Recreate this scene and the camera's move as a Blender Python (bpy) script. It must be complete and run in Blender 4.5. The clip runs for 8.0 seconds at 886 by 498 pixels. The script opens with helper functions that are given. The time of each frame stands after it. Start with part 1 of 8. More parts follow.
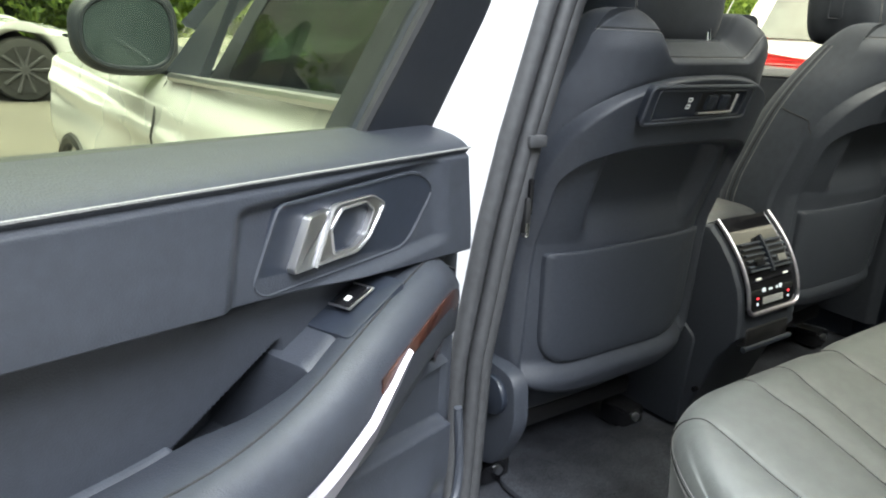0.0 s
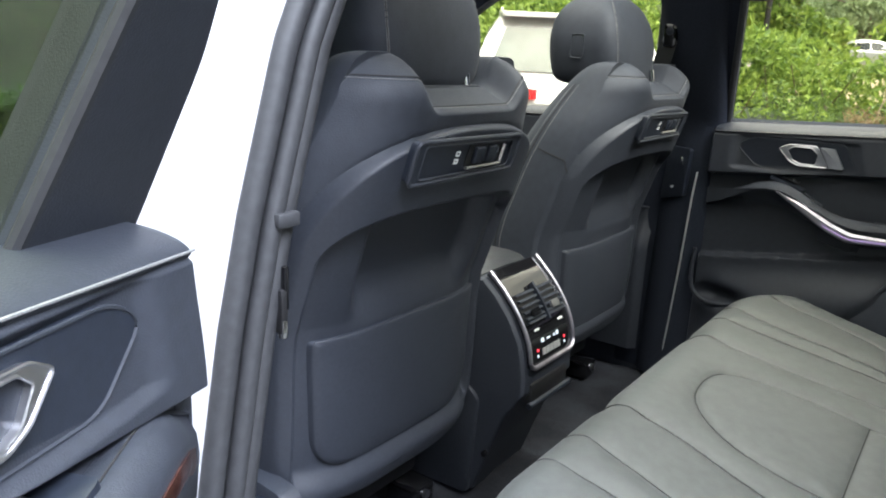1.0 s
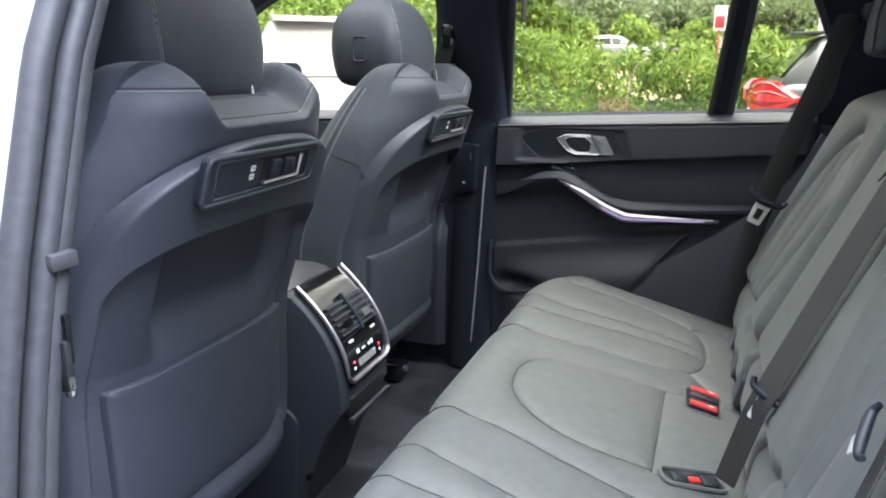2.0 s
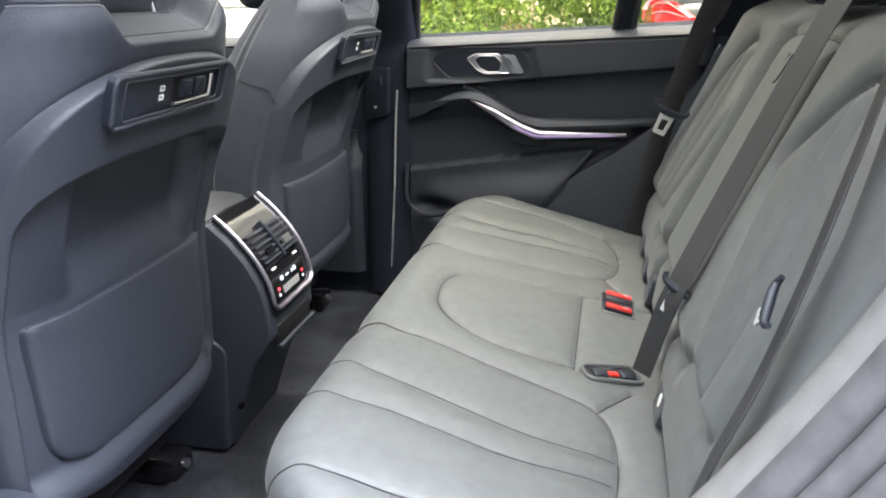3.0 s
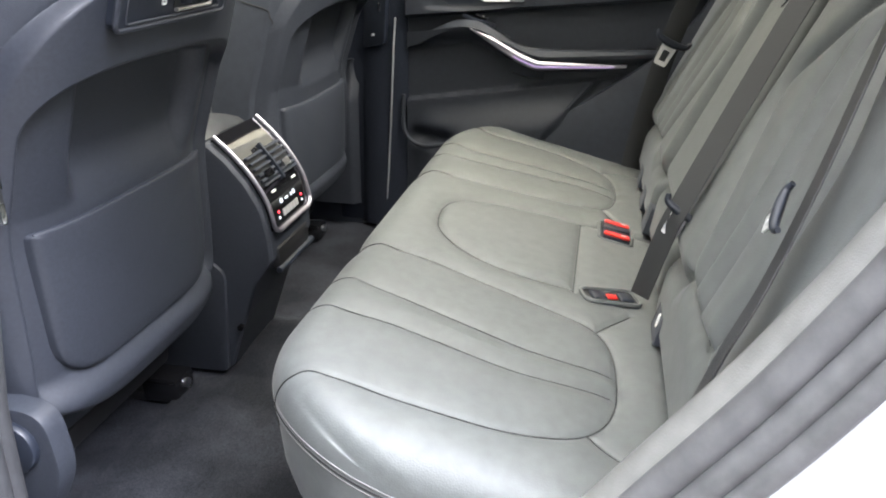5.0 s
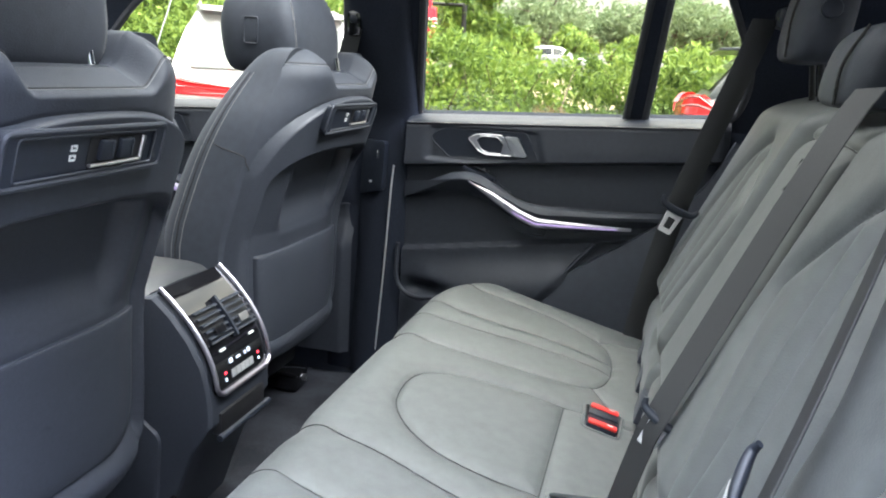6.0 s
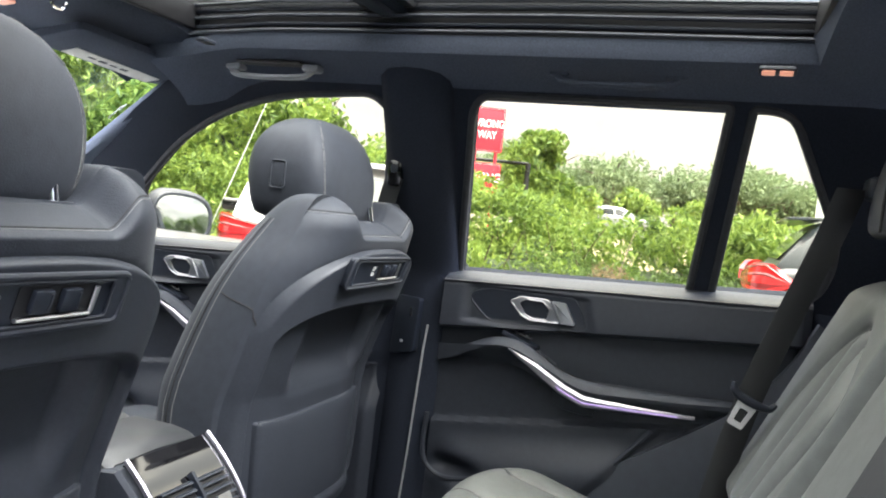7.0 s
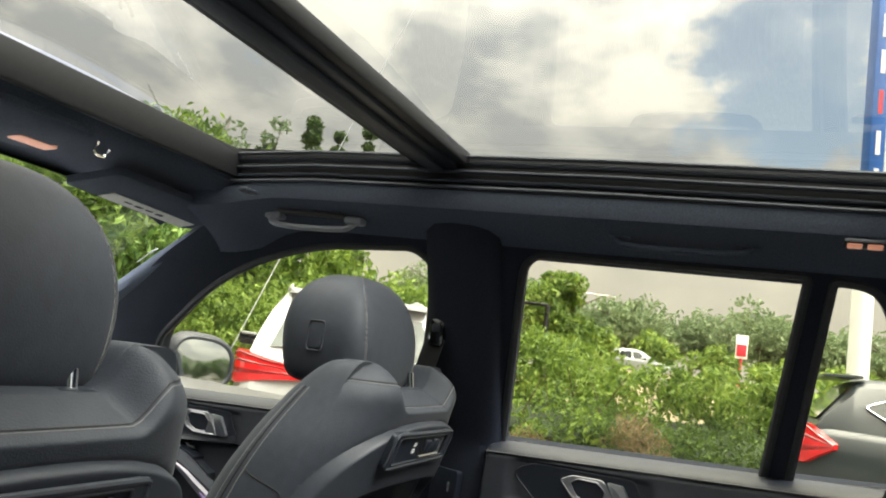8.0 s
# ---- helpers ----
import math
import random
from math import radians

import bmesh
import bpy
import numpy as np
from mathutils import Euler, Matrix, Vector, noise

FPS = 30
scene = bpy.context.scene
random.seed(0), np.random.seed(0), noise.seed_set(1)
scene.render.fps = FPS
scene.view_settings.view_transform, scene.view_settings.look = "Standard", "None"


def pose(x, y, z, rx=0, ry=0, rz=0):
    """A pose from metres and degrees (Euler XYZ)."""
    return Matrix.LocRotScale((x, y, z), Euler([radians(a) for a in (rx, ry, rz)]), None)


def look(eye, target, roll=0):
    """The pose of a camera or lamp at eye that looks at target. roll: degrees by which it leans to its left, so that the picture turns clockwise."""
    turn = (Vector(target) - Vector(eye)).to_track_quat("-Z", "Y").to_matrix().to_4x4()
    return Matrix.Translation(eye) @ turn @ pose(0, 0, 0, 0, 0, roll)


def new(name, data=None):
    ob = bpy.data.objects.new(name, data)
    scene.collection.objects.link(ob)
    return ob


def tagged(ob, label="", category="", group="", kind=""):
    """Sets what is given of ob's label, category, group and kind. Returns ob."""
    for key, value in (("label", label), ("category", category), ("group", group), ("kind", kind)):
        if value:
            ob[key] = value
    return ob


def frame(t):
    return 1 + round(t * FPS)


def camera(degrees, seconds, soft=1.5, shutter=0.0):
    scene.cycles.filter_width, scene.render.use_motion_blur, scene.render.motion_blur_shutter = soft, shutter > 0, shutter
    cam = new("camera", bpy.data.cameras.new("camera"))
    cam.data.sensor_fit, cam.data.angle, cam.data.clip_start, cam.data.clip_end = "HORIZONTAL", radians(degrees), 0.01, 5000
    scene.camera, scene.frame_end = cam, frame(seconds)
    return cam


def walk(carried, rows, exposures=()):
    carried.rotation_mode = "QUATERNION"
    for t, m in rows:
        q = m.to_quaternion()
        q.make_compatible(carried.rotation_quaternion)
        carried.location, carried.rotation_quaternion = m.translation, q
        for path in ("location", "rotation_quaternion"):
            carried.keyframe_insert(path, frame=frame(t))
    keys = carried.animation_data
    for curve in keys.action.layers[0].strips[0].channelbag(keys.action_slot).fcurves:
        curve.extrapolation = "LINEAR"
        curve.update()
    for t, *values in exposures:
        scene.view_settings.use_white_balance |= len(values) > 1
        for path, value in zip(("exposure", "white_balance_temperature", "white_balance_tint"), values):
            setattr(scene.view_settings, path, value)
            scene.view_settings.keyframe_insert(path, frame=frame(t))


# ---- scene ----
cam = camera(60.8, 8.0, soft=2.0)
PATH = [
    (0, (-1.417, -0.79, 1.256), (-0.3, 0.752, 0.643), 3.0),
    (0.5, (-1.314, -0.693, 1.258), (0.057, 0.654, 0.706), 3.1),
    (1, (-1.276, -0.639, 1.27), (0.3, 0.483, 0.765), 2.8),
    (1.5, (-1.251, -0.615, 1.27), (0.488, 0.253, 0.803), 1.9),
    (1.7, (-1.247, -0.607, 1.27), (0.54, 0.161, 0.805), 1.5),
    (2.8, (-1.266, -0.595, 1.259), (0.594, -0.159, 0.666), -0.4),
    (3, (-1.27, -0.591, 1.246), (0.578, -0.181, 0.601), -0.5),
    (3.5, (-1.294, -0.571, 1.205), (0.515, -0.2, 0.438), -0.6),
    (4, (-1.303, -0.555, 1.168), (0.466, -0.189, 0.31), -0.6),
    (4.2, (-1.303, -0.555, 1.16), (0.46, -0.189, 0.289), -0.6),
    (5.3, (-1.275, -0.583, 1.232), (0.558, -0.199, 0.529), 1.4),
    (5.5, (-1.256, -0.592, 1.24), (0.594, -0.187, 0.597), 1.9),
    (6, (-1.12, -0.65, 1.244), (0.762, -0.158, 0.78), 3.4),
    (6.5, (-0.99, -0.691, 1.245), (0.899, -0.098, 0.959), 4.8),
    (7, (-0.928, -0.64, 1.252), (0.95, 0.042, 1.165), 6.2),
    (7.5, (-0.884, -0.576, 1.276), (0.974, 0.159, 1.371), 7.4),
    (8, (-0.847, -0.537, 1.302), (0.986, 0.218, 1.564), 8.2),
]
walk(cam, [(t, look(eye, target, roll)) for t, eye, target, roll in PATH], [(0, 2.5, 5750, 8), (1, 2.65, 5400, 14), (1.5, 2.8, 5200, 18), (3, 3.22, 5500, 19), (4, 3.07, 5950, 15), (5.5, 3.3, 5350, 18), (6, 3.25, 5150, 17), (6.5, 3.1, 5450, 18), (7, 3.25, 5300, 18), (7.5, 2.93, 5600, 16), (8, 2.4, 5600, 13)])

# ---- world, sun, exposure ----
SUN_DIR = Vector((-0.20, -0.60, 0.77)).normalized()      # towards the veiled sun, behind the open door
world = bpy.data.worlds.new("sky")
scene.world = world
world.use_nodes = True
wn, wl = world.node_tree.nodes, world.node_tree.links
wn.clear()
w_out = wn.new("ShaderNodeOutputWorld")
w_bg = wn.new("ShaderNodeBackground")
w_sky = wn.new("ShaderNodeTexSky")
w_sky.sky_type, w_sky.sun_disc = "NISHITA", False
w_sky.sun_elevation = math.asin(SUN_DIR.z)
w_sky.sun_rotation = math.atan2(SUN_DIR.x, SUN_DIR.y)
w_sky.dust_density = 2.5
w_co = wn.new("ShaderNodeTexCoord")
w_map = wn.new("ShaderNodeMapping")
w_map.inputs["Scale"].default_value = (1.0, 1.0, 1.9)
w_map.inputs["Location"].default_value = (0.35, 0.1, 0.2)
# large cloud banks and the puffs on them
w_n1 = wn.new("ShaderNodeTexNoise")
w_n1.inputs["Scale"].default_value, w_n1.inputs["Detail"].default_value = 5.5, 12.0
w_n1.inputs["Roughness"].default_value, w_n1.inputs["Distortion"].default_value = 0.60, 0.1
w_n2 = wn.new("ShaderNodeTexNoise")
w_n2.inputs["Scale"].default_value, w_n2.inputs["Detail"].default_value = 5.6, 12.0
w_n2.inputs["Roughness"].default_value, w_n2.inputs["Distortion"].default_value = 0.54, 0.1
# the cloud cover breaks open on one side of the sky
w_dot = wn.new("ShaderNodeVectorMath")
w_dot.operation = "DOT_PRODUCT"
w_dot.inputs[1].default_value = Vector((0.91, -0.055, 0.41)).normalized()
w_gap = wn.new("ShaderNodeMapRange")
w_gap.inputs["From Min"].default_value, w_gap.inputs["From Max"].default_value = 0.968, 1.0
w_gap.inputs["To Min"].default_value, w_gap.inputs["To Max"].default_value = 0.0, 0.275
w_sub = wn.new("ShaderNodeMath")
w_sub.operation = "SUBTRACT"
w_r1 = wn.new("ShaderNodeValToRGB")
w_r1.color_ramp.elements[0].position, w_r1.color_ramp.elements[1].position = 0.26, 0.35
w_r1.color_ramp.elements[0].color = (0.25, 0.25, 0.25, 1)
w_r2 = wn.new("ShaderNodeValToRGB")
w_r2.color_ramp.elements[0].position, w_r2.color_ramp.elements[1].position = 0.40, 0.60
w_r2.color_ramp.elements[0].color = (7.6, 7.6, 7.3, 1)
w_r2.color_ramp.elements[1].color = (15.6, 14.7, 12.6, 1)
w_mix = wn.new("ShaderNodeMix")
w_mix.data_type = "RGBA"
wl.new(w_co.outputs["Generated"], w_map.inputs["Vector"])
wl.new(w_map.outputs["Vector"], w_n1.inputs["Vector"])
wl.new(w_map.outputs["Vector"], w_n2.inputs["Vector"])
wl.new(w_co.outputs["Generated"], w_dot.inputs[0])
wl.new(w_dot.outputs["Value"], w_gap.inputs["Value"])
wl.new(w_n1.outputs["Fac"], w_sub.inputs[0])
wl.new(w_gap.outputs["Result"], w_sub.inputs[1])
wl.new(w_sub.outputs[0], w_r1.inputs["Fac"])
wl.new(w_n2.outputs["Fac"], w_r2.inputs["Fac"])
wl.new(w_r1.outputs["Color"], w_mix.inputs["Factor"])
w_veil = wn.new("ShaderNodeMix")
w_veil.data_type, w_veil.blend_type = "RGBA", "MULTIPLY"
w_veil.inputs["Factor"].default_value = 1.0
w_veil.inputs["B"].default_value = (0.66, 0.60, 0.50, 1)
wl.new(w_sky.outputs["Color"], w_veil.inputs["A"])
wl.new(w_veil.outputs["Result"], w_mix.inputs["A"])
# an overcast sky is about three times as bright overhead as at the horizon
w_sep = wn.new("ShaderNodeSeparateXYZ")
w_pow = wn.new("ShaderNodeMath")
w_pow.operation, w_pow.use_clamp = "POWER", True
w_pow.inputs[1].default_value = 4.0
w_up = wn.new("ShaderNodeMapRange")
w_up.inputs["To Min"].default_value, w_up.inputs["To Max"].default_value = 0.165, 2.2
w_over = wn.new("ShaderNodeMix")
w_over.data_type, w_over.blend_type = "RGBA", "MULTIPLY"
w_over.inputs["Factor"].default_value = 1.0
wl.new(w_co.outputs["Generated"], w_sep.inputs["Vector"])
wl.new(w_sep.outputs["Z"], w_pow.inputs[0])
wl.new(w_pow.outputs[0], w_up.inputs["Value"])
# haze evens the clouds out towards the horizon
w_hz = wn.new("ShaderNodeMapRange")
w_hz.inputs["From Min"].default_value, w_hz.inputs["From Max"].default_value = 0.06, 0.34
w_haze = wn.new("ShaderNodeMix")
w_haze.data_type = "RGBA"
w_haze.inputs["A"].default_value = (8.4, 7.9, 6.7, 1)
wl.new(w_sep.outputs["Z"], w_hz.inputs["Value"])
wl.new(w_hz.outputs["Result"], w_haze.inputs["Factor"])
wl.new(w_r2.outputs["Color"], w_haze.inputs["B"])
wl.new(w_haze.outputs["Result"], w_over.inputs["A"])
wl.new(w_up.outputs["Result"], w_over.inputs["B"])
wl.new(w_over.outputs["Result"], w_mix.inputs["B"])
wl.new(w_mix.outputs["Result"], w_bg.inputs["Color"])
wl.new(w_bg.outputs["Background"], w_out.inputs["Surface"])
w_bg.inputs["Strength"].default_value = 0.12

sun = new("sun", bpy.data.lights.new("sun", "SUN"))
sun.data.energy, sun.data.angle, sun.data.color = 1.6, radians(28), (1.0, 0.97, 0.93)
sun.matrix_world = look((-6, -4, 12), Vector((-6, -4, 12)) - SUN_DIR)


# ---- materials ----
def mat(name, color, rough=0.5, metal=0.0, spread=0.15, scale=30.0, bump=0.0, bump_scale=400.0, coat=0.0, spec=0.5,
        sheen=0.0, fine=0.0, bump_dist=0.0005, stains=0.0, stain_scale=3.0):
    """A plain surface: colour varied at two scales, roughness varied with it, and a fine relief."""
    m = bpy.data.materials.new(name)
    m.use_nodes = True
    nt = m.node_tree
    n, l = nt.nodes, nt.links
    b = n["Principled BSDF"]
    co = n.new("ShaderNodeTexCoord")
    n1, n2 = n.new("ShaderNodeTexNoise"), n.new("ShaderNodeTexNoise")
    n1.inputs["Scale"].default_value, n1.inputs["Detail"].default_value = scale, 4.0
    n2.inputs["Scale"].default_value, n2.inputs["Detail"].default_value = stain_scale, 5.0
    l.new(co.outputs["Object"], n1.inputs["Vector"])
    l.new(co.outputs["Object"], n2.inputs["Vector"])
    ramp = n.new("ShaderNodeValToRGB")
    lo = [c * (1 - spread) for c in color]
    hi = [min(1.0, c * (1 + spread)) for c in color]
    ramp.color_ramp.elements[0].color, ramp.color_ramp.elements[1].color = (*lo, 1), (*hi, 1)
    ramp.color_ramp.elements[0].position, ramp.color_ramp.elements[1].position = 0.3, 0.7
    l.new(n1.outputs["Fac"], ramp.inputs["Fac"])
    last = ramp.outputs["Color"]
    if stains:
        r2 = n.new("ShaderNodeValToRGB")
        r2.color_ramp.elements[0].position, r2.color_ramp.elements[1].position = 0.42, 0.62
        r2.color_ramp.elements[0].color = (1 - stains, 1 - stains, 1 - stains, 1)
        l.new(n2.outputs["Fac"], r2.inputs["Fac"])
        mx = n.new("ShaderNodeMix")
        mx.data_type, mx.blend_type = "RGBA", "MULTIPLY"
        mx.inputs["Factor"].default_value = 1.0
        l.new(last, mx.inputs["A"])
        l.new(r2.outputs["Color"], mx.inputs["B"])
        last = mx.outputs["Result"]
    l.new(last, b.inputs["Base Color"])
    mr = n.new("ShaderNodeMapRange")
    mr.inputs["To Min"].default_value, mr.inputs["To Max"].default_value = max(0.02, rough - 0.06), min(1.0, rough + 0.06)
    l.new(n2.outputs["Fac"], mr.inputs["Value"])
    l.new(mr.outputs["Result"], b.inputs["Roughness"])
    b.inputs["Metallic"].default_value = metal
    b.inputs["Coat Weight"].default_value = coat
    b.inputs["Coat Roughness"].default_value = 0.05
    b.inputs["Specular IOR Level"].default_value = spec
    b.inputs["Sheen Weight"].default_value = sheen
    b.inputs["Sheen Roughness"].default_value = 0.4
    if bump:
        bp = n.new("ShaderNodeBump")
        bp.inputs["Strength"].default_value, bp.inputs["Distance"].default_value = bump, bump_dist
        vo = n.new("ShaderNodeTexVoronoi")
        vo.inputs["Scale"].default_value = bump_scale
        l.new(co.outputs["Object"], vo.inputs["Vector"])
        l.new(vo.outputs["Distance"], bp.inputs["Height"])
        l.new(bp.outputs["Normal"], b.inputs["Normal"])
    return m


def leaf_mat(name, dark, mid, light, patch=1.1):
    """Leaves: colour by leaf, thin enough to let some light through."""
    m = bpy.data.materials.new(name)
    m.use_nodes = True
    n, l = m.node_tree.nodes, m.node_tree.links
    b, out = n["Principled BSDF"], n["Material Output"]
    geo = n.new("ShaderNodeNewGeometry")
    co = n.new("ShaderNodeTexCoord")
    nz = n.new("ShaderNodeTexNoise")
    nz.inputs["Scale"].default_value = patch
    nz.inputs["Detail"].default_value = 3.0
    l.new(co.outputs["Object"], nz.inputs["Vector"])
    ad = n.new("ShaderNodeMath")
    ad.operation = "MULTIPLY_ADD"
    ad.inputs[1].default_value = 0.40
    l.new(geo.outputs["Random Per Island"], ad.inputs[0])
    sc = n.new("ShaderNodeMath")
    sc.operation = "MULTIPLY"
    sc.inputs[1].default_value = 0.75
    l.new(nz.outputs["Fac"], sc.inputs[0])
    l.new(sc.outputs[0], ad.inputs[2])
    ramp = n.new("ShaderNodeValToRGB")
    e = ramp.color_ramp.elements
    e[0].color, e[0].position = (*dark, 1), 0.12
    e[1].color, e[1].position = (*light, 1), 0.78
    x = e.new(0.42)
    x.color = (*mid, 1)
    l.new(ad.outputs[0], ramp.inputs["Fac"])
    l.new(ramp.outputs["Color"], b.inputs["Base Color"])
    b.inputs["Roughness"].default_value = 0.55
    b.inputs["Specular IOR Level"].default_value = 0.3
    tr = n.new("ShaderNodeBsdfTranslucent")
    l.new(ramp.outputs["Color"], tr.inputs["Color"])
    mx = n.new("ShaderNodeMixShader")
    mx.inputs["Fac"].default_value = 0.4
    l.new(b.outputs["BSDF"], mx.inputs[1])
    l.new(tr.outputs["BSDF"], mx.inputs[2])
    l.new(mx.outputs["Shader"], out.inputs["Surface"])
    return m


def glass_mat(name, tint, clear=0.85, rough=0.0):
    """A thin pane: mostly clear, tinted, with a mirror-like sheen that grows towards grazing."""
    m = bpy.data.materials.new(name)
    m.use_nodes = True
    n, l = m.node_tree.nodes, m.node_tree.links
    n.remove(n["Principled BSDF"])
    out = n["Material Output"]
    t = n.new("ShaderNodeBsdfTransparent")
    t.inputs["Color"].default_value = (*tint, 1)
    g = n.new("ShaderNodeBsdfGlossy")
    g.inputs["Roughness"].default_value = rough
    f = n.new("ShaderNodeLayerWeight")
    f.inputs["Blend"].default_value = 0.5
    p = n.new("ShaderNodeMath")
    p.operation = "POWER"
    p.inputs[1].default_value = 4.0
    l.new(f.outputs["Facing"], p.inputs[0])
    q = n.new("ShaderNodeMath")
    q.operation = "MULTIPLY_ADD"
    q.inputs[1].default_value, q.inputs[2].default_value = 0.70, 0.025
    l.new(p.outputs[0], q.inputs[0])
    mx = n.new("ShaderNodeMixShader")
    l.new(q.outputs[0], mx.inputs["Fac"])
    l.new(t.outputs["BSDF"], mx.inputs[1])
    l.new(g.outputs["BSDF"], mx.inputs[2])
    l.new(mx.outputs["Shader"], out.inputs["Surface"])
    return m


def glow_mat(name, color, strength):
    m = bpy.data.materials.new(name)
    m.use_nodes = True
    b = m.node_tree.nodes["Principled BSDF"]
    b.inputs["Base Color"].default_value = (*[c * 0.5 for c in color], 1)
    b.inputs["Emission Color"].default_value = (*color, 1)
    b.inputs["Emission Strength"].default_value = strength
    return m


LEATHER = mat("black_leather", (0.0305, 0.0348, 0.045), 0.62, spread=0.10, scale=60, bump=0.45, bump_scale=520, sheen=0.05, bump_dist=0.0005, spec=0.4)
# black leather paled: the light on the bench is put into its colour
LEATHER_SEAT = mat("black_leather_lit", (0.092, 0.098, 0.096), 0.55, spread=0.10, scale=50, bump=0.35, bump_scale=430, sheen=0.08, bump_dist=0.0004)
# lighter copy of the seal rubber, with sky light painted into its grey
RUBBER_LIT = mat("daylit_rubber", (0.085, 0.085, 0.088), 0.5, spread=0.25, scale=40, bump=0.2, bump_scale=300)
# bolster trim by the open door, greyed to carry the daylight falling there
SIDE_PAD_LIT = mat("daylit_side_trim", (0.15, 0.15, 0.145), 0.6, spread=0.12, scale=50, bump=0.3, bump_scale=500, bump_dist=0.0004)
LEATHER_ARM = mat("armrest_leather", (0.028, 0.029, 0.031), 0.42, spread=0.1, scale=60, bump=0.3, bump_scale=500)
SHELL = mat("hard_grained_plastic", (0.0268, 0.0305, 0.040), 0.52, spread=0.12, scale=200, bump=0.5, bump_scale=900, bump_dist=0.0003, fine=1)
PLASTIC = mat("black_plastic", (0.0145, 0.018, 0.027), 0.42, spread=0.15, scale=120, bump=0.3, bump_scale=900, bump_dist=0.0002)
DARK = mat("deep_black_plastic", (0.010, 0.010, 0.011), 0.5, spread=0.2, scale=80)
GLOSS = mat("piano_black", (0.006, 0.006, 0.007), 0.06, spread=0.1, scale=20, coat=0.8)
RUBBER = mat("rubber_seal", (0.030, 0.031, 0.034), 0.6, spread=0.2, scale=90)
CARPET = mat("grey_carpet", (0.050, 0.053, 0.063), 0.95, spread=0.35, scale=420, bump=1.0, bump_scale=900, bump_dist=0.002, spec=0.1, stains=0.5, stain_scale=6.0)
LINING = mat("anthracite_headliner", (0.070, 0.081, 0.108), 0.95, spread=0.2, scale=300, bump=0.5, bump_scale=1200, bump_dist=0.0004, spec=0.15)
# darker copy of the headliner fabric: the pillars' shade is in this colour
PILLAR = mat("shaded_pillar_trim", (0.017, 0.0205, 0.031), 0.9, spread=0.2, scale=300, bump=0.5, bump_scale=1200, bump_dist=0.0004, spec=0.2)
TRIMPAD = mat("door_soft_pad", (0.0245, 0.0280, 0.037), 0.54, spread=0.1, scale=90, bump=0.5, bump_scale=620, bump_dist=0.0004)
WEB = mat("belt_webbing", (0.030, 0.031, 0.032), 0.6, spread=0.12, scale=900, bump=0.4, bump_scale=1500, bump_dist=0.0003, spec=0.4)
SATIN = mat("satin_silver", (0.60, 0.60, 0.62), 0.32, metal=1.0, spread=0.06, scale=40)
STRIP = mat("brushed_trim", (0.40, 0.385, 0.43), 0.46, metal=1.0, spread=0.08, scale=60)
TONGUE = mat("bright_steel", (0.72, 0.72, 0.72), 0.35, metal=0.3, spread=0.06, scale=40)
CHROME = mat("chrome", (0.85, 0.85, 0.86), 0.08, metal=1.0, spread=0.03, scale=20)
WOOD = mat("dark_wood_trim", (0.045, 0.018, 0.012), 0.25, spread=0.5, scale=35, coat=0.5)
RED = mat("red_button", (0.62, 0.035, 0.025), 0.35, spread=0.08, scale=40)
PAINT = mat("white_car_paint", (0.47, 0.475, 0.485), 0.28, spread=0.02, scale=3, coat=0.8)
PAINT_GREY = mat("grey_metallic_paint", (0.018, 0.024, 0.027), 0.34, metal=0.0, spread=0.08, scale=6, coat=0.4)
PAINT_SILVER = mat("silver_car_paint", (0.30, 0.32, 0.33), 0.3, metal=0.3, spread=0.05, scale=4, coat=0.7)
TYRE = mat("tyre_rubber", (0.018, 0.018, 0.018), 0.8, spread=0.25, scale=30)
RIM = mat("dark_alloy", (0.10, 0.10, 0.11), 0.35, metal=0.7, spread=0.15, scale=15)
TAIL = mat("red_lamp_glass", (0.55, 0.015, 0.015), 0.12, spread=0.25, scale=12, coat=0.7)
TAIL_DARK = mat("dark_red_lamp", (0.20, 0.006, 0.008), 0.15, spread=0.2, scale=12, coat=0.7)
LABEL = mat("printed_label", (0.62, 0.60, 0.55), 0.6, spread=0.06, scale=60)
INK = mat("label_ink", (0.06, 0.06, 0.06), 0.7, spread=0.1)
WHITE_MARK = mat("white_marking", (0.75, 0.76, 0.74), 0.6, spread=0.05)
THREAD = mat("grey_thread", (0.17, 0.17, 0.17), 0.7, spread=0.3, scale=900)
SEAM = mat("dark_seam", (0.012, 0.012, 0.012), 0.8, spread=0.2)
AMBIENT = glow_mat("violet_light_strip", (0.62, 0.42, 0.80), 0.06)
REDGLOW = glow_mat("red_digit", (1.0, 0.05, 0.06), 0.3)
WHITEGLOW = glow_mat("lit_symbol", (0.85, 0.9, 0.9), 0.12)
LAMPGLOW = glow_mat("warm_reading_lamp", (1.0, 0.42, 0.22), 0.07)
GLASS = glass_mat("clear_glass", (0.94, 0.90, 0.77))
GLASS_DOOR = glass_mat("cream_tinted_glass", (0.80, 0.82, 0.66))
GLASS_TINT = glass_mat("green_tinted_glass", (0.24, 0.32, 0.26))
GLASS_ROOF = glass_mat("roof_glass", (0.62, 0.59, 0.48))
GLASS_DARK = mat("dark_car_glass", (0.02, 0.025, 0.025), 0.05, spread=0.1, coat=0.6)
MIRROR = mat("mirror_glass", (0.74, 0.80, 0.84), 0.02, metal=1.0, spread=0.01)
MIRROR_DIM = mat("dimmed_mirror_glass", (0.04, 0.055, 0.06), 0.08, metal=0.3, spread=0.05)
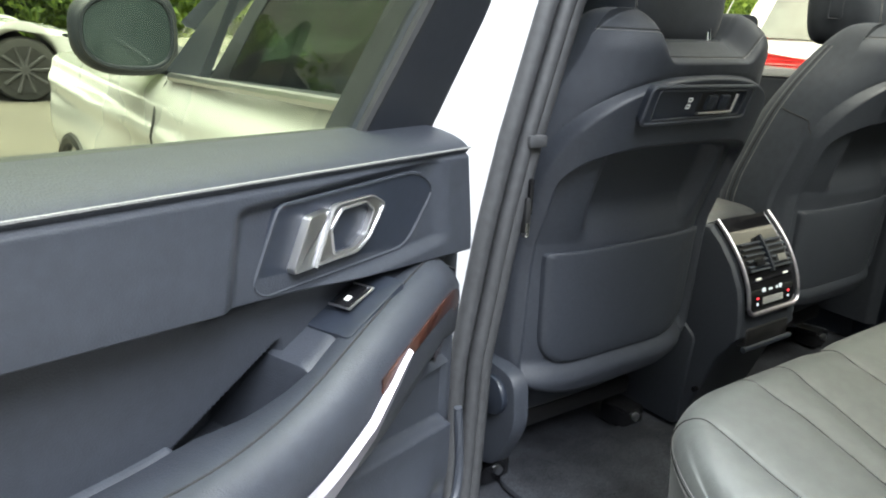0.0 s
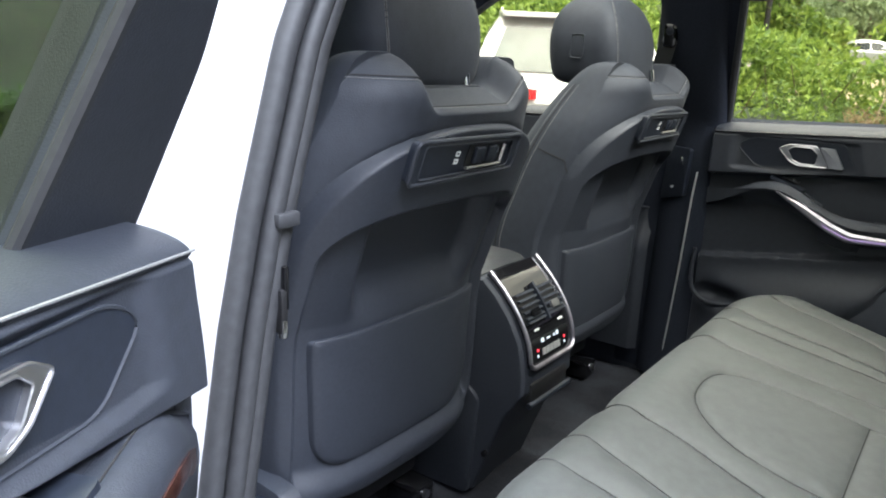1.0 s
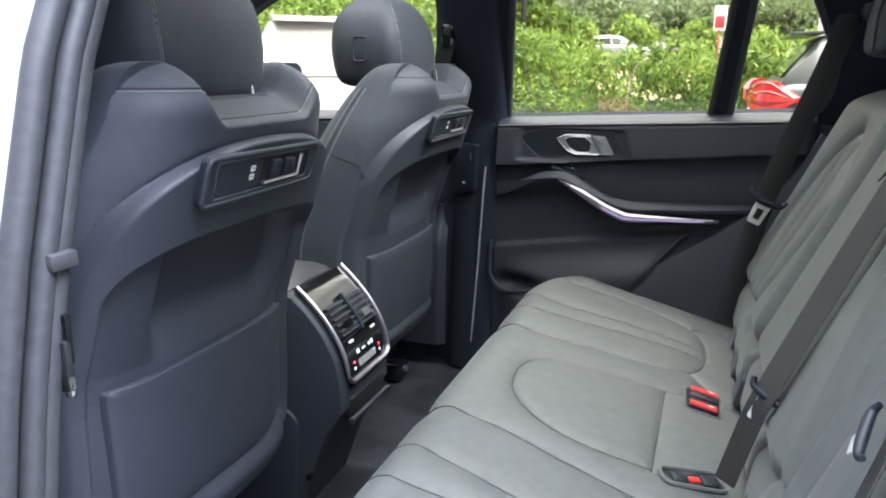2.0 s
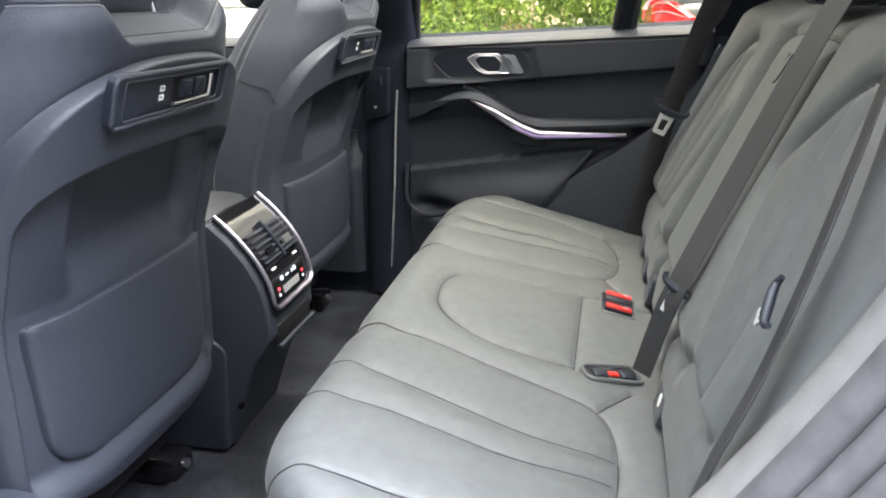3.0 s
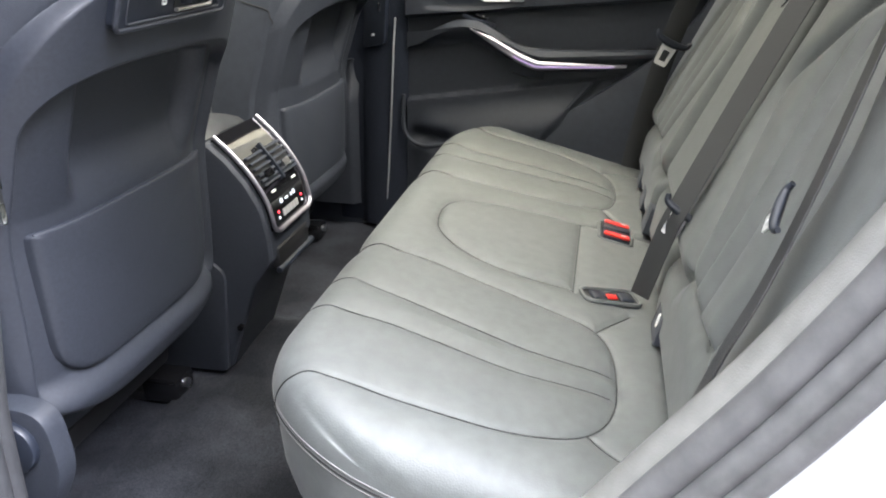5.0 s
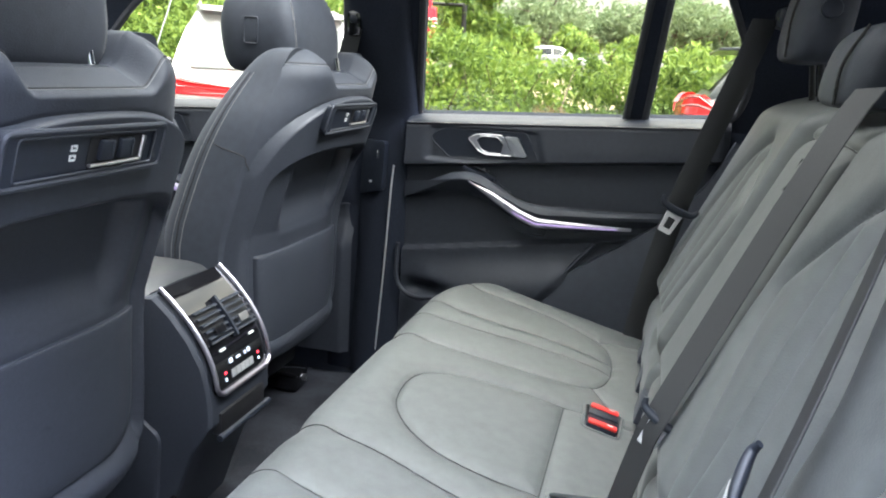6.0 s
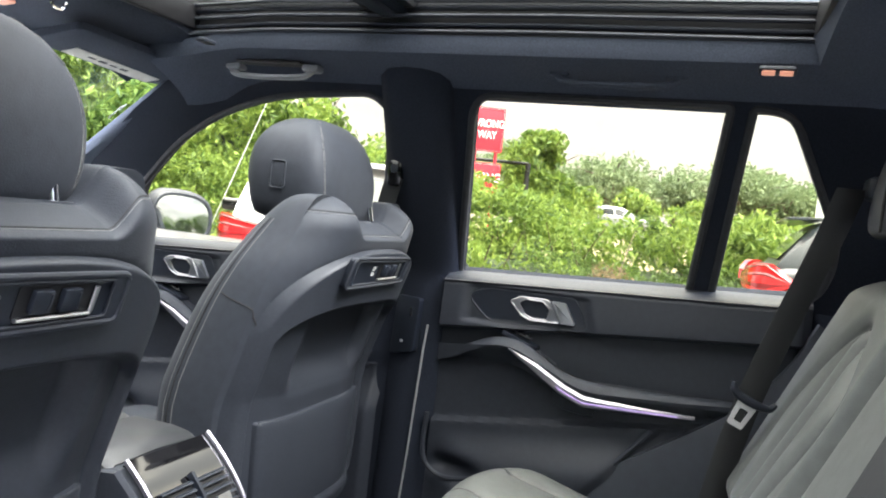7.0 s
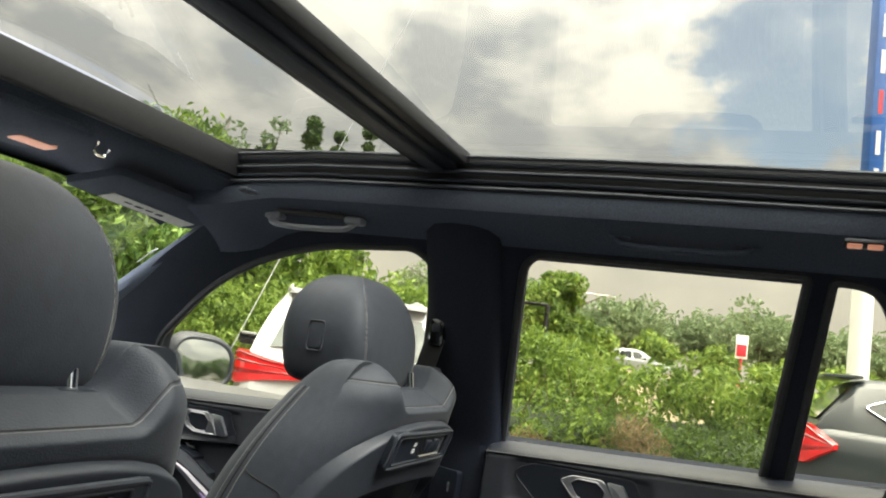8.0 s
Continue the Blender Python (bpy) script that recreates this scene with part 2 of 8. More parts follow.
ASPHALT = mat("worn_asphalt", (0.115, 0.105, 0.088), 0.9, spread=0.3, scale=60, bump=0.6, bump_scale=60, bump_dist=0.01, stains=0.3, stain_scale=0.4)
SOIL = mat("dry_grass_soil", (0.16, 0.13, 0.07), 0.95, spread=0.4, scale=8, bump=0.8, bump_scale=20, bump_dist=0.03)
CONCRETE = mat("kerb_concrete", (0.38, 0.37, 0.34), 0.9, spread=0.15, scale=25, stains=0.2)
BARK = mat("bark", (0.085, 0.06, 0.04), 0.9, spread=0.4, scale=20, bump=0.8, bump_scale=25, bump_dist=0.02)
STEEL = mat("galvanised_steel", (0.55, 0.56, 0.56), 0.45, metal=0.6, spread=0.1, scale=12)
SIGN_RED = mat("red_sign_face", (0.55, 0.025, 0.045), 0.5, spread=0.06, scale=4)
SIGN_WHITE = mat("white_sign_face", (0.80, 0.80, 0.78), 0.5, spread=0.04, scale=4)
BANNER_BLUE = mat("blue_pylon_face", (0.035, 0.13, 0.42), 0.45, spread=0.08, scale=2)
HEDGE = leaf_mat("hedge_leaves", (0.012, 0.022, 0.008), (0.038, 0.064, 0.016), (0.11, 0.17, 0.035), 2.2)
VINE = leaf_mat("vine_leaves", (0.018, 0.036, 0.010), (0.082, 0.140, 0.022), (0.25, 0.34, 0.055), 1.6)
# pale grey-green puts the haze of distance into the leaf colour
TREES = leaf_mat("haze_paled_leaves", (0.085, 0.125, 0.065), (0.135, 0.185, 0.09), (0.21, 0.27, 0.13))
DRY = leaf_mat("dry_hedge_leaves", (0.05, 0.038, 0.022), (0.13, 0.095, 0.05), (0.26, 0.20, 0.11))


# ---- building tools ----
def empty(name, at=(0, 0, 0), label="", category="", group="", kind=""):
    ob = new(name)
    ob.empty_display_size = 0.05
    ob.location = at
    return tagged(ob, label, category, group, kind)


def finish(me, material, angle=38):
    me.materials.append(material)
    me.shade_smooth()
    me.set_sharp_from_angle(angle=radians(angle))
    return me


def part(name, bm, material, parent=None, label="", angle=38):
    """Links a bmesh (or a ready mesh) as one mesh object under a thing or part. Its points are in world metres."""
    if isinstance(bm, bmesh.types.BMesh):
        bmesh.ops.recalc_face_normals(bm, faces=bm.faces)
        me = bpy.data.meshes.new(name)
        bm.to_mesh(me)
        bm.free()
    else:
        me = bm
    finish(me, material, angle)
    ob = new(name, me)
    if parent is not None:
        bpy.context.view_layer.update()
        ob.parent = parent
        ob.matrix_parent_inverse = parent.matrix_world.inverted()
    if label:
        ob["label"] = label
    return ob


def smooth(a, b, x):
    t = np.clip((np.asarray(x, float) - a) / (b - a), 0, 1)
    return t * t * (3 - 2 * t)


def grid_bm(P, close_u=False, close_v=False, cap=False, m=None):
    """A bmesh from an array of points [nu, nv, 3]; cap closes the two ends of u."""
    P = np.asarray(P, float)
    nu, nv = P.shape[:2]
    bm = bmesh.new()
    vs = []
    for i in range(nu):
        row = []
        for j in range(nv):
            p = Vector(P[i, j])
            row.append(bm.verts.new(m @ p if m is not None else p))
        vs.append(row)
    for i in range(nu if close_u else nu - 1):
        for j in range(nv if close_v else nv - 1):
            a, b = vs[i], vs[(i + 1) % nu]
            bm.faces.new((a[j], a[(j + 1) % nv], b[(j + 1) % nv], b[j]))
    if cap:
        bm.faces.new(vs[0])
        bm.faces.new(list(reversed(vs[-1])))
    return bm


def box(bm, centre, size, m=None, bevel=0.0, seg=2):
    """Adds a box, bevelled if wanted, to a bmesh."""
    r = bmesh.ops.create_cube(bm, size=1.0, matrix=Matrix.Translation(centre) @ Matrix.Diagonal((*size, 1)))
    if bevel:
        es = list({e for v in r["verts"] for e in v.link_edges})
        g = bmesh.ops.bevel(bm, geom=es, offset=bevel, segments=seg, profile=0.5, affect="EDGES")
        vs = {v for f in g["faces"] for v in f.verts} | {v for v in r["verts"] if v.is_valid}
    else:
        vs = set(r["verts"])
    if m is not None:
        bmesh.ops.transform(bm, matrix=m, verts=list(vs))
    return bm


def boxed(centre, size, m=None, bevel=0.0, seg=2):
    return box(bmesh.new(), centre, size, m, bevel, seg)


def curve_points(pts, n=8, closed=False):
    """Catmull-Rom through the points, n steps a span."""
    P = [np.array(p, float) for p in pts]
    k = len(P)
    out = []
    for i in range(k if closed else k - 1):
        p0 = P[(i - 1) % k] if closed or i > 0 else 2 * P[0] - P[1]
        p1, p2 = P[i], P[(i + 1) % k]
        p3 = P[(i + 2) % k] if closed or i + 2 < k else 2 * P[-1] - P[-2]
        for s in range(n):
            t = s / n
            out.append(0.5 * (2 * p1 + (p2 - p0) * t + (2 * p0 - 5 * p1 + 4 * p2 - p3) * t * t + (3 * p1 - p0 - 3 * p2 + p3) * t ** 3))
    if not closed:
        out.append(P[-1])
    return np.array(out)


def tube(pts, r, n=8, closed=False, flat=1.0, up=(0, 0, 1), m=None, twist=0.0, bm=None):
    """A tube along points; r one radius or one per point; flat squeezes it across up."""
    P = np.array(pts, float)
    k = len(P)
    R = np.full(k, r) if np.isscalar(r) else np.array(r, float)
    T = np.zeros_like(P)
    for i in range(k):
        a = P[(i - 1) % k] if closed or i > 0 else P[i]
        b = P[(i + 1) % k] if closed or i < k - 1 else P[i]
        T[i] = (b - a) / max(1e-9, np.linalg.norm(b - a))
    ring = np.zeros((k, n, 3))
    upv = np.array(up, float)
    for i in range(k):
        s = np.cross(T[i], upv)
        s /= max(1e-9, np.linalg.norm(s))
        w = np.cross(s, T[i])
        for j in range(n):
            a = 2 * math.pi * j / n + twist
            ring[i, j] = P[i] + R[i] * (math.cos(a) * s + flat * math.sin(a) * w)
    g = grid_bm(ring, close_u=closed, close_v=True, cap=not closed, m=m)
    if bm is None:
        return g
    me = bpy.data.meshes.new("join")
    g.to_mesh(me)
    g.free()
    bm.from_mesh(me)
    bpy.data.meshes.remove(me)
    return bm


def strip(pts, side, w, thick=0.002, m=None):
    """A flat ribbon (belt, tape) along points, w wide towards side, with a thickness."""
    P = np.array(pts, float)
    S = np.array(side, float)
    if S.ndim == 1:
        S = np.tile(S, (len(P), 1))
    S = S / np.linalg.norm(S, axis=1)[:, None]
    T = np.gradient(P, axis=0)
    N = np.cross(T, S)
    N /= np.maximum(1e-9, np.linalg.norm(N, axis=1))[:, None]
    h, t = w / 2, thick / 2
    ring = np.stack([P + S * h + N * t * 0.3, P + S * h * 0.96 + N * t, P - S * h * 0.96 + N * t, P - S * h + N * t * 0.3,
                     P - S * h - N * t * 0.3, P - S * h * 0.96 - N * t, P + S * h * 0.96 - N * t, P + S * h - N * t * 0.3], axis=1)
    return grid_bm(ring, close_v=True, cap=True, m=m)


def rounded(pts, r, n=6):
    """A 2D outline with its corners rounded; r one radius or one per corner."""
    k = len(pts)
    out = []
    for i in range(k):
        p = np.array(pts[i], float)
        a, b = np.array(pts[i - 1], float) - p, np.array(pts[(i + 1) % k], float) - p
        la, lb = np.linalg.norm(a), np.linalg.norm(b)
        q = min(r if np.isscalar(r) else r[i], la * 0.48, lb * 0.48)
        A, B = p + a / la * q, p + b / lb * q
        for s in range(n + 1):
            t = s / n
            out.append(tuple((1 - t) ** 2 * A + 2 * t * (1 - t) * p + t * t * B))
    return out


def plate(outline, depth, m, bevel=0.0, holes=(), seg=2):
    """A plate: a 2D outline with holes, extruded by depth along -local z from local z = 0, laid by m."""
    bm = bmesh.new()
    edges = []
    for loop in (outline, *holes):
        vs = [bm.verts.new((p[0], p[1], 0)) for p in loop]
        edges += [bm.edges.new((vs[i], vs[(i + 1) % len(vs)])) for i in range(len(vs))]
    if holes:
        bmesh.ops.triangle_fill(bm, use_beauty=True, use_dissolve=False, edges=edges, normal=(0, 0, 1))
    else:
        bm.faces.new(bm.verts[:])
    faces = bm.faces[:]
    ex = bmesh.ops.extrude_face_region(bm, geom=faces)
    moved = [g for g in ex["geom"] if isinstance(g, bmesh.types.BMVert)]
    bmesh.ops.translate(bm, verts=moved, vec=(0, 0, depth))
    bmesh.ops.translate(bm, verts=bm.verts[:], vec=(0, 0, -depth))
    if bevel and not holes:
        top = [f for f in bm.faces if all(abs(v.co.z) < 1e-7 for v in f.verts)]
        es = [e for f in top for e in f.edges]
        bmesh.ops.bevel(bm, geom=es, offset=bevel, segments=seg, profile=0.6, affect="EDGES")
    bmesh.ops.transform(bm, matrix=m, verts=bm.verts[:])
    return bm


def frame_of(o, ex, ey):
    """The matrix with origin o, local x along ex and local y along ey (made square), z by the right hand."""
    ex, ey = Vector(ex).normalized(), Vector(ey)
    ez = ex.cross(ey).normalized()
    ey = ez.cross(ex)
    return Matrix(((ex.x, ey.x, ez.x, o[0]), (ex.y, ey.y, ez.y, o[1]), (ex.z, ey.z, ez.z, o[2]), (0, 0, 0, 1)))


def cyl(p, q, r, n=20, r2=None, bevel=0.0):
    """A cylinder or cone from p to q."""
    p, q = Vector(p), Vector(q)
    bm = bmesh.new()
    bmesh.ops.create_cone(bm, cap_ends=True, segments=n, radius1=r, radius2=r if r2 is None else r2, depth=(q - p).length)
    if bevel:
        es = [e for e in bm.edges if len(e.link_faces) == 2 and any(len(f.verts) == n for f in e.link_faces)]
        bmesh.ops.bevel(bm, geom=es, offset=bevel, segments=2, profile=0.5, affect="EDGES")
    m = Matrix.Translation((p + q) / 2) @ (q - p).to_track_quat("Z", "Y").to_matrix().to_4x4()
    bmesh.ops.transform(bm, matrix=m, verts=bm.verts[:])
    return bm


def groove(X, Y, lines, width):
    """How near each point of a grid lies to any of the lines: 1 on a line, 0 beyond a few widths."""
    best = np.full(X.shape, 9.0)
    for line in lines:
        for a, b in zip(line[:-1], line[1:]):
            ax, ay, bx, by = a[0], a[1], b[0], b[1]
            L2 = (bx - ax) ** 2 + (by - ay) ** 2 + 1e-12
            t = np.clip(((X - ax) * (bx - ax) + (Y - ay) * (by - ay)) / L2, 0, 1)
            best = np.minimum(best, np.hypot(X - ax - t * (bx - ax), Y - ay - t * (by - ay)))
    return np.exp(-(best / width) ** 2), best


def spline2(pts, n=8):
    return [tuple(p[:2]) for p in curve_points([(a, b, 0) for a, b in pts], n)]


# ---- the car's shell: floor, pillars, roof, glass ----
def glass_x(z):
    """Half-width of the cabin at the side glass, leaning in towards the roof."""
    return 0.754 - 0.45 * (z - 1.14)


def side_frame(side):
    """Plate matrix for the side: local x runs along the car, local y up the leaning glass, local z inwards."""
    k = math.hypot(1, 0.45)
    ey = (-side * 0.45 / k, 0, 1 / k)
    return frame_of((side * 0.754, 0, 1.14), (0, side, 0), ey) if side < 0 else frame_of((0.754, 0, 1.14), (0, -1, 0), ey)


def side_pts(pts, side):
    """(y, z) on the glass plane to the local outline of side_frame."""
    k = math.hypot(1, 0.45)
    return [(-y, (z - 1.14) * k) for y, z in pts]


floor = tagged(new("floor", None), "dark grey carpeted car floor", "floor", kind="structure")
zs = lambda x, y: 0.40 + 0.03 * math.exp(-((x) / 0.10) ** 4) + 0.004 * noise.noise((x * 9, y * 9, 0)) + 0.05 * max(0.0, abs(x) - 0.60) ** 1.0
G = [[(x, y, zs(x, y)) for x in np.linspace(-0.735, 0.735, 90)] for y in np.linspace(-0.36, 1.35, 100)]
part("carpet", grid_bm(G), CARPET, floor)
part("floor_mat", plate(rounded([(-0.60, -0.27), (-0.15, -0.27), (-0.15, 0.09), (-0.20, 0.14), (-0.60, 0.14)], 0.04), 0.012, Matrix.Translation((0, 0, 0.418)), bevel=0.004), CARPET, floor, "grey carpet mat with scuffs")
part("heel_riser", grid_bm([[(x, -0.26 - 0.07 * (z - 0.4), z) for x in np.linspace(-0.67, 0.70, 40)] for z in np.linspace(0.38, 0.60, 14)]), CARPET, floor)
for s in (-1, 1):
    part("sill_trim", boxed((s * 0.815, 0.55, 0.39), (0.20, 1.30, 0.17), None, 0.02), PLASTIC, floor)
part("rear_floor", boxed((0, -1.25, 0.45), (1.5, 1.1, 0.04)), CARPET, floor)

body = tagged(new("car_body", None), "white car body around the dark cabin", "car body", kind="structure")


def pillar_b(side):
    """Painted door pillar with its two rubber seals; it leans in above the belt line."""
    zz = np.concatenate([np.linspace(0.42, 1.08, 22), np.linspace(1.10, 1.56, 22)])
    def edge(z, x_lo, x_hi):
        return float(np.interp(z, (0.42, 0.79, 0.98, 1.10, 1.27, 1.33, 1.56), (0.858, 0.849, 0.816, 0.788, 0.738, 0.710, 0.605))) + x_lo - 0.845
    P = []
    for z in zz:
        o = edge(z, 0.965, 0) - 0.02 * max(0.0, z - 1.0)
        i = edge(z, 0.845, 0.812)
        j = i - 0.05
        P.append([(side * o, 0.035, z), (side * (o - 0.004), 0.012, z), (side * (o - 0.016), -0.012, z), (side * (o - 0.05), -0.026, z), (side * (i + 0.03), -0.036, z), (side * i, -0.040, z),
                  (side * j, -0.044, z), (side * (j - 0.02), -0.030, z), (side * (j - 0.03), 0.10, z), (side * o, 0.12, z)])
    part("pillar", grid_bm(P, close_v=True, cap=True), PAINT, body, "white painted door pillar", angle=50)
    for k, (dx, r, dy) in enumerate(((0.000, 0.013, -0.047), (-0.024, 0.011, -0.056), (-0.044, 0.012, -0.050))):
        line = [(side * (edge(z, 0.845, 0.812) - 0.004 + dx), dy, z) for z in zz]
        part("door_seal", tube(line, r, 10, up=(0, 1, 0)), RUBBER, body, "black rubber door seal")
    P = []
    for z in np.linspace(0.44, 1.56, 44):
        i = edge(z, 0.845, 0.812) - 0.046
        P.append([(side * i, -0.044, z), (side * (i - 0.006), -0.040, z), (side * (i - 0.014), -0.020, z), (side * (i - 0.018), 0.01, z), (side * (i - 0.020), 0.06, z), (side * (i - 0.012), 0.115, z), (side * (i + 0.02), 0.125, z), (side * (i + 0.02), 0.0, z)])
    tr = part("pillar_trim", grid_bm(P, close_v=True, cap=True), LINING, body, "dark pillar trim", angle=50)
    return tr


pillar_b(-1)
part("seal_clip", boxed((-0.752, -0.066, 1.095), (0.030, 0.012, 0.016), None, 0.003), RUBBER, body)
part("latch_clip", boxed((-0.752, -0.062, 1.02), (0.008, 0.01, 0.05), None, 0.003), GLOSS, body)
part("latch_clip", boxed((-0.755, -0.063, 0.975), (0.008, 0.01, 0.022), None, 0.003), CHROME, body)
part("latch_clip", boxed((-0.755, -0.061, 0.995), (0.010, 0.012, 0.05), None, 0.003), DARK, body)

# inner side wall above the belt: one leaning panel with three window openings
WIN_REAR = rounded([(-0.074, 1.118), (-0.122, 1.513), (-0.632, 1.515), (-0.590, 1.142)], [0.008, 0.050, 0.012, 0.008], 8)
WIN_QUARTER = rounded([(-0.634, 1.146), (-0.671, 1.513), (-0.742, 1.505), (-0.858, 1.270), (-0.834, 1.158)], [0.006, 0.012, 0.06, 0.06, 0.05], 8)
WIN_FRONT = rounded([(0.130, 1.092), (0.070, 1.470), (0.115, 1.506), (0.36, 1.492), (0.54, 1.440), (0.68, 1.368), (0.86, 1.225), (0.90, 1.062)], [0.02, 0.03, 0.04, 0.1, 0.1, 0.1, 0.05, 0.02], 6)
OUT = rounded([(1.16, 1.02), (1.07, 1.225), (0.93, 1.345), (0.80, 1.44), (0.64, 1.53), (0.45, 1.566), (-0.90, 1.565), (-1.35, 1.50), (-1.50, 1.02)], 0.04)


def side_wall(side):
    mt = side_frame(side)
    flip = (lambda p: p) if side > 0 else (lambda p: [(-a, b) for a, b in p])
    bm = plate(flip(side_pts(OUT, side)), 0.05, mt @ Matrix.Translation((0, 0, 0.004)), holes=[flip(side_pts(w, side)) for w in (WIN_REAR, WIN_QUARTER, WIN_FRONT)])
    wall = part("side_wall", bm, PILLAR, body, "dark window surround and pillars")
    for w in (WIN_REAR, WIN_QUARTER, WIN_FRONT):
        loc = flip(side_pts(w, side))
        part("window_seal", tube([mt @ Vector((a, b, 0.000)) for a, b in loc], 0.009, 8, closed=True), RUBBER, wall)
        pane = part("window_pane", plate(loc, 0.004, mt @ Matrix.Translation((0, 0, -0.024))), GLASS, wall, "clear side glass")
        pane.visible_shadow = False
    return wall


side_wall(1)

# left side: only the front half stands, the rear door is swung open
mt = side_frame(-1)
OUT_L = rounded([(1.02, 1.02), (0.915, 1.245), (0.70, 1.415), (0.50, 1.52), (0.30, 1.562), (0.04, 1.562), (0.085, 1.02)], 0.03)
wall_l = part("side_wall", plate(side_pts(OUT_L, -1), 0.05, mt @ Matrix.Translation((0, 0, 0.03)), holes=[side_pts(WIN_FRONT, -1)]), PLASTIC, body, "dark front window surround")
pane = part("window_pane", plate(side_pts(WIN_FRONT, -1), 0.004, mt @ Matrix.Translation((0, 0, 0.028))), GLASS_TINT, wall_l, "green tinted front door glass")
pane.visible_shadow = False

# roof lining from the window tops up to the sunroof frame
def lining(side):
    ys = np.linspace(0.62, -1.5, 60)
    P = []
    for y in ys:
        dip = 0.03 * smooth(0.35, 0.62, y) + 0.10 * smooth(-0.85, -1.5, y)
        P.append([(side * x, y, z - dip * f) for x, z, f in ((0.600, 1.503, 1.6), (0.585, 1.518, 1.6), (0.560, 1.532, 1.5), (0.520, 1.546, 1.3), (0.480, 1.556, 1.1), (0.455, 1.566, 1), (0.448, 1.585, 1), (0.447, 1.600, 1))])
    return part("roof_lining", grid_bm(P), LINING, roof, "anthracite fabric headliner")


roof = tagged(new("ceiling", None), "anthracite fabric headliner with a panoramic sunroof", "headliner", kind="structure")
lining(1)
lining(-1)
# front header, towards the windscreen
P = []
for x in np.linspace(-0.60, 0.60, 50):
    c = 0.050 * (x / 0.6) ** 4
    P.append([(x, y, z - c) for y, z in ((0.500, 1.640), (0.505, 1.605), (0.525, 1.588), (0.62, 1.580), (0.74, 1.572), (0.80, 1.562), (0.815, 1.555), (0.80, 1.549))])
part("front_header", grid_bm(P), LINING, roof)
P = []
for x in np.linspace(-0.60, 0.60, 30):
    P.append([(x, y, z - 0.06 * (x / 0.6) ** 2) for y, z in ((-0.745, 1.640), (-0.760, 1.60), (-0.80, 1.585), (-1.2, 1.56), (-1.55, 1.50))])
part("rear_header", grid_bm(P), LINING, roof)
part("outer_roof", grid_bm([[(x, y, 1.695 - 0.10 * (abs(x) / 0.62) ** 2 - 0.08 * max(0.0, abs(y + 0.3) - 0.7) ** 2) for x in (-0.64, -0.58, -0.52, -0.47)] for y in np.linspace(0.75, -1.7, 30)]), PAINT, roof)
part("outer_roof", grid_bm([[(x, y, 1.695 - 0.10 * (abs(x) / 0.62) ** 2 - 0.08 * max(0.0, abs(y + 0.3) - 0.7) ** 2) for x in (0.47, 0.52, 0.58, 0.64)] for y in np.linspace(0.75, -1.7, 30)]), PAINT, roof)
part("outer_roof", grid_bm([[(x, y, 1.680 - 0.02 * (y + 0.75) ** 2) for x in np.linspace(-0.5, 0.5, 8)] for y in np.linspace(-0.78, -1.7, 8)]), PAINT, roof)

sunroof = tagged(new("sunroof", None), "panoramic glass sunroof with black frame, shade drawn back", "sunroof")
for s in (-1, 1):
    for x, z, r in ((0.447, 1.604, 0.006), (0.452, 1.618, 0.007), (0.444, 1.634, 0.006), (0.449, 1.650, 0.008), (0.440, 1.662, 0.006)):
        part("guide_rail", tube([(s * x, 0.52, z - 0.012), (s * x, 0.30, z), (s * x, -0.3, z + 0.004), (s * x, -0.76, z)], r, 8, flat=0.7), PLASTIC if r > 0.0062 else SHELL, sunroof)
    part("frame_wall", boxed((s * 0.470, -0.12, 1.632), (0.020, 1.30, 0.075)), DARK, sunroof)
for y, z, hw in ((0.075, 1.663, 0.012), (0.045, 1.656, 0.020), (0.010, 1.656, 0.018), (-0.018, 1.663, 0.012)):
    part("cross_bar", boxed((0, y, z), (0.92, hw * 2, 0.026), None, 0.005), PLASTIC if hw > 0.015 else DARK, sunroof, "black cross bar between the panes")
part("cross_rail", boxed((0, 0.029, 1.640), (0.90, 0.030, 0.012), None, 0.003), SHELL, sunroof)
part("front_rail", boxed((0, 0.500, 1.632), (0.92, 0.020, 0.060), None, 0.004), DARK, sunroof)
part("rear_rail", boxed((0, -0.760, 1.636), (0.92, 0.030, 0.060), None, 0.004), DARK, sunroof)
for y0, y1 in ((0.07, 0.52), (-0.77, -0.012)):
    pane = part("roof_pane", grid_bm([[(x, y, 1.676 - 0.03 * (x / 0.46) ** 2 + k) for x in np.linspace(-0.47, 0.47, 12)] for y, k in ((y0, 0), (y1, 0))]), GLASS_ROOF, sunroof, "tinted roof glass")

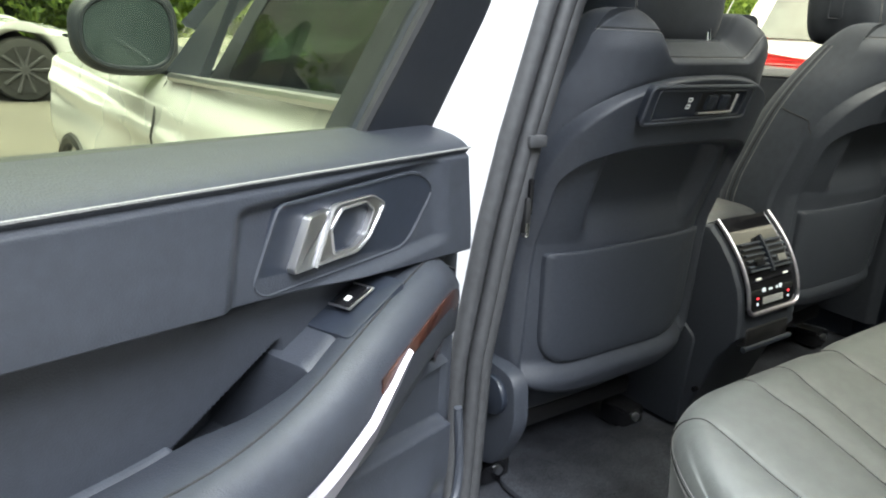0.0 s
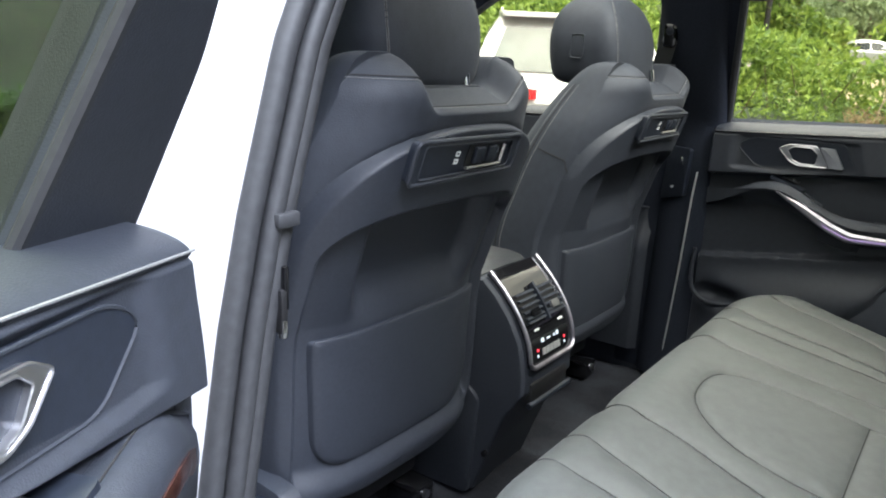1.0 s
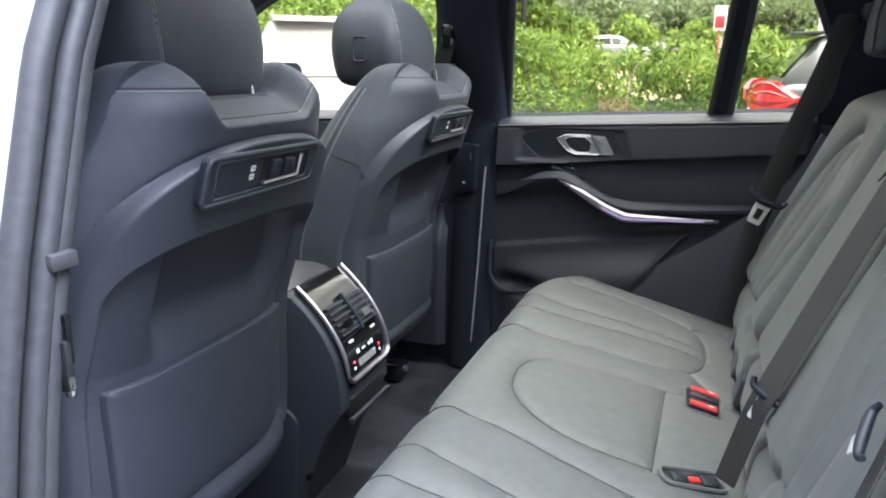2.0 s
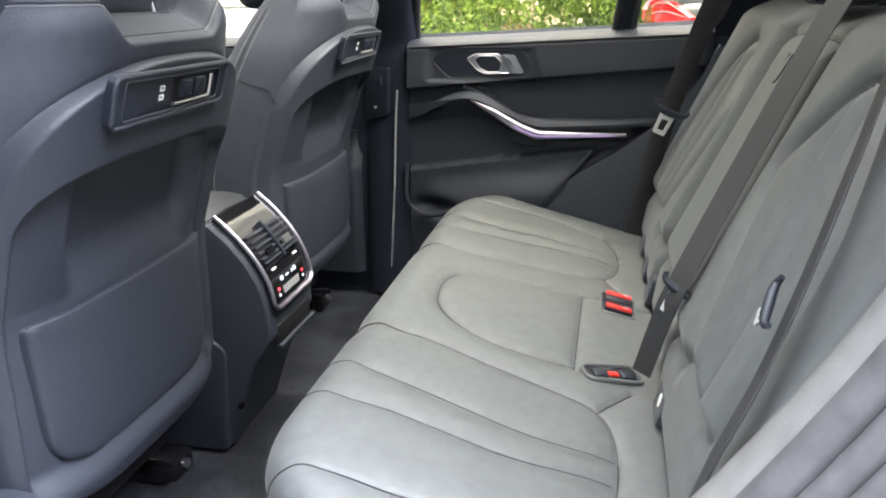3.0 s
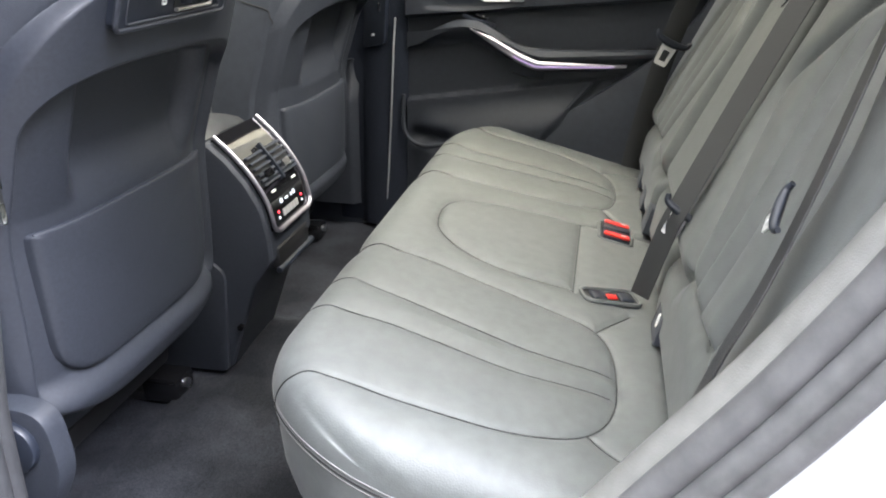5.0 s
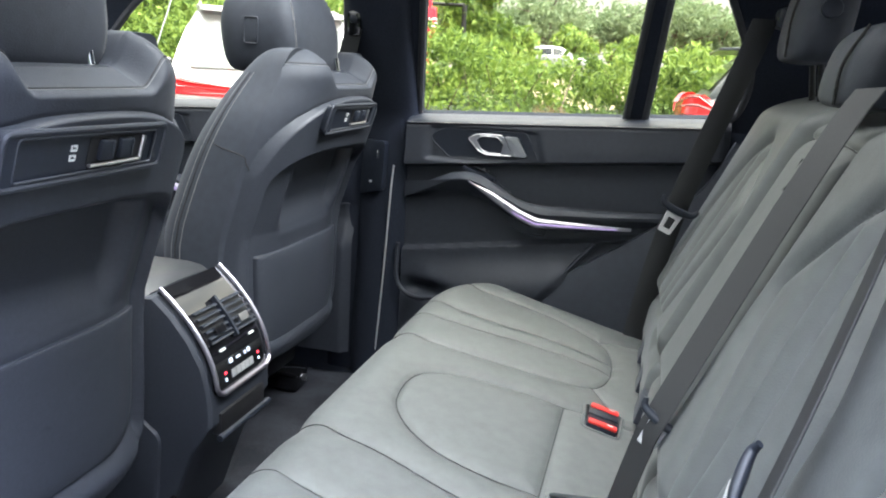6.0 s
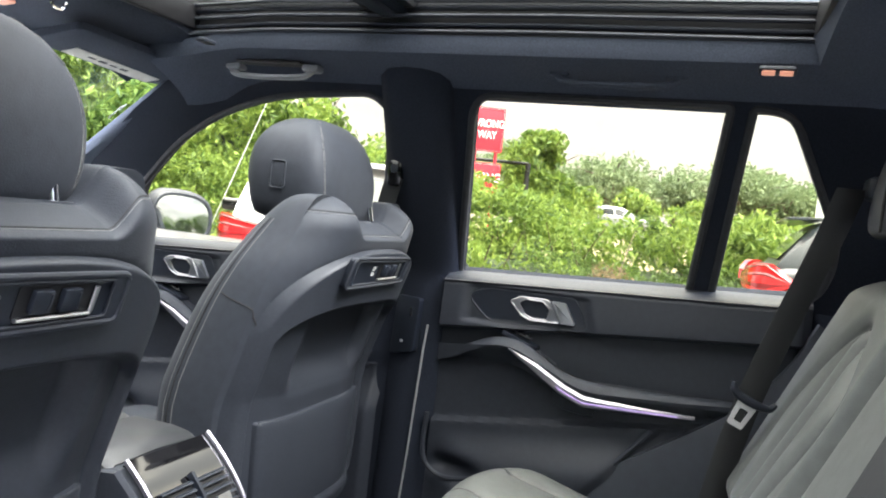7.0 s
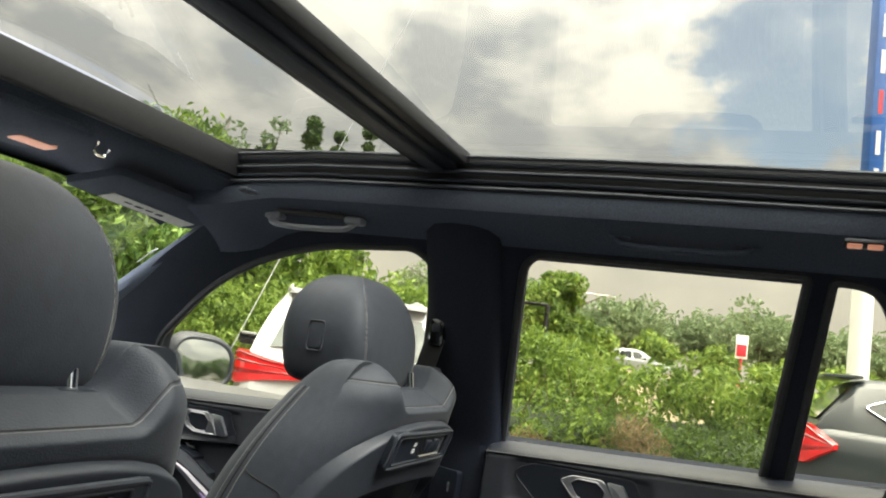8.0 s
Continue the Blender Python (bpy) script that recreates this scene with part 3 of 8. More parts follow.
# windscreen, front pillars, dashboard
ws = empty("windscreen", (0, 1.1, 1.3), "clear sloping windscreen glass over the dashboard", "windscreen")
pane = part("window_pane", grid_bm([[(x * (1 + 0.2 * (1 - t)), 0.80 + 0.80 * (1 - t), 1.556 - 0.49 * (1 - t)) for x in np.linspace(-0.64, 0.64, 10)] for t in (0, 1)]), GLASS, ws)
pane.visible_shadow = False
for s in (-1, 1):
    P = []
    for t in np.linspace(-0.06, 1, 24):
        # from the roof corner down to the dashboard
        y, z, x = 0.665 + 0.605 * t, 1.512 - 0.36 * t, 0.600 + 0.155 * t
        c = 0.012 * math.sin(math.pi * t)
        P.append([(s * (x - 0.022 + 0.03 * (1 - t)), y + 0.034, z + 0.008 + 0.5 * c), (s * (x - 0.046 + 0.05 * (1 - t)), y + 0.022, z - 0.004), (s * (x - 0.050 + 0.05 * (1 - t)), y + 0.002, z - 0.010), (s * (x - 0.02 + 0.02 * (1 - t)), y - 0.030, z - 0.006), (s * (x + 0.02), y - 0.045, z + 0.01), (s * (x + 0.045), y + 0.00, z + 0.03), (s * (x + 0.02), y + 0.034, z + 0.016)])
    pl = part("front_pillar", grid_bm(P, close_v=True, cap=True), LINING, body, "dark front pillar trim", angle=60)
    if s > 0:
        mm = frame_of((0.590, 0.835, 1.435), (0.15, 0.62, -0.36), (0.55, 0.0, 0.3))
        part("airbag_mark", tube([mm @ Vector(p) for p in ((0.03, -0.010, 0.01), (-0.03, -0.010, 0.01), (-0.03, 0.008, 0.01), (0.0, 0.008, 0.01))], 0.0016, 5), STEEL, pl)
dash = empty("dashboard", (0, 1.2, 0.9), "dark padded dashboard behind the front seats", "dashboard")
P = []
for x in np.linspace(-0.74, 0.74, 20):
    P.append([(x, y, z) for y, z in ((0.98, 0.50), (0.96, 0.80), (0.98, 0.93), (1.03, 0.985), (1.15, 1.01), (1.40, 1.03), (1.62, 1.05), (1.62, 0.50))])
part("panel", grid_bm(P, close_v=True, cap=True), PLASTIC, dash)
part("display", boxed((-0.10, 1.00, 1.03), (0.56, 0.02, 0.13), Matrix.Identity(4), 0.006), GLOSS, dash, "wide glossy display")
part("display_bezel", tube([(-0.39, 1.0, 0.96), (-0.39, 1.0, 1.10), (0.19, 1.0, 1.10), (0.19, 1.0, 0.96)], 0.005, 6, closed=True), SATIN, dash)

wheel = empty("steering_wheel", (-0.40, 0.80, 0.98), "black steering wheel with satin spokes", "steering wheel")
mw = frame_of((-0.40, 0.78, 1.00), (1, 0, 0), (0, 0.42, 0.91))
part("rim", tube([mw @ Vector((0.185 * math.cos(a), 0.185 * math.sin(a), 0)) for a in np.linspace(0, 2 * math.pi, 48, endpoint=False)], 0.017, 10, closed=True, up=(0.01, -0.9, 0.42)), LEATHER, wheel)
part("hub", plate(rounded([(-0.075, -0.06), (0.075, -0.06), (0.09, 0.04), (-0.09, 0.04)], 0.03), 0.05, mw, bevel=0.01), LEATHER, wheel)
for a in (0.0, math.pi, -math.pi / 2):
    part("spoke", tube([mw @ Vector((0.06 * math.cos(a), 0.06 * math.sin(a), -0.02)), mw @ Vector((0.18 * math.cos(a), 0.18 * math.sin(a), 0))], 0.018, 8, flat=0.5), SATIN, wheel)
part("column", cyl(mw @ Vector((0, 0, -0.04)), mw @ Vector((0, 0, -0.30)), 0.045, 16), PLASTIC, wheel)

sw_m = frame_of((-0.40, 0.74, 0.985), (1, 0, 0), (0, 0.42, 0.90))
wheel_s = empty("steering_wheel", (-0.40, 0.74, 0.985), "black leather steering wheel behind the dark door glass", "steering wheel")
part("rim", tube([sw_m @ Vector((0.182 * math.cos(a), 0.178 * math.sin(a), 0)) for a in np.linspace(0, 2 * math.pi, 48, endpoint=False)], 0.016, 10, closed=True, up=(0, 0.9, -0.42)), LEATHER_ARM, wheel_s)
hub = part("hub", plate(rounded([(-0.075, -0.055), (0.075, -0.055), (0.085, 0.045), (-0.085, 0.045)], 0.03), 0.05, sw_m @ Matrix.Translation((0, 0, 0.01)), bevel=0.008), PLASTIC, wheel_s)
for pts_s in (((-0.07, 0.0), (-0.175, 0.02)), ((0.07, 0.0), (0.175, 0.02)), ((0.0, -0.05), (0.0, -0.17))):
    part("spoke", tube([sw_m @ Vector((*p, 0.0)) for p in pts_s], [0.024, 0.016], 8, flat=0.5, up=(0, 0.9, -0.42)), SATIN if pts_s[1][1] < 0 else PLASTIC, wheel_s)
part("column", cyl((-0.40, 0.76, 0.975), (-0.40, 1.05, 0.87), 0.05, 16), PLASTIC, wheel_s)
part("instrument_hood", boxed((-0.40, 1.03, 1.03), (0.34, 0.16, 0.07), None, 0.03, 3), PLASTIC, dash)

# sun visor, roof console and grab handles
visor = empty("sun_visor", (0.45, 0.68, 1.54), "dark fabric sun visor with a printed warning label", "sun visor")
mv = frame_of((0.440, 0.672, 1.524), (1, 0.05, -0.045), (0, 1, -0.20)) @ Matrix.Rotation(math.pi, 4, "X")
out = rounded([(-0.205, -0.075), (0.170, -0.075), (0.225, -0.010), (0.215, 0.075), (0.15, 0.085), (-0.205, 0.065)], 0.02)
part("blade", plate(out, 0.016, mv, bevel=0.006), LINING, visor)
part("warning_label", plate(rounded([(-0.12, -0.066), (0.150, -0.066), (0.150, -0.022), (-0.12, -0.022)], 0.002), 0.001, mv @ Matrix.Translation((0, 0, 0.0016))), LABEL, visor, "pale printed warning label")
for k in range(4):
    part("label_bar", boxed((-0.055 + k * 0.034, -0.043, 0.002), (0.022, 0.006 + 0.004 * (k % 2), 0.001), mv), INK, visor)
part("clip", boxed((0.362, 0.392, 1.556), (0.040, 0.022, 0.008), None, 0.003), PLASTIC, visor, "dark visor clip")
oc = empty("roof_console", (0.0, 0.60, 1.57), "dark roof console with lit reading lamps", "roof console")
part("housing", plate(rounded([(-0.13, -0.10), (0.13, -0.10), (0.11, 0.10), (-0.11, 0.10)], 0.04), 0.03, frame_of((0, 0.62, 1.566), (1, 0, 0), (0, -1, 0.12)), bevel=0.01), LINING, oc)
part("reading_lamp", plate(rounded([(-0.04, -0.018), (0.04, -0.018), (0.04, 0.018), (-0.04, 0.018)], 0.008), 0.004, frame_of((0.09, 0.66, 1.560), (1, 0, 0), (0, -1, 0.12)), bevel=0.001), LAMPGLOW, oc, "warm lit lamp")
part("hook", tube(curve_points([(0.085, 0.50, 1.566), (0.085, 0.505, 1.548), (0.115, 0.515, 1.548), (0.120, 0.51, 1.562)], 4), 0.003, 6), CHROME, oc)


GRIP = mat("light_grey_plastic", (0.26, 0.27, 0.29), 0.5, spread=0.08)


def grab_handle(y0, y1, x, z, material, label):
    h = empty("grab_handle", (x, (y0 + y1) / 2, z), label, "grab handle", "roof grab handles")
    pts = curve_points([(x + 0.018, y0, z + 0.016), (x, y0 - 0.010, z - 0.004), (x - 0.004, y0 - 0.035, z - 0.010), (x - 0.004, (y0 + y1) / 2, z - 0.012), (x - 0.004, y1 + 0.035, z - 0.010), (x, y1 + 0.010, z - 0.004), (x + 0.018, y1, z + 0.016)], 6)
    part("grip", tube(pts, 0.011, 10, flat=0.55), material, h)
    for y in (y0 - 0.004, y1 + 0.004):
        part("mount", boxed((x + 0.012, y, z + 0.012), (0.03, 0.04, 0.016), None, 0.005), material, h)
    part("recess", boxed((x + 0.006, (y0 + y1) / 2, z + 0.020), (0.045, abs(y0 - y1) * 0.8, 0.006), None, 0.003), DARK, h)
    return h


grab_handle(0.430, 0.225, 0.505, 1.526, GRIP, "grey folding grab handle over the front window")
grab_handle(-0.31, -0.535, 0.508, 1.540, LINING, "dark grab handle folded flat over the rear window")
lamp = empty("reading_lamp", (0.437, -0.70, 1.548), "small lit reading lamp in the headliner", "lamp")
ml = frame_of((0.452, -0.697, 1.553), (0, -1, 0), (-0.93, 0, 0.36))
part("bezel", plate(rounded([(-0.030, -0.011), (0.030, -0.011), (0.030, 0.011), (-0.030, 0.011)], 0.005), 0.006, ml @ Matrix.Translation((0, 0, 0.003)), bevel=0.002), PLASTIC, lamp)
for a in (-0.014, 0.014):
    part("lens", plate(rounded([(a - 0.0105, -0.0065), (a + 0.0105, -0.0065), (a + 0.0105, 0.0065), (a - 0.0105, 0.0065)], 0.003), 0.003, ml @ Matrix.Translation((0, 0, 0.0055)), bevel=0.001), LAMPGLOW, lamp, "warm lit lens")

# belt height adjuster on the far door pillar, and pillar panels
ad = empty("belt_anchor", (0.575, 0.06, 1.33), "front seat belt guide on the door pillar", "belt guide")
part("guide", boxed((0.610, 0.048, 1.335), (0.026, 0.036, 0.060), Matrix.Translation((0, 0, 0)), 0.010), GLOSS, ad)
part("webbing", strip(curve_points([(0.606, 0.050, 1.322), (0.632, 0.10, 1.16), (0.61, 0.17, 0.95)], 6), (0.1, 1, 0), 0.046), WEB, ad)
part("bolt", cyl((0.602, 0.048, 1.345), (0.595, 0.048, 1.345), 0.010, 14, bevel=0.002), PLASTIC, ad)
P = []
for z in np.linspace(0.42, 1.60, 54):
    i = glass_x(z) if z > 1.12 else 0.763 - 0.03 * (1.12 - z)
    i -= 0.012
    P.append([(i + 0.03, -0.078, z), (i - 0.010, -0.076, z), (i - 0.032, -0.062, z), (i - 0.046, -0.030, z), (i - 0.050, 0.010, z), (i - 0.042, 0.050, z), (i - 0.015, 0.080, z), (i + 0.03, 0.085, z)])
pr = part("pillar_trim", grid_bm(P, close_v=True, cap=True), PILLAR, body, "dark pillar trim between the doors", angle=60)
part("pillar_core", boxed((0.805, 0.045, 0.78), (0.19, 0.20, 0.72), None, 0.01), PILLAR, body)
vent = empty("pillar_vent", (0.66, -0.01, 0.99), "black air vent panel low on the door pillar", "air vent")
mpv = frame_of((0.690, 0.020, 0.988), (-0.22, -1.0, 0.0), (0.03, 0, 1))
part("panel", plate(rounded([(-0.036, -0.070), (0.030, -0.055), (0.034, 0.070), (-0.030, 0.072)], 0.010), 0.02, mpv @ Matrix.Translation((0, 0, 0.003)), bevel=0.003), PLASTIC, vent)
part("thumbwheel", boxed((0.016, 0.036, 0.004), (0.006, 0.022, 0.006), mpv, 0.002), CHROME, vent)
part("symbol", boxed((-0.004, -0.034, 0.0034), (0.008, 0.006, 0.001), mpv), WHITE_MARK, vent)

# inner rear corner: pillar over the wheel arch, belt guide, parcel wall
for s in (-1, 1):
    P = []
    for z in np.linspace(0.60, 1.14, 20):
        P.append([(s * (0.745 - 0.02 * (1.14 - z)), -0.80 - 0.0 * z + 0.26 * max(0, 0.95 - z), z), (s * 0.71, -0.86 + 0.25 * max(0, 0.95 - z), z), (s * 0.69, -1.0, z), (s * 0.69, -1.6, z), (s * 0.78, -1.6, z)])
    part("rear_side_trim", grid_bm(P), PILLAR, body)
    if s > 0:
        part("belt_guide", boxed((0.560, -0.880, 1.378), (0.060, 0.030, 0.040), Matrix.Identity(4), 0.010), PLASTIC, body)
part("boot_cover", boxed((0.0, -1.30, 1.12), (1.40, 0.62, 0.02)), LINING, body)
part("tail_wall", grid_bm([[(x, -1.72 - 0.1 * (1.2 - z), z) for x in np.linspace(-0.7, 0.7, 4)] for z in (0.45, 1.10)]), LINING, body)
rw = part("rear_window", grid_bm([[(x, -1.55 - 0.38 * (1.50 - z), z) for x in np.linspace(-0.56, 0.56, 6)] for z in (1.10, 1.49)]), GLASS, body, "rear window glass")
rw.visible_shadow = False


# ---- painted bodywork on the open side ----
# rear edge of the door opening: padded trim, rubber seals, white flange round the wheel arch
EDGE = [(-0.30, 0.470), (-0.42, 0.500), (-0.50, 0.580), (-0.56, 0.675), (-0.635, 0.785), (-0.72, 0.912), (-0.80, 1.06), (-0.845, 1.20), (-0.83, 1.33), (-0.77, 1.44), (-0.66, 1.515), (-0.40, 1.548), (-0.05, 1.556)]
def edge_x(z):
    return 0.775 if z < 1.10 else 0.775 - 0.42 * (z - 1.10)
C = curve_points([(y, z, 0) for y, z in EDGE], 8)
T = np.gradient(C, axis=0)
T /= np.linalg.norm(T, axis=1)[:, None]
N = np.stack([-T[:, 1], T[:, 0]], axis=1) * -1.0       # away from the opening
if N[20, 0] > 0:
    N = -N
def rail(off, dx):
    return np.array([(-(edge_x(z) + dx), y + n[0] * off, z + n[1] * off) for (y, z, _), n in zip(C, N)])
for off, dx, r in ((0.012, -0.012, 0.016), (0.030, 0.006, 0.013), (0.044, 0.020, 0.010)):
    part("door_seal", tube(rail(off, dx), r, 10, up=(1, 0, 0)), RUBBER_LIT, body, "rubber door seal, greyed for the daylight on it")
G = np.stack([rail(0.040, 0.012), rail(0.048, 0.024), rail(0.075, 0.030), rail(0.105, 0.040), rail(0.130, 0.075), rail(0.150, 0.130), rail(0.175, 0.165)], axis=1)
part("door_jamb", grid_bm(G), PAINT, body, "white painted door jamb", angle=50)
G = np.stack([rail(0.004, -0.012), rail(-0.006, -0.022), rail(-0.010, -0.040), rail(-0.002, -0.062), rail(0.03, -0.085), rail(0.09, -0.11)], axis=1)[8:8 * 9]
part("side_pad", grid_bm(G), SIDE_PAD_LIT, body, "padded leather side bolster, daylight put into its grey", angle=60)
# the same bolster on the far side, between the closed door and the bench, without daylight in its colour
FAR_PAD = curve_points([(-0.30, 0.585, 0), (-0.423, 0.720, 0), (-0.575, 0.827, 0), (-0.705, 0.924, 0), (-0.79, 1.02, 0), (-0.84, 1.12, 0)], 6)
FT = np.gradient(FAR_PAD, axis=0)
FT /= np.linalg.norm(FT, axis=1)[:, None]
FN = np.stack([-FT[:, 1], FT[:, 0]], axis=1)
FN = FN if FN[10, 0] < 0 else -FN
G = np.stack([np.stack([np.full(len(FN), x), FAR_PAD[:, 0] + FN[:, 0] * o, FAR_PAD[:, 1] + FN[:, 1] * o], axis=1) for o, x in ((0.004, 0.74), (-0.004, 0.700), (-0.002, 0.684), (0.02, 0.676), (0.09, 0.670), (0.16, 0.667), (0.24, 0.665))], axis=1)
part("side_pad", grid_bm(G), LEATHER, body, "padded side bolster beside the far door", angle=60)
part("striker", tube(curve_points([(-0.86, -0.905, 0.905), (-0.885, -0.875, 0.900), (-0.885, -0.870, 0.865), (-0.862, -0.90, 0.862)], 5), 0.006, 8), CHROME, body)
part("striker_plate", cyl((-0.852, -0.915, 0.89), (-0.862, -0.905, 0.885), 0.034, 20), PAINT, body)
# sill under the opening
P = []
for y in np.linspace(0.10, -0.50, 20):
    P.append([(-0.735, y, 0.40), (-0.745, y, 0.455), (-0.765, y, 0.475), (-0.80, y, 0.478), (-0.85, y, 0.465), (-0.90, y, 0.43), (-0.93, y, 0.36), (-0.93, y, 0.28)])
part("sill", grid_bm(P), PAINT, body, "white door sill")
part("sill_seal", tube([(-0.775, y, 0.482) for y in np.linspace(0.10, -0.42, 12)], 0.012, 8), RUBBER, body)
part("sill_trim", boxed((-0.745, -0.12, 0.47), (0.05, 0.62, 0.012), None, 0.004), PLASTIC, body)

# outer skin of the front half: front door, wing, bonnet
def skin_x(y, z):
    x = 0.945 + 0.028 * smooth(1.15, 1.75, y) * smooth(1.05, 0.75, z) - 0.022 * np.exp(-((z - 0.66) / 0.06) ** 2) - 0.10 * smooth(0.55, 0.25, z)
    x = x - 0.05 * smooth(1.00, 1.10, z) - 0.16 * smooth(2.3, 2.85, y) ** 1.5 + 0.012 * np.exp(-((z - 0.93) / 0.025) ** 2)
    return x
YY, ZZ = np.meshgrid(np.linspace(0.055, 2.78, 120), np.linspace(0, 1, 50), indexing="ij")
ztop = 1.120 - 0.052 * YY.clip(0, 1.0) - 0.035 * smooth(1.0, 2.4, YY) - 0.18 * smooth(2.2, 2.8, YY)
ZG = 0.28 + ZZ * (ztop - 0.28)
arch = np.hypot(YY - 1.93, ZG - 0.37)
ZG = np.where(arch < 0.40, np.maximum(ZG, 0.37 + np.sqrt(np.maximum(0.0, 0.40 ** 2 - (YY - 1.93) ** 2))), ZG)
ZG = np.minimum(ZG, ztop)
part("front_flank", grid_bm(np.stack([-skin_x(YY, ZG), YY, ZG], axis=2)), PAINT, body, "white front door and wing", angle=60)
# far flank, seen in the wing mirror
YF, ZF = np.meshgrid(np.linspace(-1.75, 0.98, 90), np.linspace(0.30, 1.085, 30), indexing="ij")
part("far_flank", grid_bm(np.stack([skin_x(YF, ZF), YF, ZF], axis=2)), PAINT, body, "white far doors and rear wing", angle=60)
part("far_door_gap", tube([(float(skin_x(np.array(0.05), np.array(z))) + 0.0005, 0.05, z) for z in np.linspace(0.35, 1.06, 12)], 0.0035, 6), SEAM, body)
part("door_gap", tube([(-skin_x(1.02, z) - 0.0005, 1.02 + 0.05 * (1.0 - z), z) for z in np.linspace(0.35, 1.06, 12)], 0.0035, 6), SEAM, body)
P = []
for y in np.linspace(1.0, 2.82, 30):
    zt = 1.120 - 0.052 * min(1.0, y) - 0.035 * float(smooth(1.0, 2.4, y)) - 0.18 * float(smooth(2.2, 2.8, y))
    w = float(skin_x(np.array(y), np.array(zt)))
    P.append([(k * w, y, zt + 0.075 * (1 - abs(k) ** 3.0) - 0.004) for k in np.linspace(-1, 1, 21)])
part("bonnet", grid_bm(P), PAINT, body, "white bonnet", angle=60)
part("arch_lining", tube([(-0.965, 1.93 + 0.405 * math.cos(a), 0.37 + 0.405 * math.sin(a)) for a in np.linspace(0.0, math.pi, 30)], 0.022, 8), DARK, body)
part("belt_moulding", tube([(-0.915, y, 1.124 - 0.052 * y) for y in np.linspace(0.05, 0.98, 14)], 0.011, 8, flat=0.9), SATIN, body, "satin window moulding")
part("skin_lip", grid_bm([[(-x, y, 1.119 - 0.052 * y + dz) for x, dz in ((0.90, -0.003), (0.85, 0.0), (0.79, 0.004))] for y in np.linspace(0.05, 1.02, 10)]), PLASTIC, body)
part("mirror_sail", plate(rounded([(0.80, 0.0), (1.02, 0.0), (0.90, 0.14), (0.80, 0.22)], 0.01), 0.02, frame_of((-0.895, 0, 1.075), (0, 1, 0), (0.45, 0, 1))), PLASTIC, body)


def wheel_at(c, axis, r=0.37, w=0.25, parent=None, material=RIM, name="wheel"):
    """A road wheel: tyre and ten-spoke rim."""
    holder = part(name, tube([Vector(c) + Matrix.Rotation(a, 3, axis) @ Vector((0, 0, 1)).cross(Vector(axis)).normalized() * (r - 0.065) for a in np.linspace(0, 2 * math.pi, 40, endpoint=False)], 0.066, 10, closed=True, up=axis), TYRE, parent, "black road wheel")
    ax = Vector(axis).normalized()
    part("tread", cyl(Vector(c) - ax * w * 0.42, Vector(c) + ax * w * 0.42, r - 0.02, 36, bevel=0.02), TYRE, holder)
    part("rim_barrel", cyl(Vector(c) - ax * w * 0.46, Vector(c) + ax * w * 0.46, r - 0.105, 36), DARK, holder)
    side = Vector((0, 0, 1)).cross(ax).normalized()
    for k in range(10):
        a = 2 * math.pi * k / 10
        d = Matrix.Rotation(a, 3, ax) @ side
        for sg in (1, -1):
            part("spoke", tube([Vector(c) + ax * sg * w * 0.47 + d * 0.03, Vector(c) + ax * sg * w * 0.49 + d * 0.16, Vector(c) + ax * sg * w * 0.48 + d * (r - 0.10)], [0.022, 0.018, 0.022], 6, up=ax), material, holder)
    part("hub", cyl(Vector(c) - ax * w * 0.5, Vector(c) + ax * w * 0.5, 0.045, 16), material, holder)
    return holder


wheel_at((-0.86, 1.93, 0.372), (1, 0, 0), 0.372, 0.26, body, name="front_wheel")


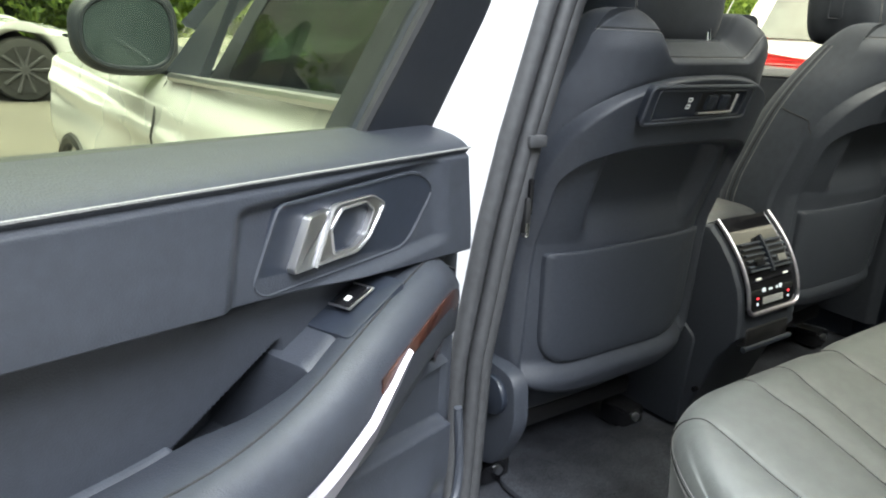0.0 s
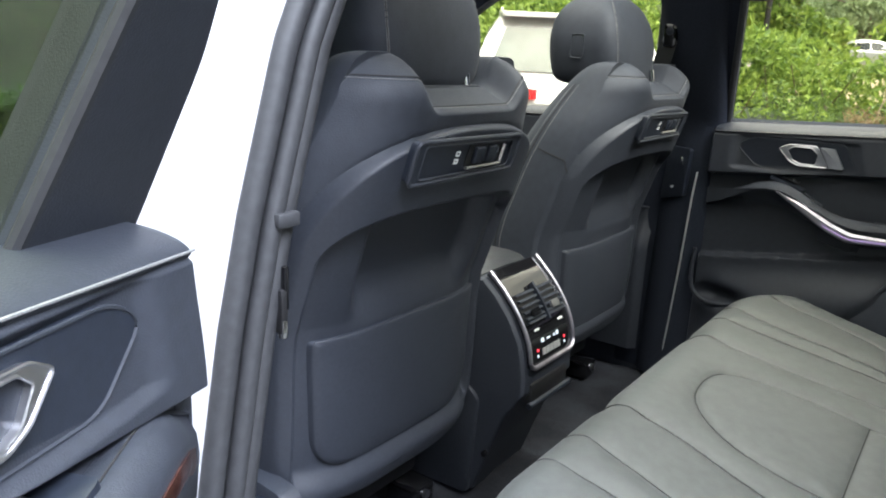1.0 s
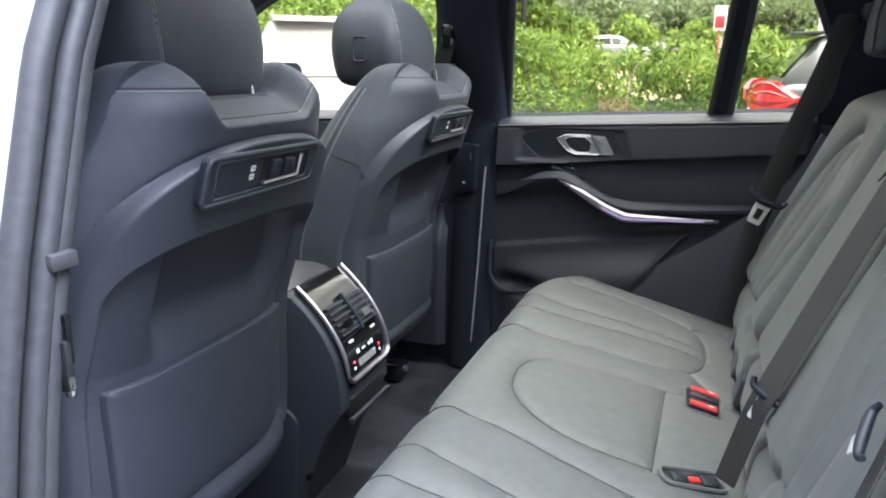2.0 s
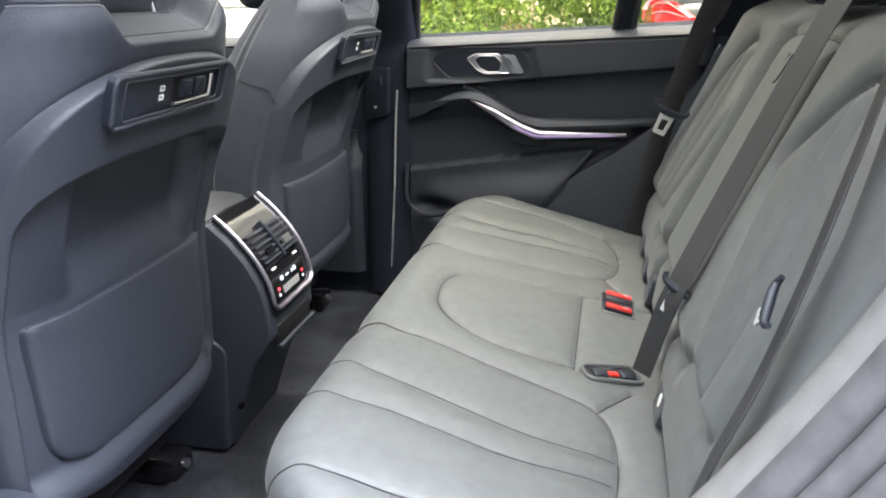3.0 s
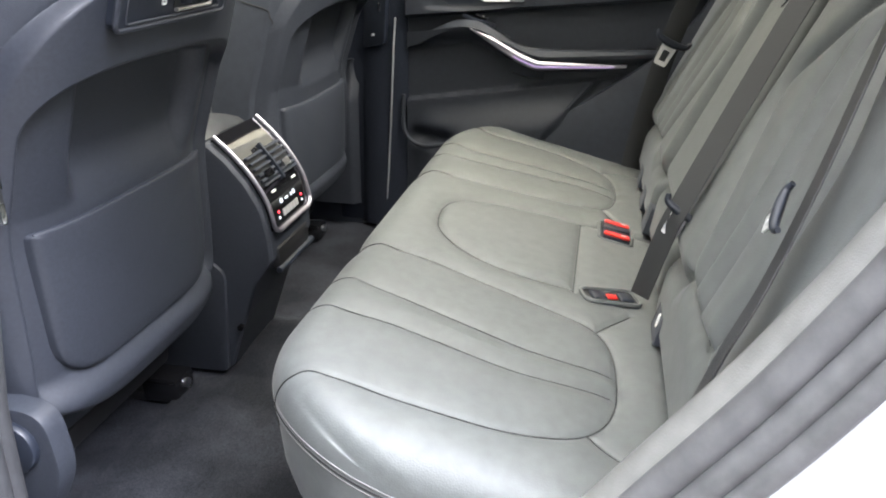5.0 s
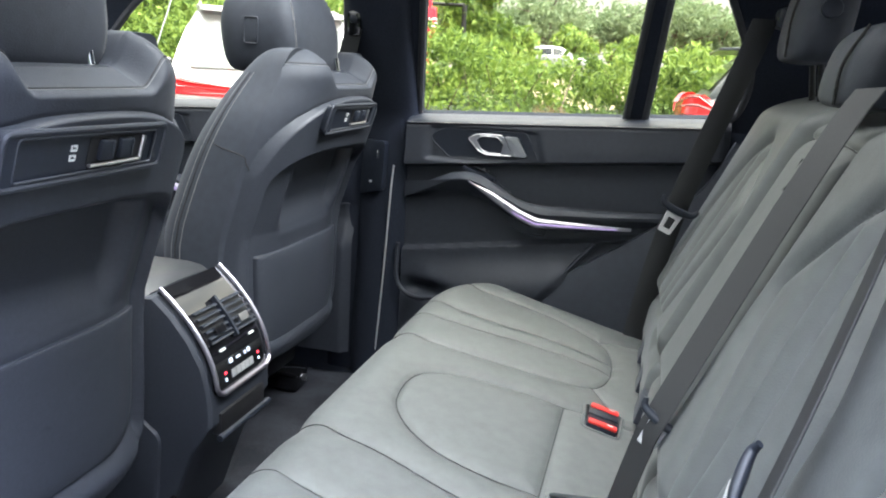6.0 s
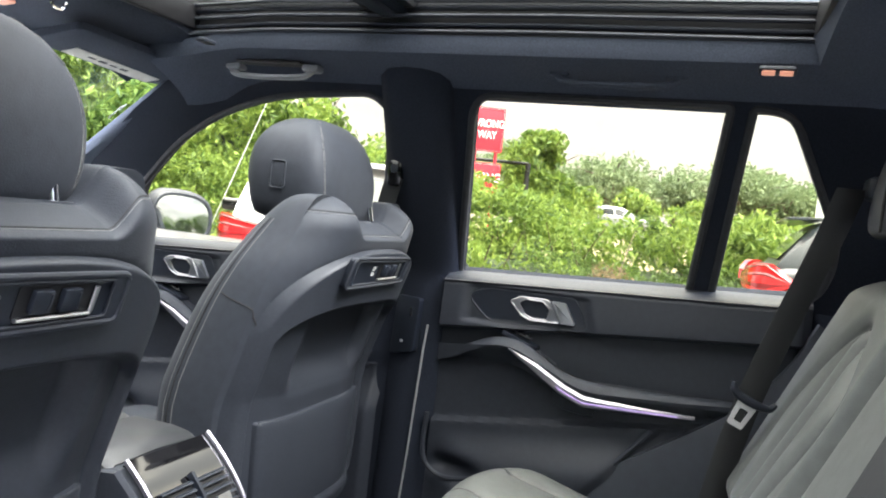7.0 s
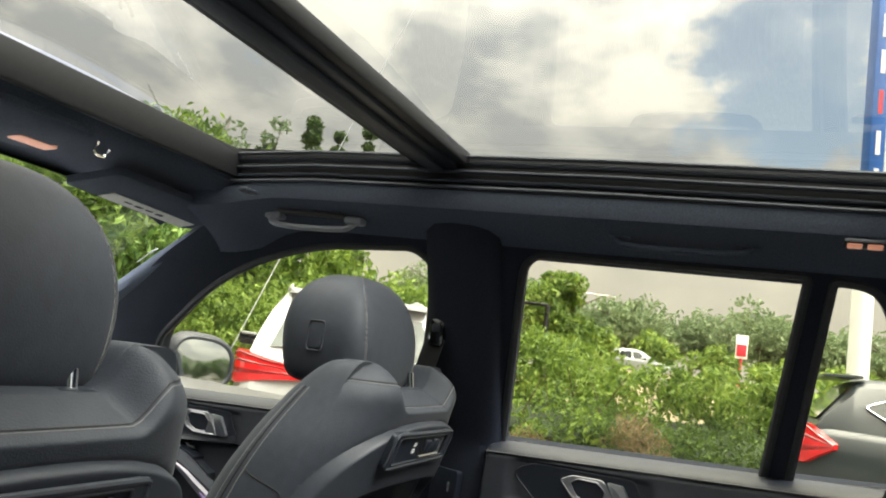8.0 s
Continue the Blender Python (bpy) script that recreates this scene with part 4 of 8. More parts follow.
def wing_mirror(side, glass, base, label, turn=0.0):
    ob = empty("wing_mirror", base, label, "wing mirror", "wing mirrors")
    x0, y0, z0 = base
    rings = []
    for y, sx, sz in ((0.00, 0.100, 0.082), (0.010, 0.114, 0.095), (0.03, 0.118, 0.099), (0.07, 0.110, 0.092), (0.11, 0.085, 0.070), (0.135, 0.05, 0.04), (0.142, 0.015, 0.012)):
        a = np.linspace(0, 2 * math.pi, 40, endpoint=False)
        c, s = np.cos(a), np.sin(a)
        rings.append(np.stack([x0 + side * (sx * np.sign(c) * np.abs(c) ** 0.7), y0 + y + 0 * a, z0 + sz * np.sign(s) * np.abs(s) ** 0.72 * (1 - 0.12 * c)], axis=1))
    part("housing", grid_bm(np.array(rings), close_v=True, cap=True), PLASTIC, ob, "black mirror housing", angle=50)
    a = np.linspace(0, 2 * math.pi, 40, endpoint=False)
    c, s = np.cos(a), np.sin(a)
    ring = [(x0 + side * 0.098 * np.sign(c[i]) * abs(c[i]) ** 0.7, y0 - 0.003, z0 + 0.079 * np.sign(s[i]) * abs(s[i]) ** 0.72 * (1 - 0.12 * c[i])) for i in range(40)]
    part("rim", tube(ring, 0.006, 6, closed=True, up=(0, 1, 0)), PLASTIC, ob)
    rings = [[(x0 + (p[0] - x0) * f, y0 - 0.003 - 0.0042 * (1 - f * f), z0 + (p[2] - z0) * f) for p in ring] for f in (1.0, 0.85, 0.7, 0.55, 0.4, 0.25, 0.1, 0.01)]
    part("mirror_glass", grid_bm(np.array(rings), close_v=True, cap=True), glass, ob, "slightly convex mirror glass", angle=80)
    for child in ob.children_recursive:
        child.data.transform(Matrix.Translation(base) @ Matrix.Rotation(radians(-turn * side), 4, "Z") @ Matrix.Rotation(radians(-5 if turn else 0), 4, "X") @ Matrix.Translation(-Vector(base)))
    part("arm", tube([(x0 - side * 0.07, y0 + 0.05, z0 - 0.055), (x0 - side * 0.15, y0 + 0.04, z0 - 0.075), (x0 - side * 0.20, y0 + 0.02, z0 - 0.07)], [0.04, 0.035, 0.035], 10, flat=0.6, up=(0, 1, 0)), PLASTIC, ob)
    return ob


wing_mirror(-1, MIRROR_DIM, (-0.985, 1.05, 1.165), "black wing mirror with dark glass on the near front door")
wing_mirror(1, MIRROR, (1.135, 1.04, 1.150), "black wing mirror reflecting the car's own flank", 26.0)


# ---- doors ----
def lerp(u, us, vs):
    return np.interp(u, us, vs)


def door_panel(name, m, length, label, wood=True, side=1, crease=(1.000, 0.092), grip=(0.94, 0.82)):
    """A door's inner panel in local u (rearwards), n (into the cabin), z (up), laid by m: pad, crease, armrest, strip, handle, pocket."""
    door = empty(name, m @ Vector((length / 2, 0, 0.5)), label, "car door", "car doors")
    us = np.sort(np.concatenate([np.linspace(0, length, 120), np.linspace(0.265, 0.415, 70)])) if wood else np.linspace(0, length, 120)
    zn = np.linspace(0, 1, 360 if wood else 170)
    U, S = np.meshgrid(us, zn, indexing="ij")
    zt = 1.128 + 0.05 * U
    zc = crease[0] + crease[1] * U                               # crease under the upper pad
    low_s, cr_s, up_s = np.clip(S / 0.62, 0, 1), np.clip((S - 0.62) / 0.06, 0, 1), np.clip((S - 0.68) / 0.32, 0, 1)
    Z = 0.50 + low_s * (zc - 0.006 - 0.50) + cr_s * 0.014 + up_s * (zt - zc - 0.008)
    n = 0.040 + 0.0 * U
    up = smooth(zc - 0.004, zc + 0.006, Z)
    n = n + up * (0.030 - 0.010 * smooth(zc, zt, Z))
    roll = np.clip((Z - (zt - 0.022)) / 0.022, 0, 1)
    n = n - 0.078 * (1 - np.sqrt(np.clip(1 - roll ** 2, 0, 1)))
    zl = 0.785 + 0.155 * U                               # line over the lower pocket
    n = n + 0.018 * smooth(zl + 0.004, zl - 0.006, Z) + 0.03 * smooth(zl - 0.02, zl - 0.12, Z) * smooth(0.02, 0.10, U)
    # front pocket hollow and the sloping speaker field
    hol = np.exp(-(((U - 0.085) / 0.05) ** 2 + ((Z - 0.685) / 0.022) ** 2))
    n = n - 0.040 * hol
    diag = (U - 0.36) - 0.85 * (Z - 0.70)
    n = n - 0.010 * smooth(0, 0.035, diag) * smooth(zl, zl - 0.01, Z)
    # the grab slot is let into the panel behind the armrest
    zs = 0.990 - 0.42 * (U - 0.26)
    n = n - (0.075 if wood else 0.0) * smooth(0.276, 0.290, U) * smooth(0.405, 0.385, U) * smooth(zs + 0.004, zs - 0.010, Z) * smooth(0.855, 0.875, Z)
    # recess round the inner handle
    n = n - 0.008 * smooth(0.36, 0.34, U + 0.3 * (Z - 1.067)) * smooth(0.055, 0.085, U) * smooth(1.112, 1.100, Z) * smooth(1.020, 1.032, Z)
    # stitched seam along the top of the pad
    g = np.exp(-((Z - (zt - 0.024)) / 0.0024) ** 2)
    n = n - 0.0035 * g
    n = n - 0.04 * smooth(0.012, 0.0, U) - 0.02 * smooth(length - 0.02, length, U)
    part("panel", grid_bm(np.stack([U, n, Z], axis=2), m=m), TRIMPAD, door, "stitched soft door panel", angle=45)
    part("pad_seam", tube([(u, 0.0605, 1.128 + 0.05 * u - 0.0185) for u in np.linspace(0.01, length - 0.02, 30)], 0.0012, 5, m=m), THREAD, door)
    # armrest: a boomerang with a grab cup behind the switch
    ux = np.linspace(0.012, length - 0.03, 90)
    k_u = [0.0, 0.012, 0.04, 0.08, 0.13, 0.20, 0.26, 0.32, 0.40, 0.55, 0.66, length]
    top = lerp(ux, k_u, [0.955, 0.965, 0.992, 1.008, 1.010, 0.998, 0.978, 0.954, 0.942, 0.950, 0.956, 0.955])
    out = lerp(ux, k_u, [0.045, 0.052, 0.070, 0.088, 0.102, 0.114, 0.118, 0.119, 0.118, 0.105, 0.080, 0.055])
    low = lerp(ux, k_u, [0.86, 0.86, 0.862, 0.862, 0.858, 0.842, 0.832, 0.826, 0.832, 0.862, 0.888, 0.90])
    ker = np.ones(9) / 9
    pad_s = lambda v: np.convolve(np.concatenate([np.full(4, v[0]), v, np.full(4, v[-1])]), ker, "valid")
    top, out, low = pad_s(top), pad_s(out), pad_s(low)
    if not wood:
        out = 0.042 + (out - 0.042) * 0.72
        top = pad_s(lerp(ux, [0.0, 0.012, 0.06, 0.114, 0.16, 0.215, 0.256, 0.312, 0.372, 0.48, 0.64, length], [0.93, 0.935, 0.958, 0.986, 1.002, 0.998, 0.972, 0.941, 0.933, 0.934, 0.940, 0.940]))
        low = pad_s(lerp(ux, [0.0, 0.10, 0.19, 0.353, 0.58, length], [0.915, 0.930, 0.945, 0.872, 0.884, 0.90]))
    ud = np.sort(np.concatenate([ux, np.linspace(0.280, 0.400, 60)]))
    in_cup = smooth(0.284, 0.290, ud) * smooth(0.398, 0.372, ud)
    cup = 0.080 * in_cup
    rim_n = lerp(ud, [0.0, 0.280, 0.31, 0.345, 0.38, 0.398, 1.0], [0.048, 0.074, 0.070, 0.062, 0.048, 0.046, 0.046])
    P = []
    for u, t, o, lo, c, e in zip(ud, np.interp(ud, ux, top), np.interp(ud, ux, out), np.interp(ud, ux, low), cup, rim_n):
        P.append([(u, 0.030 - 0.8 * c, t + 0.002 - c), (u, 0.038 - 0.75 * c, t + 0.001 - c), (u, max(0.039, e - 0.012), t - c), (u, max(0.040, e - 0.004), t - c * 0.95), (u, max(0.041, e), t - 0.003), (u, max(0.044, e + 0.003), t), (u, max(0.046, o - 0.020), t + 0.002), (u, o - 0.008, t - 0.004),
                  (u, o, t - 0.016), (u, o + 0.002, max(lo + 0.045, t - 0.034)), (u, o - 0.002, max(lo + 0.035, t - 0.075)), (u, o - 0.03, lo + 0.015), (u, 0.050, lo), (u, 0.034, lo)])
    arm = part("armrest", grid_bm(P, close_v=True, cap=True, m=m), LEATHER if side > 0 else TRIMPAD, door, "padded armrest with a grab cup", angle=50)
    part("armrest_seam", tube([(u, np.interp(u, ux, out) - 0.026, np.interp(u, ux, top) + 0.0022) for u in np.linspace(0.10, length - 0.08, 60)], 0.0009, 5, m=m), SEAM, arm)
    # light strip along the armrest's flank
    us2 = np.linspace(0.202 if wood else 0.187, length - 0.125 if wood else 0.582, 50)
    tz = np.interp(us2, ux, top) - lerp(us2, [0.18, 0.21, 0.26, 0.32, 0.40, 0.55, 0.60, length], [0.024, 0.036, 0.060, 0.064, 0.064, 0.056, 0.050, 0.045])
    to = np.interp(us2, ux, out)
    hh = lerp(us2, [0.18, 0.22, 0.335, 0.48, length - 0.16, length - 0.12], [0.002, 0.008, 0.013, 0.0095, 0.008, 0.003])
    if not wood:
        z1 = lerp(us2, [0.185, 0.248, 0.319, 0.362, 0.45, 0.58, length], [0.984, 0.962, 0.925, 0.909, 0.907, 0.906, 0.906])
        z0 = lerp(us2, [0.185, 0.251, 0.307, 0.355, 0.45, 0.58, length], [0.981, 0.938, 0.903, 0.884, 0.890, 0.897, 0.899])
        tz, hh = (z1 + z0) / 2, (z1 - z0) / 2
    P = [[(u, o + 0.002, z + h), (u, o + 0.008, z + h * 0.5), (u, o + 0.007, z - h * 0.6), (u, o - 0.004, z - h), (u, o - 0.008, z)] for u, z, o, h in zip(us2, tz, to, hh)]
    st = part("trim_strip", grid_bm(P, close_v=True, cap=True, m=m), STRIP, door, "satin silver trim strip", angle=30)
    part("light_line", tube([(u, o + 0.0075, z - 0.1 * h) for u, z, o, h in list(zip(us2, tz, to, hh))[14:46]], 0.0018, 6, m=m), AMBIENT, st, "violet ambient light line")
    if wood:
        us3 = np.linspace(0.03, 0.245, 24)
        P = []
        for u in us3:
            o, t, lo = np.interp(u, ux, out), np.interp(u, ux, top), np.interp(u, ux, low)
            h = 0.085 * (1 - (u - 0.03) / 0.22) + 0.004
            P.append([(u, o + 0.0035, t - 0.026), (u, o + 0.0035, t - 0.040), (u, o + 0.001 - 0.1 * h, t - 0.032 - h * 0.5), (u, o - 0.25 * h, t - 0.030 - h), (u, o - 0.03, t - 0.04)])
        part("wood_inlay", grid_bm(P, close_v=True, cap=True, m=m), WOOD, door, "dark brown wood inlay")
    # inner handle: silver hexagonal ring and a wide pull lever
    def grip_pt(pts, k=1.0):
        su, sz = 1 - (1 - grip[0]) * k, 1 - (1 - grip[1]) * k
        return [(0.172 + (p[0] - 0.172) * su, 1.070 + (p[1] - 1.070) * sz) for p in pts]
    hp = rounded([(0.068, 1.082), (0.105, 1.106), (0.318, 1.109), (0.352, 1.043), (0.338, 1.033), (0.125, 1.026)], [0.03, 0.02, 0.01, 0.01, 0.01, 0.02])
    hp = grip_pt(hp, 0.55)
    part("handle_plate", plate(hp, 0.012, m @ Matrix(((1, 0, 0, 0), (0, 0, 1, 0.061), (0, 1, 0, 0), (0, 0, 0, 1)))), PLASTIC, door, "dark plate around the handle")
    part("plate_edge", tube([(a, 0.061, b) for a, b in hp], 0.0016, 5, closed=True, m=m), SHELL, door)
    mh = m @ Matrix(((1, 0, 0, 0), (0, 0, 1, 0.066), (0, 1, 0, 0), (0, 0, 0, 1)))
    ring = grip_pt(rounded([(0.172, 1.086), (0.196, 1.100), (0.258, 1.101), (0.266, 1.094), (0.292, 1.043), (0.222, 1.041), (0.200, 1.052)], 0.006))
    hole = grip_pt(rounded([(0.193, 1.083), (0.207, 1.095), (0.249, 1.095), (0.267, 1.076), (0.262, 1.047), (0.228, 1.046), (0.208, 1.056)], 0.004))
    hd = part("door_handle", plate(ring, 0.014, mh, holes=[hole]), SATIN, door, "satin silver handle surround")
    part("handle_rim", tube([(a, 0.066, b) for a, b in ring], 0.0014, 6, closed=True, m=m), SATIN, hd)
    part("handle_rim", tube([(a, 0.066, b) for a, b in hole], 0.0013, 6, closed=True, m=m), SATIN, hd)
    part("handle_cup", plate(grip_pt(rounded([(0.185, 1.043), (0.185, 1.098), (0.272, 1.098), (0.272, 1.043)], 0.01)), 0.004, mh @ Matrix.Translation((0, 0, -0.016))), DARK, hd)
    lever = [(0.269, 1.100), (0.302, 1.098), (0.328, 1.047), (0.325, 1.042), (0.296, 1.042)]
    part("lever", plate(grip_pt(rounded(lever, 0.004)), 0.012, mh @ Matrix.Translation((0, 0, 0.003)), bevel=0.003), SATIN, hd, "satin silver pull lever")
    part("lever_edge", tube([(a, 0.0695, b) for a, b in grip_pt(((0.270, 1.099), (0.297, 1.043)))], 0.002, 6, m=m), SATIN, hd)
    low_e = curve_points([(0.004, 0.062, 0.80), (0.004, 0.068, 0.72), (0.022, 0.072, 0.680), (0.070, 0.074, 0.664), (0.16, 0.074, 0.680), (0.34, 0.074, 0.712), (0.42, 0.070, 0.76), (0.50, 0.066, 0.855)], 8)
    part("pocket_edge", tube(low_e, 0.0055, 8, m=m), SHELL, door, "moulded pocket edge")
    # window switch and speaker grille dots
    ms = m @ frame_of((0.207, 0.070, 0.9985) if wood else (0.205, 0.056, 1.0025), (1, 0, -0.34), (0, 1, 0))
    sw = part("switch_panel", plate(rounded([(-0.044, -0.030), (0.042, -0.032), (0.042, 0.016), (-0.044, 0.016)], 0.006), 0.008, ms, bevel=0.002), PLASTIC, door, "black switch panel")
    part("window_switch", boxed((0.0, -0.012, 0.004), (0.032, 0.018, 0.008), ms, 0.003), GLOSS, sw, "window switch")
    part("switch_edge", tube([ms @ Vector(p) for p in ((-0.018, -0.022, 0.005), (-0.018, 0.0, 0.005), (0.018, 0.0, 0.008), (0.018, -0.022, 0.008))], 0.0012, 5), SATIN if wood else PLASTIC, sw)
    part("switch_symbol", boxed((0.006, -0.010, 0.0085), (0.006, 0.005, 0.0008), ms), WHITE_MARK, sw)
    return door


def door_frame_L(m, door):
    """The open door's window frame, glass and outer skin, in the same local axes."""
    k = 0.45
    def pt(u, z, n0=0.0):
        return (u, n0 + k * (z - 1.14), z)
    fr = [(0.0, 1.08), (-0.010, 1.25), (0.030, 1.45), (0.075, 1.545), (0.20, 1.565), (0.55, 1.565), (0.68, 1.53), (0.80, 1.36), (0.79, 1.09)]
    hole = rounded([(0.128, 1.105), (0.075, 1.36), (0.085, 1.515), (0.565, 1.52), (0.545, 1.125)], [0.006, 0.02, 0.03, 0.01, 0.008])
    q = rounded([(0.585, 1.128), (0.605, 1.52), (0.665, 1.495), (0.765, 1.30), (0.755, 1.14)], 0.02)
    ms = m @ Matrix(((1, 0, 0, 0), (0, -k, 1, -k * 1.14), (0, 1, 0, 0), (0, 0, 0, 1)))
    def lay(loop, n0, material, nm, depth, holes=(), label=""):
        bm = plate(loop, depth, Matrix.Identity(4), holes=holes)
        for v in bm.verts:
            a, b, c = v.co
            v.co = m @ Vector((a, n0 + k * (b - 1.14) + c, b))
        return part(nm, bm, material, door, label)
    lay(rounded(fr, 0.02), 0.012, TRIMPAD, "window_frame", 0.05, [hole, q], "dark window frame")
    for loop in (hole, q):
        part("window_seal", tube([(a, 0.006 + k * (b - 1.14), b) for a, b in loop], 0.006, 8, closed=True, m=m), RUBBER, door)
        p = lay(loop, -0.008, GLASS_DOOR, "window_pane", 0.004, (), "clear door glass")
        p.visible_shadow = False
    ys = [(-0.02, 0.40), (-0.02, 1.09), (0.80, 1.12), (0.82, 0.98), (0.66, 0.75), (0.52, 0.52), (0.44, 0.42)]
    bm = plate(rounded(ys, 0.03), 0.10, Matrix.Identity(4))
    for v in bm.verts:
        a, b, c = v.co
        v.co = m @ Vector((a, -0.045 + c - 0.05 * float(smooth(0.6, 0.4, b)), b))
    part("outer_skin", bm, PAINT, door, "white painted outer skin")
    part("door_edge", boxed((0.000, 0.018, 0.78), (0.03, 0.05, 0.66), m, 0.01), SHELL, door)
    part("lower_bin", boxed((0.30, 0.085, 0.62), (0.42, 0.07, 0.16), m, 0.02), SHELL, door, "hard plastic door bin")


# far rear door, closed
mR = Matrix(((0, -1, 0, 0.754), (-1, 0, 0, -0.052), (0, 0, 1, 0), (0, 0, 0, 1)))
door_r = door_panel("rear_door", mR, 0.775, "closed rear door with dark leather panel and silver light strip", wood=False)
part("door_gap_line", tube([(0.688, -0.036, 1.000), (0.687, -0.031, 0.935), (0.6865, -0.021, 0.733), (0.686, -0.006, 0.500)], 0.0026, 6), STEEL, door_r, "bright edge of the door seal")
part("outer_skin", grid_bm([[(0.93 - 0.02 * math.sin(z * 5), y, z) for z in np.linspace(0.35, 1.12, 8)] for y in np.linspace(-1.9, 2.6, 12)]), PAINT, door_r)
# far front door
mF = Matrix(((0, -1, 0, 0.754), (-1, 0, 0, 0.895), (0, 0, 1, -0.022), (0, 0, 0, 1)))
door_f = door_panel("front_door", mF, 0.82, "closed front passenger door with dark panel and silver handle", wood=False)
part("lock_buttons", boxed((0.330, 0.050, 1.050), (0.030, 0.012, 0.040), mF, 0.004), GLOSS, door_f)
for z in (1.060, 1.043):
    part("lock_symbol", boxed((0.330, 0.0565, z), (0.009, 0.001, 0.006), mF), WHITE_MARK, door_f)
# near rear door, swung open
SHEAR = Matrix(((1, 0, 0, 0), (0, 1, 0, 0), (0.0, 0, 1, 0.006), (0, 0, 0, 1)))
mL = Matrix(((-0.9135, 0.4067, 0, -0.952), (-0.4067, -0.9135, 0, -0.107), (0, 0, 1, 0), (0, 0, 0, 1))) @ SHEAR
door_l = door_panel("rear_door", mL, 0.80, "open rear door with grey leather panel, silver handle and wood inlay", side=-1, crease=(0.994, 0.115), grip=(0.78, 0.76))
door_frame_L(mL, door_l)


# ---- front seats ----
def super_ring(cx, cy, w, df, db, z, n=40, e=0.62):
    """A rounded, squarish ring in plan: half-width w, depth df forward and db back of its centre."""
    a = np.linspace(0, 2 * math.pi, n, endpoint=False)
    c, s = np.cos(a), np.sin(a)
    x = cx + w * np.sign(c) * np.abs(c) ** e
    y = cy + np.where(s > 0, df, db) * np.sign(s) * np.abs(s) ** e
    return np.stack([x, y, np.full(n, z)], axis=1)


def seat_back_y(z):
    """The rear face of a front seat's backrest at its middle."""
    return np.interp(z, (0.50, 0.60, 0.75, 0.86, 0.90, 0.96, 1.139, 1.30), (0.060, 0.042, 0.034, 0.031, 0.026, 0.006, -0.053, -0.1045))


def shell_top(u, w=0.248, z0=0.975, h=0.207, e=2.7):
    """The arched top line of a seat's back shell, or of the recess in it."""
    return z0 + h * np.clip(1 - np.clip(np.abs(u) / w, 0, 1) ** e, 0, 1) ** (1 / e)


def wrap_y(u, w=0.255):
    return 0.075 * np.clip(np.abs(u) / w, 0, 1) ** 4.6


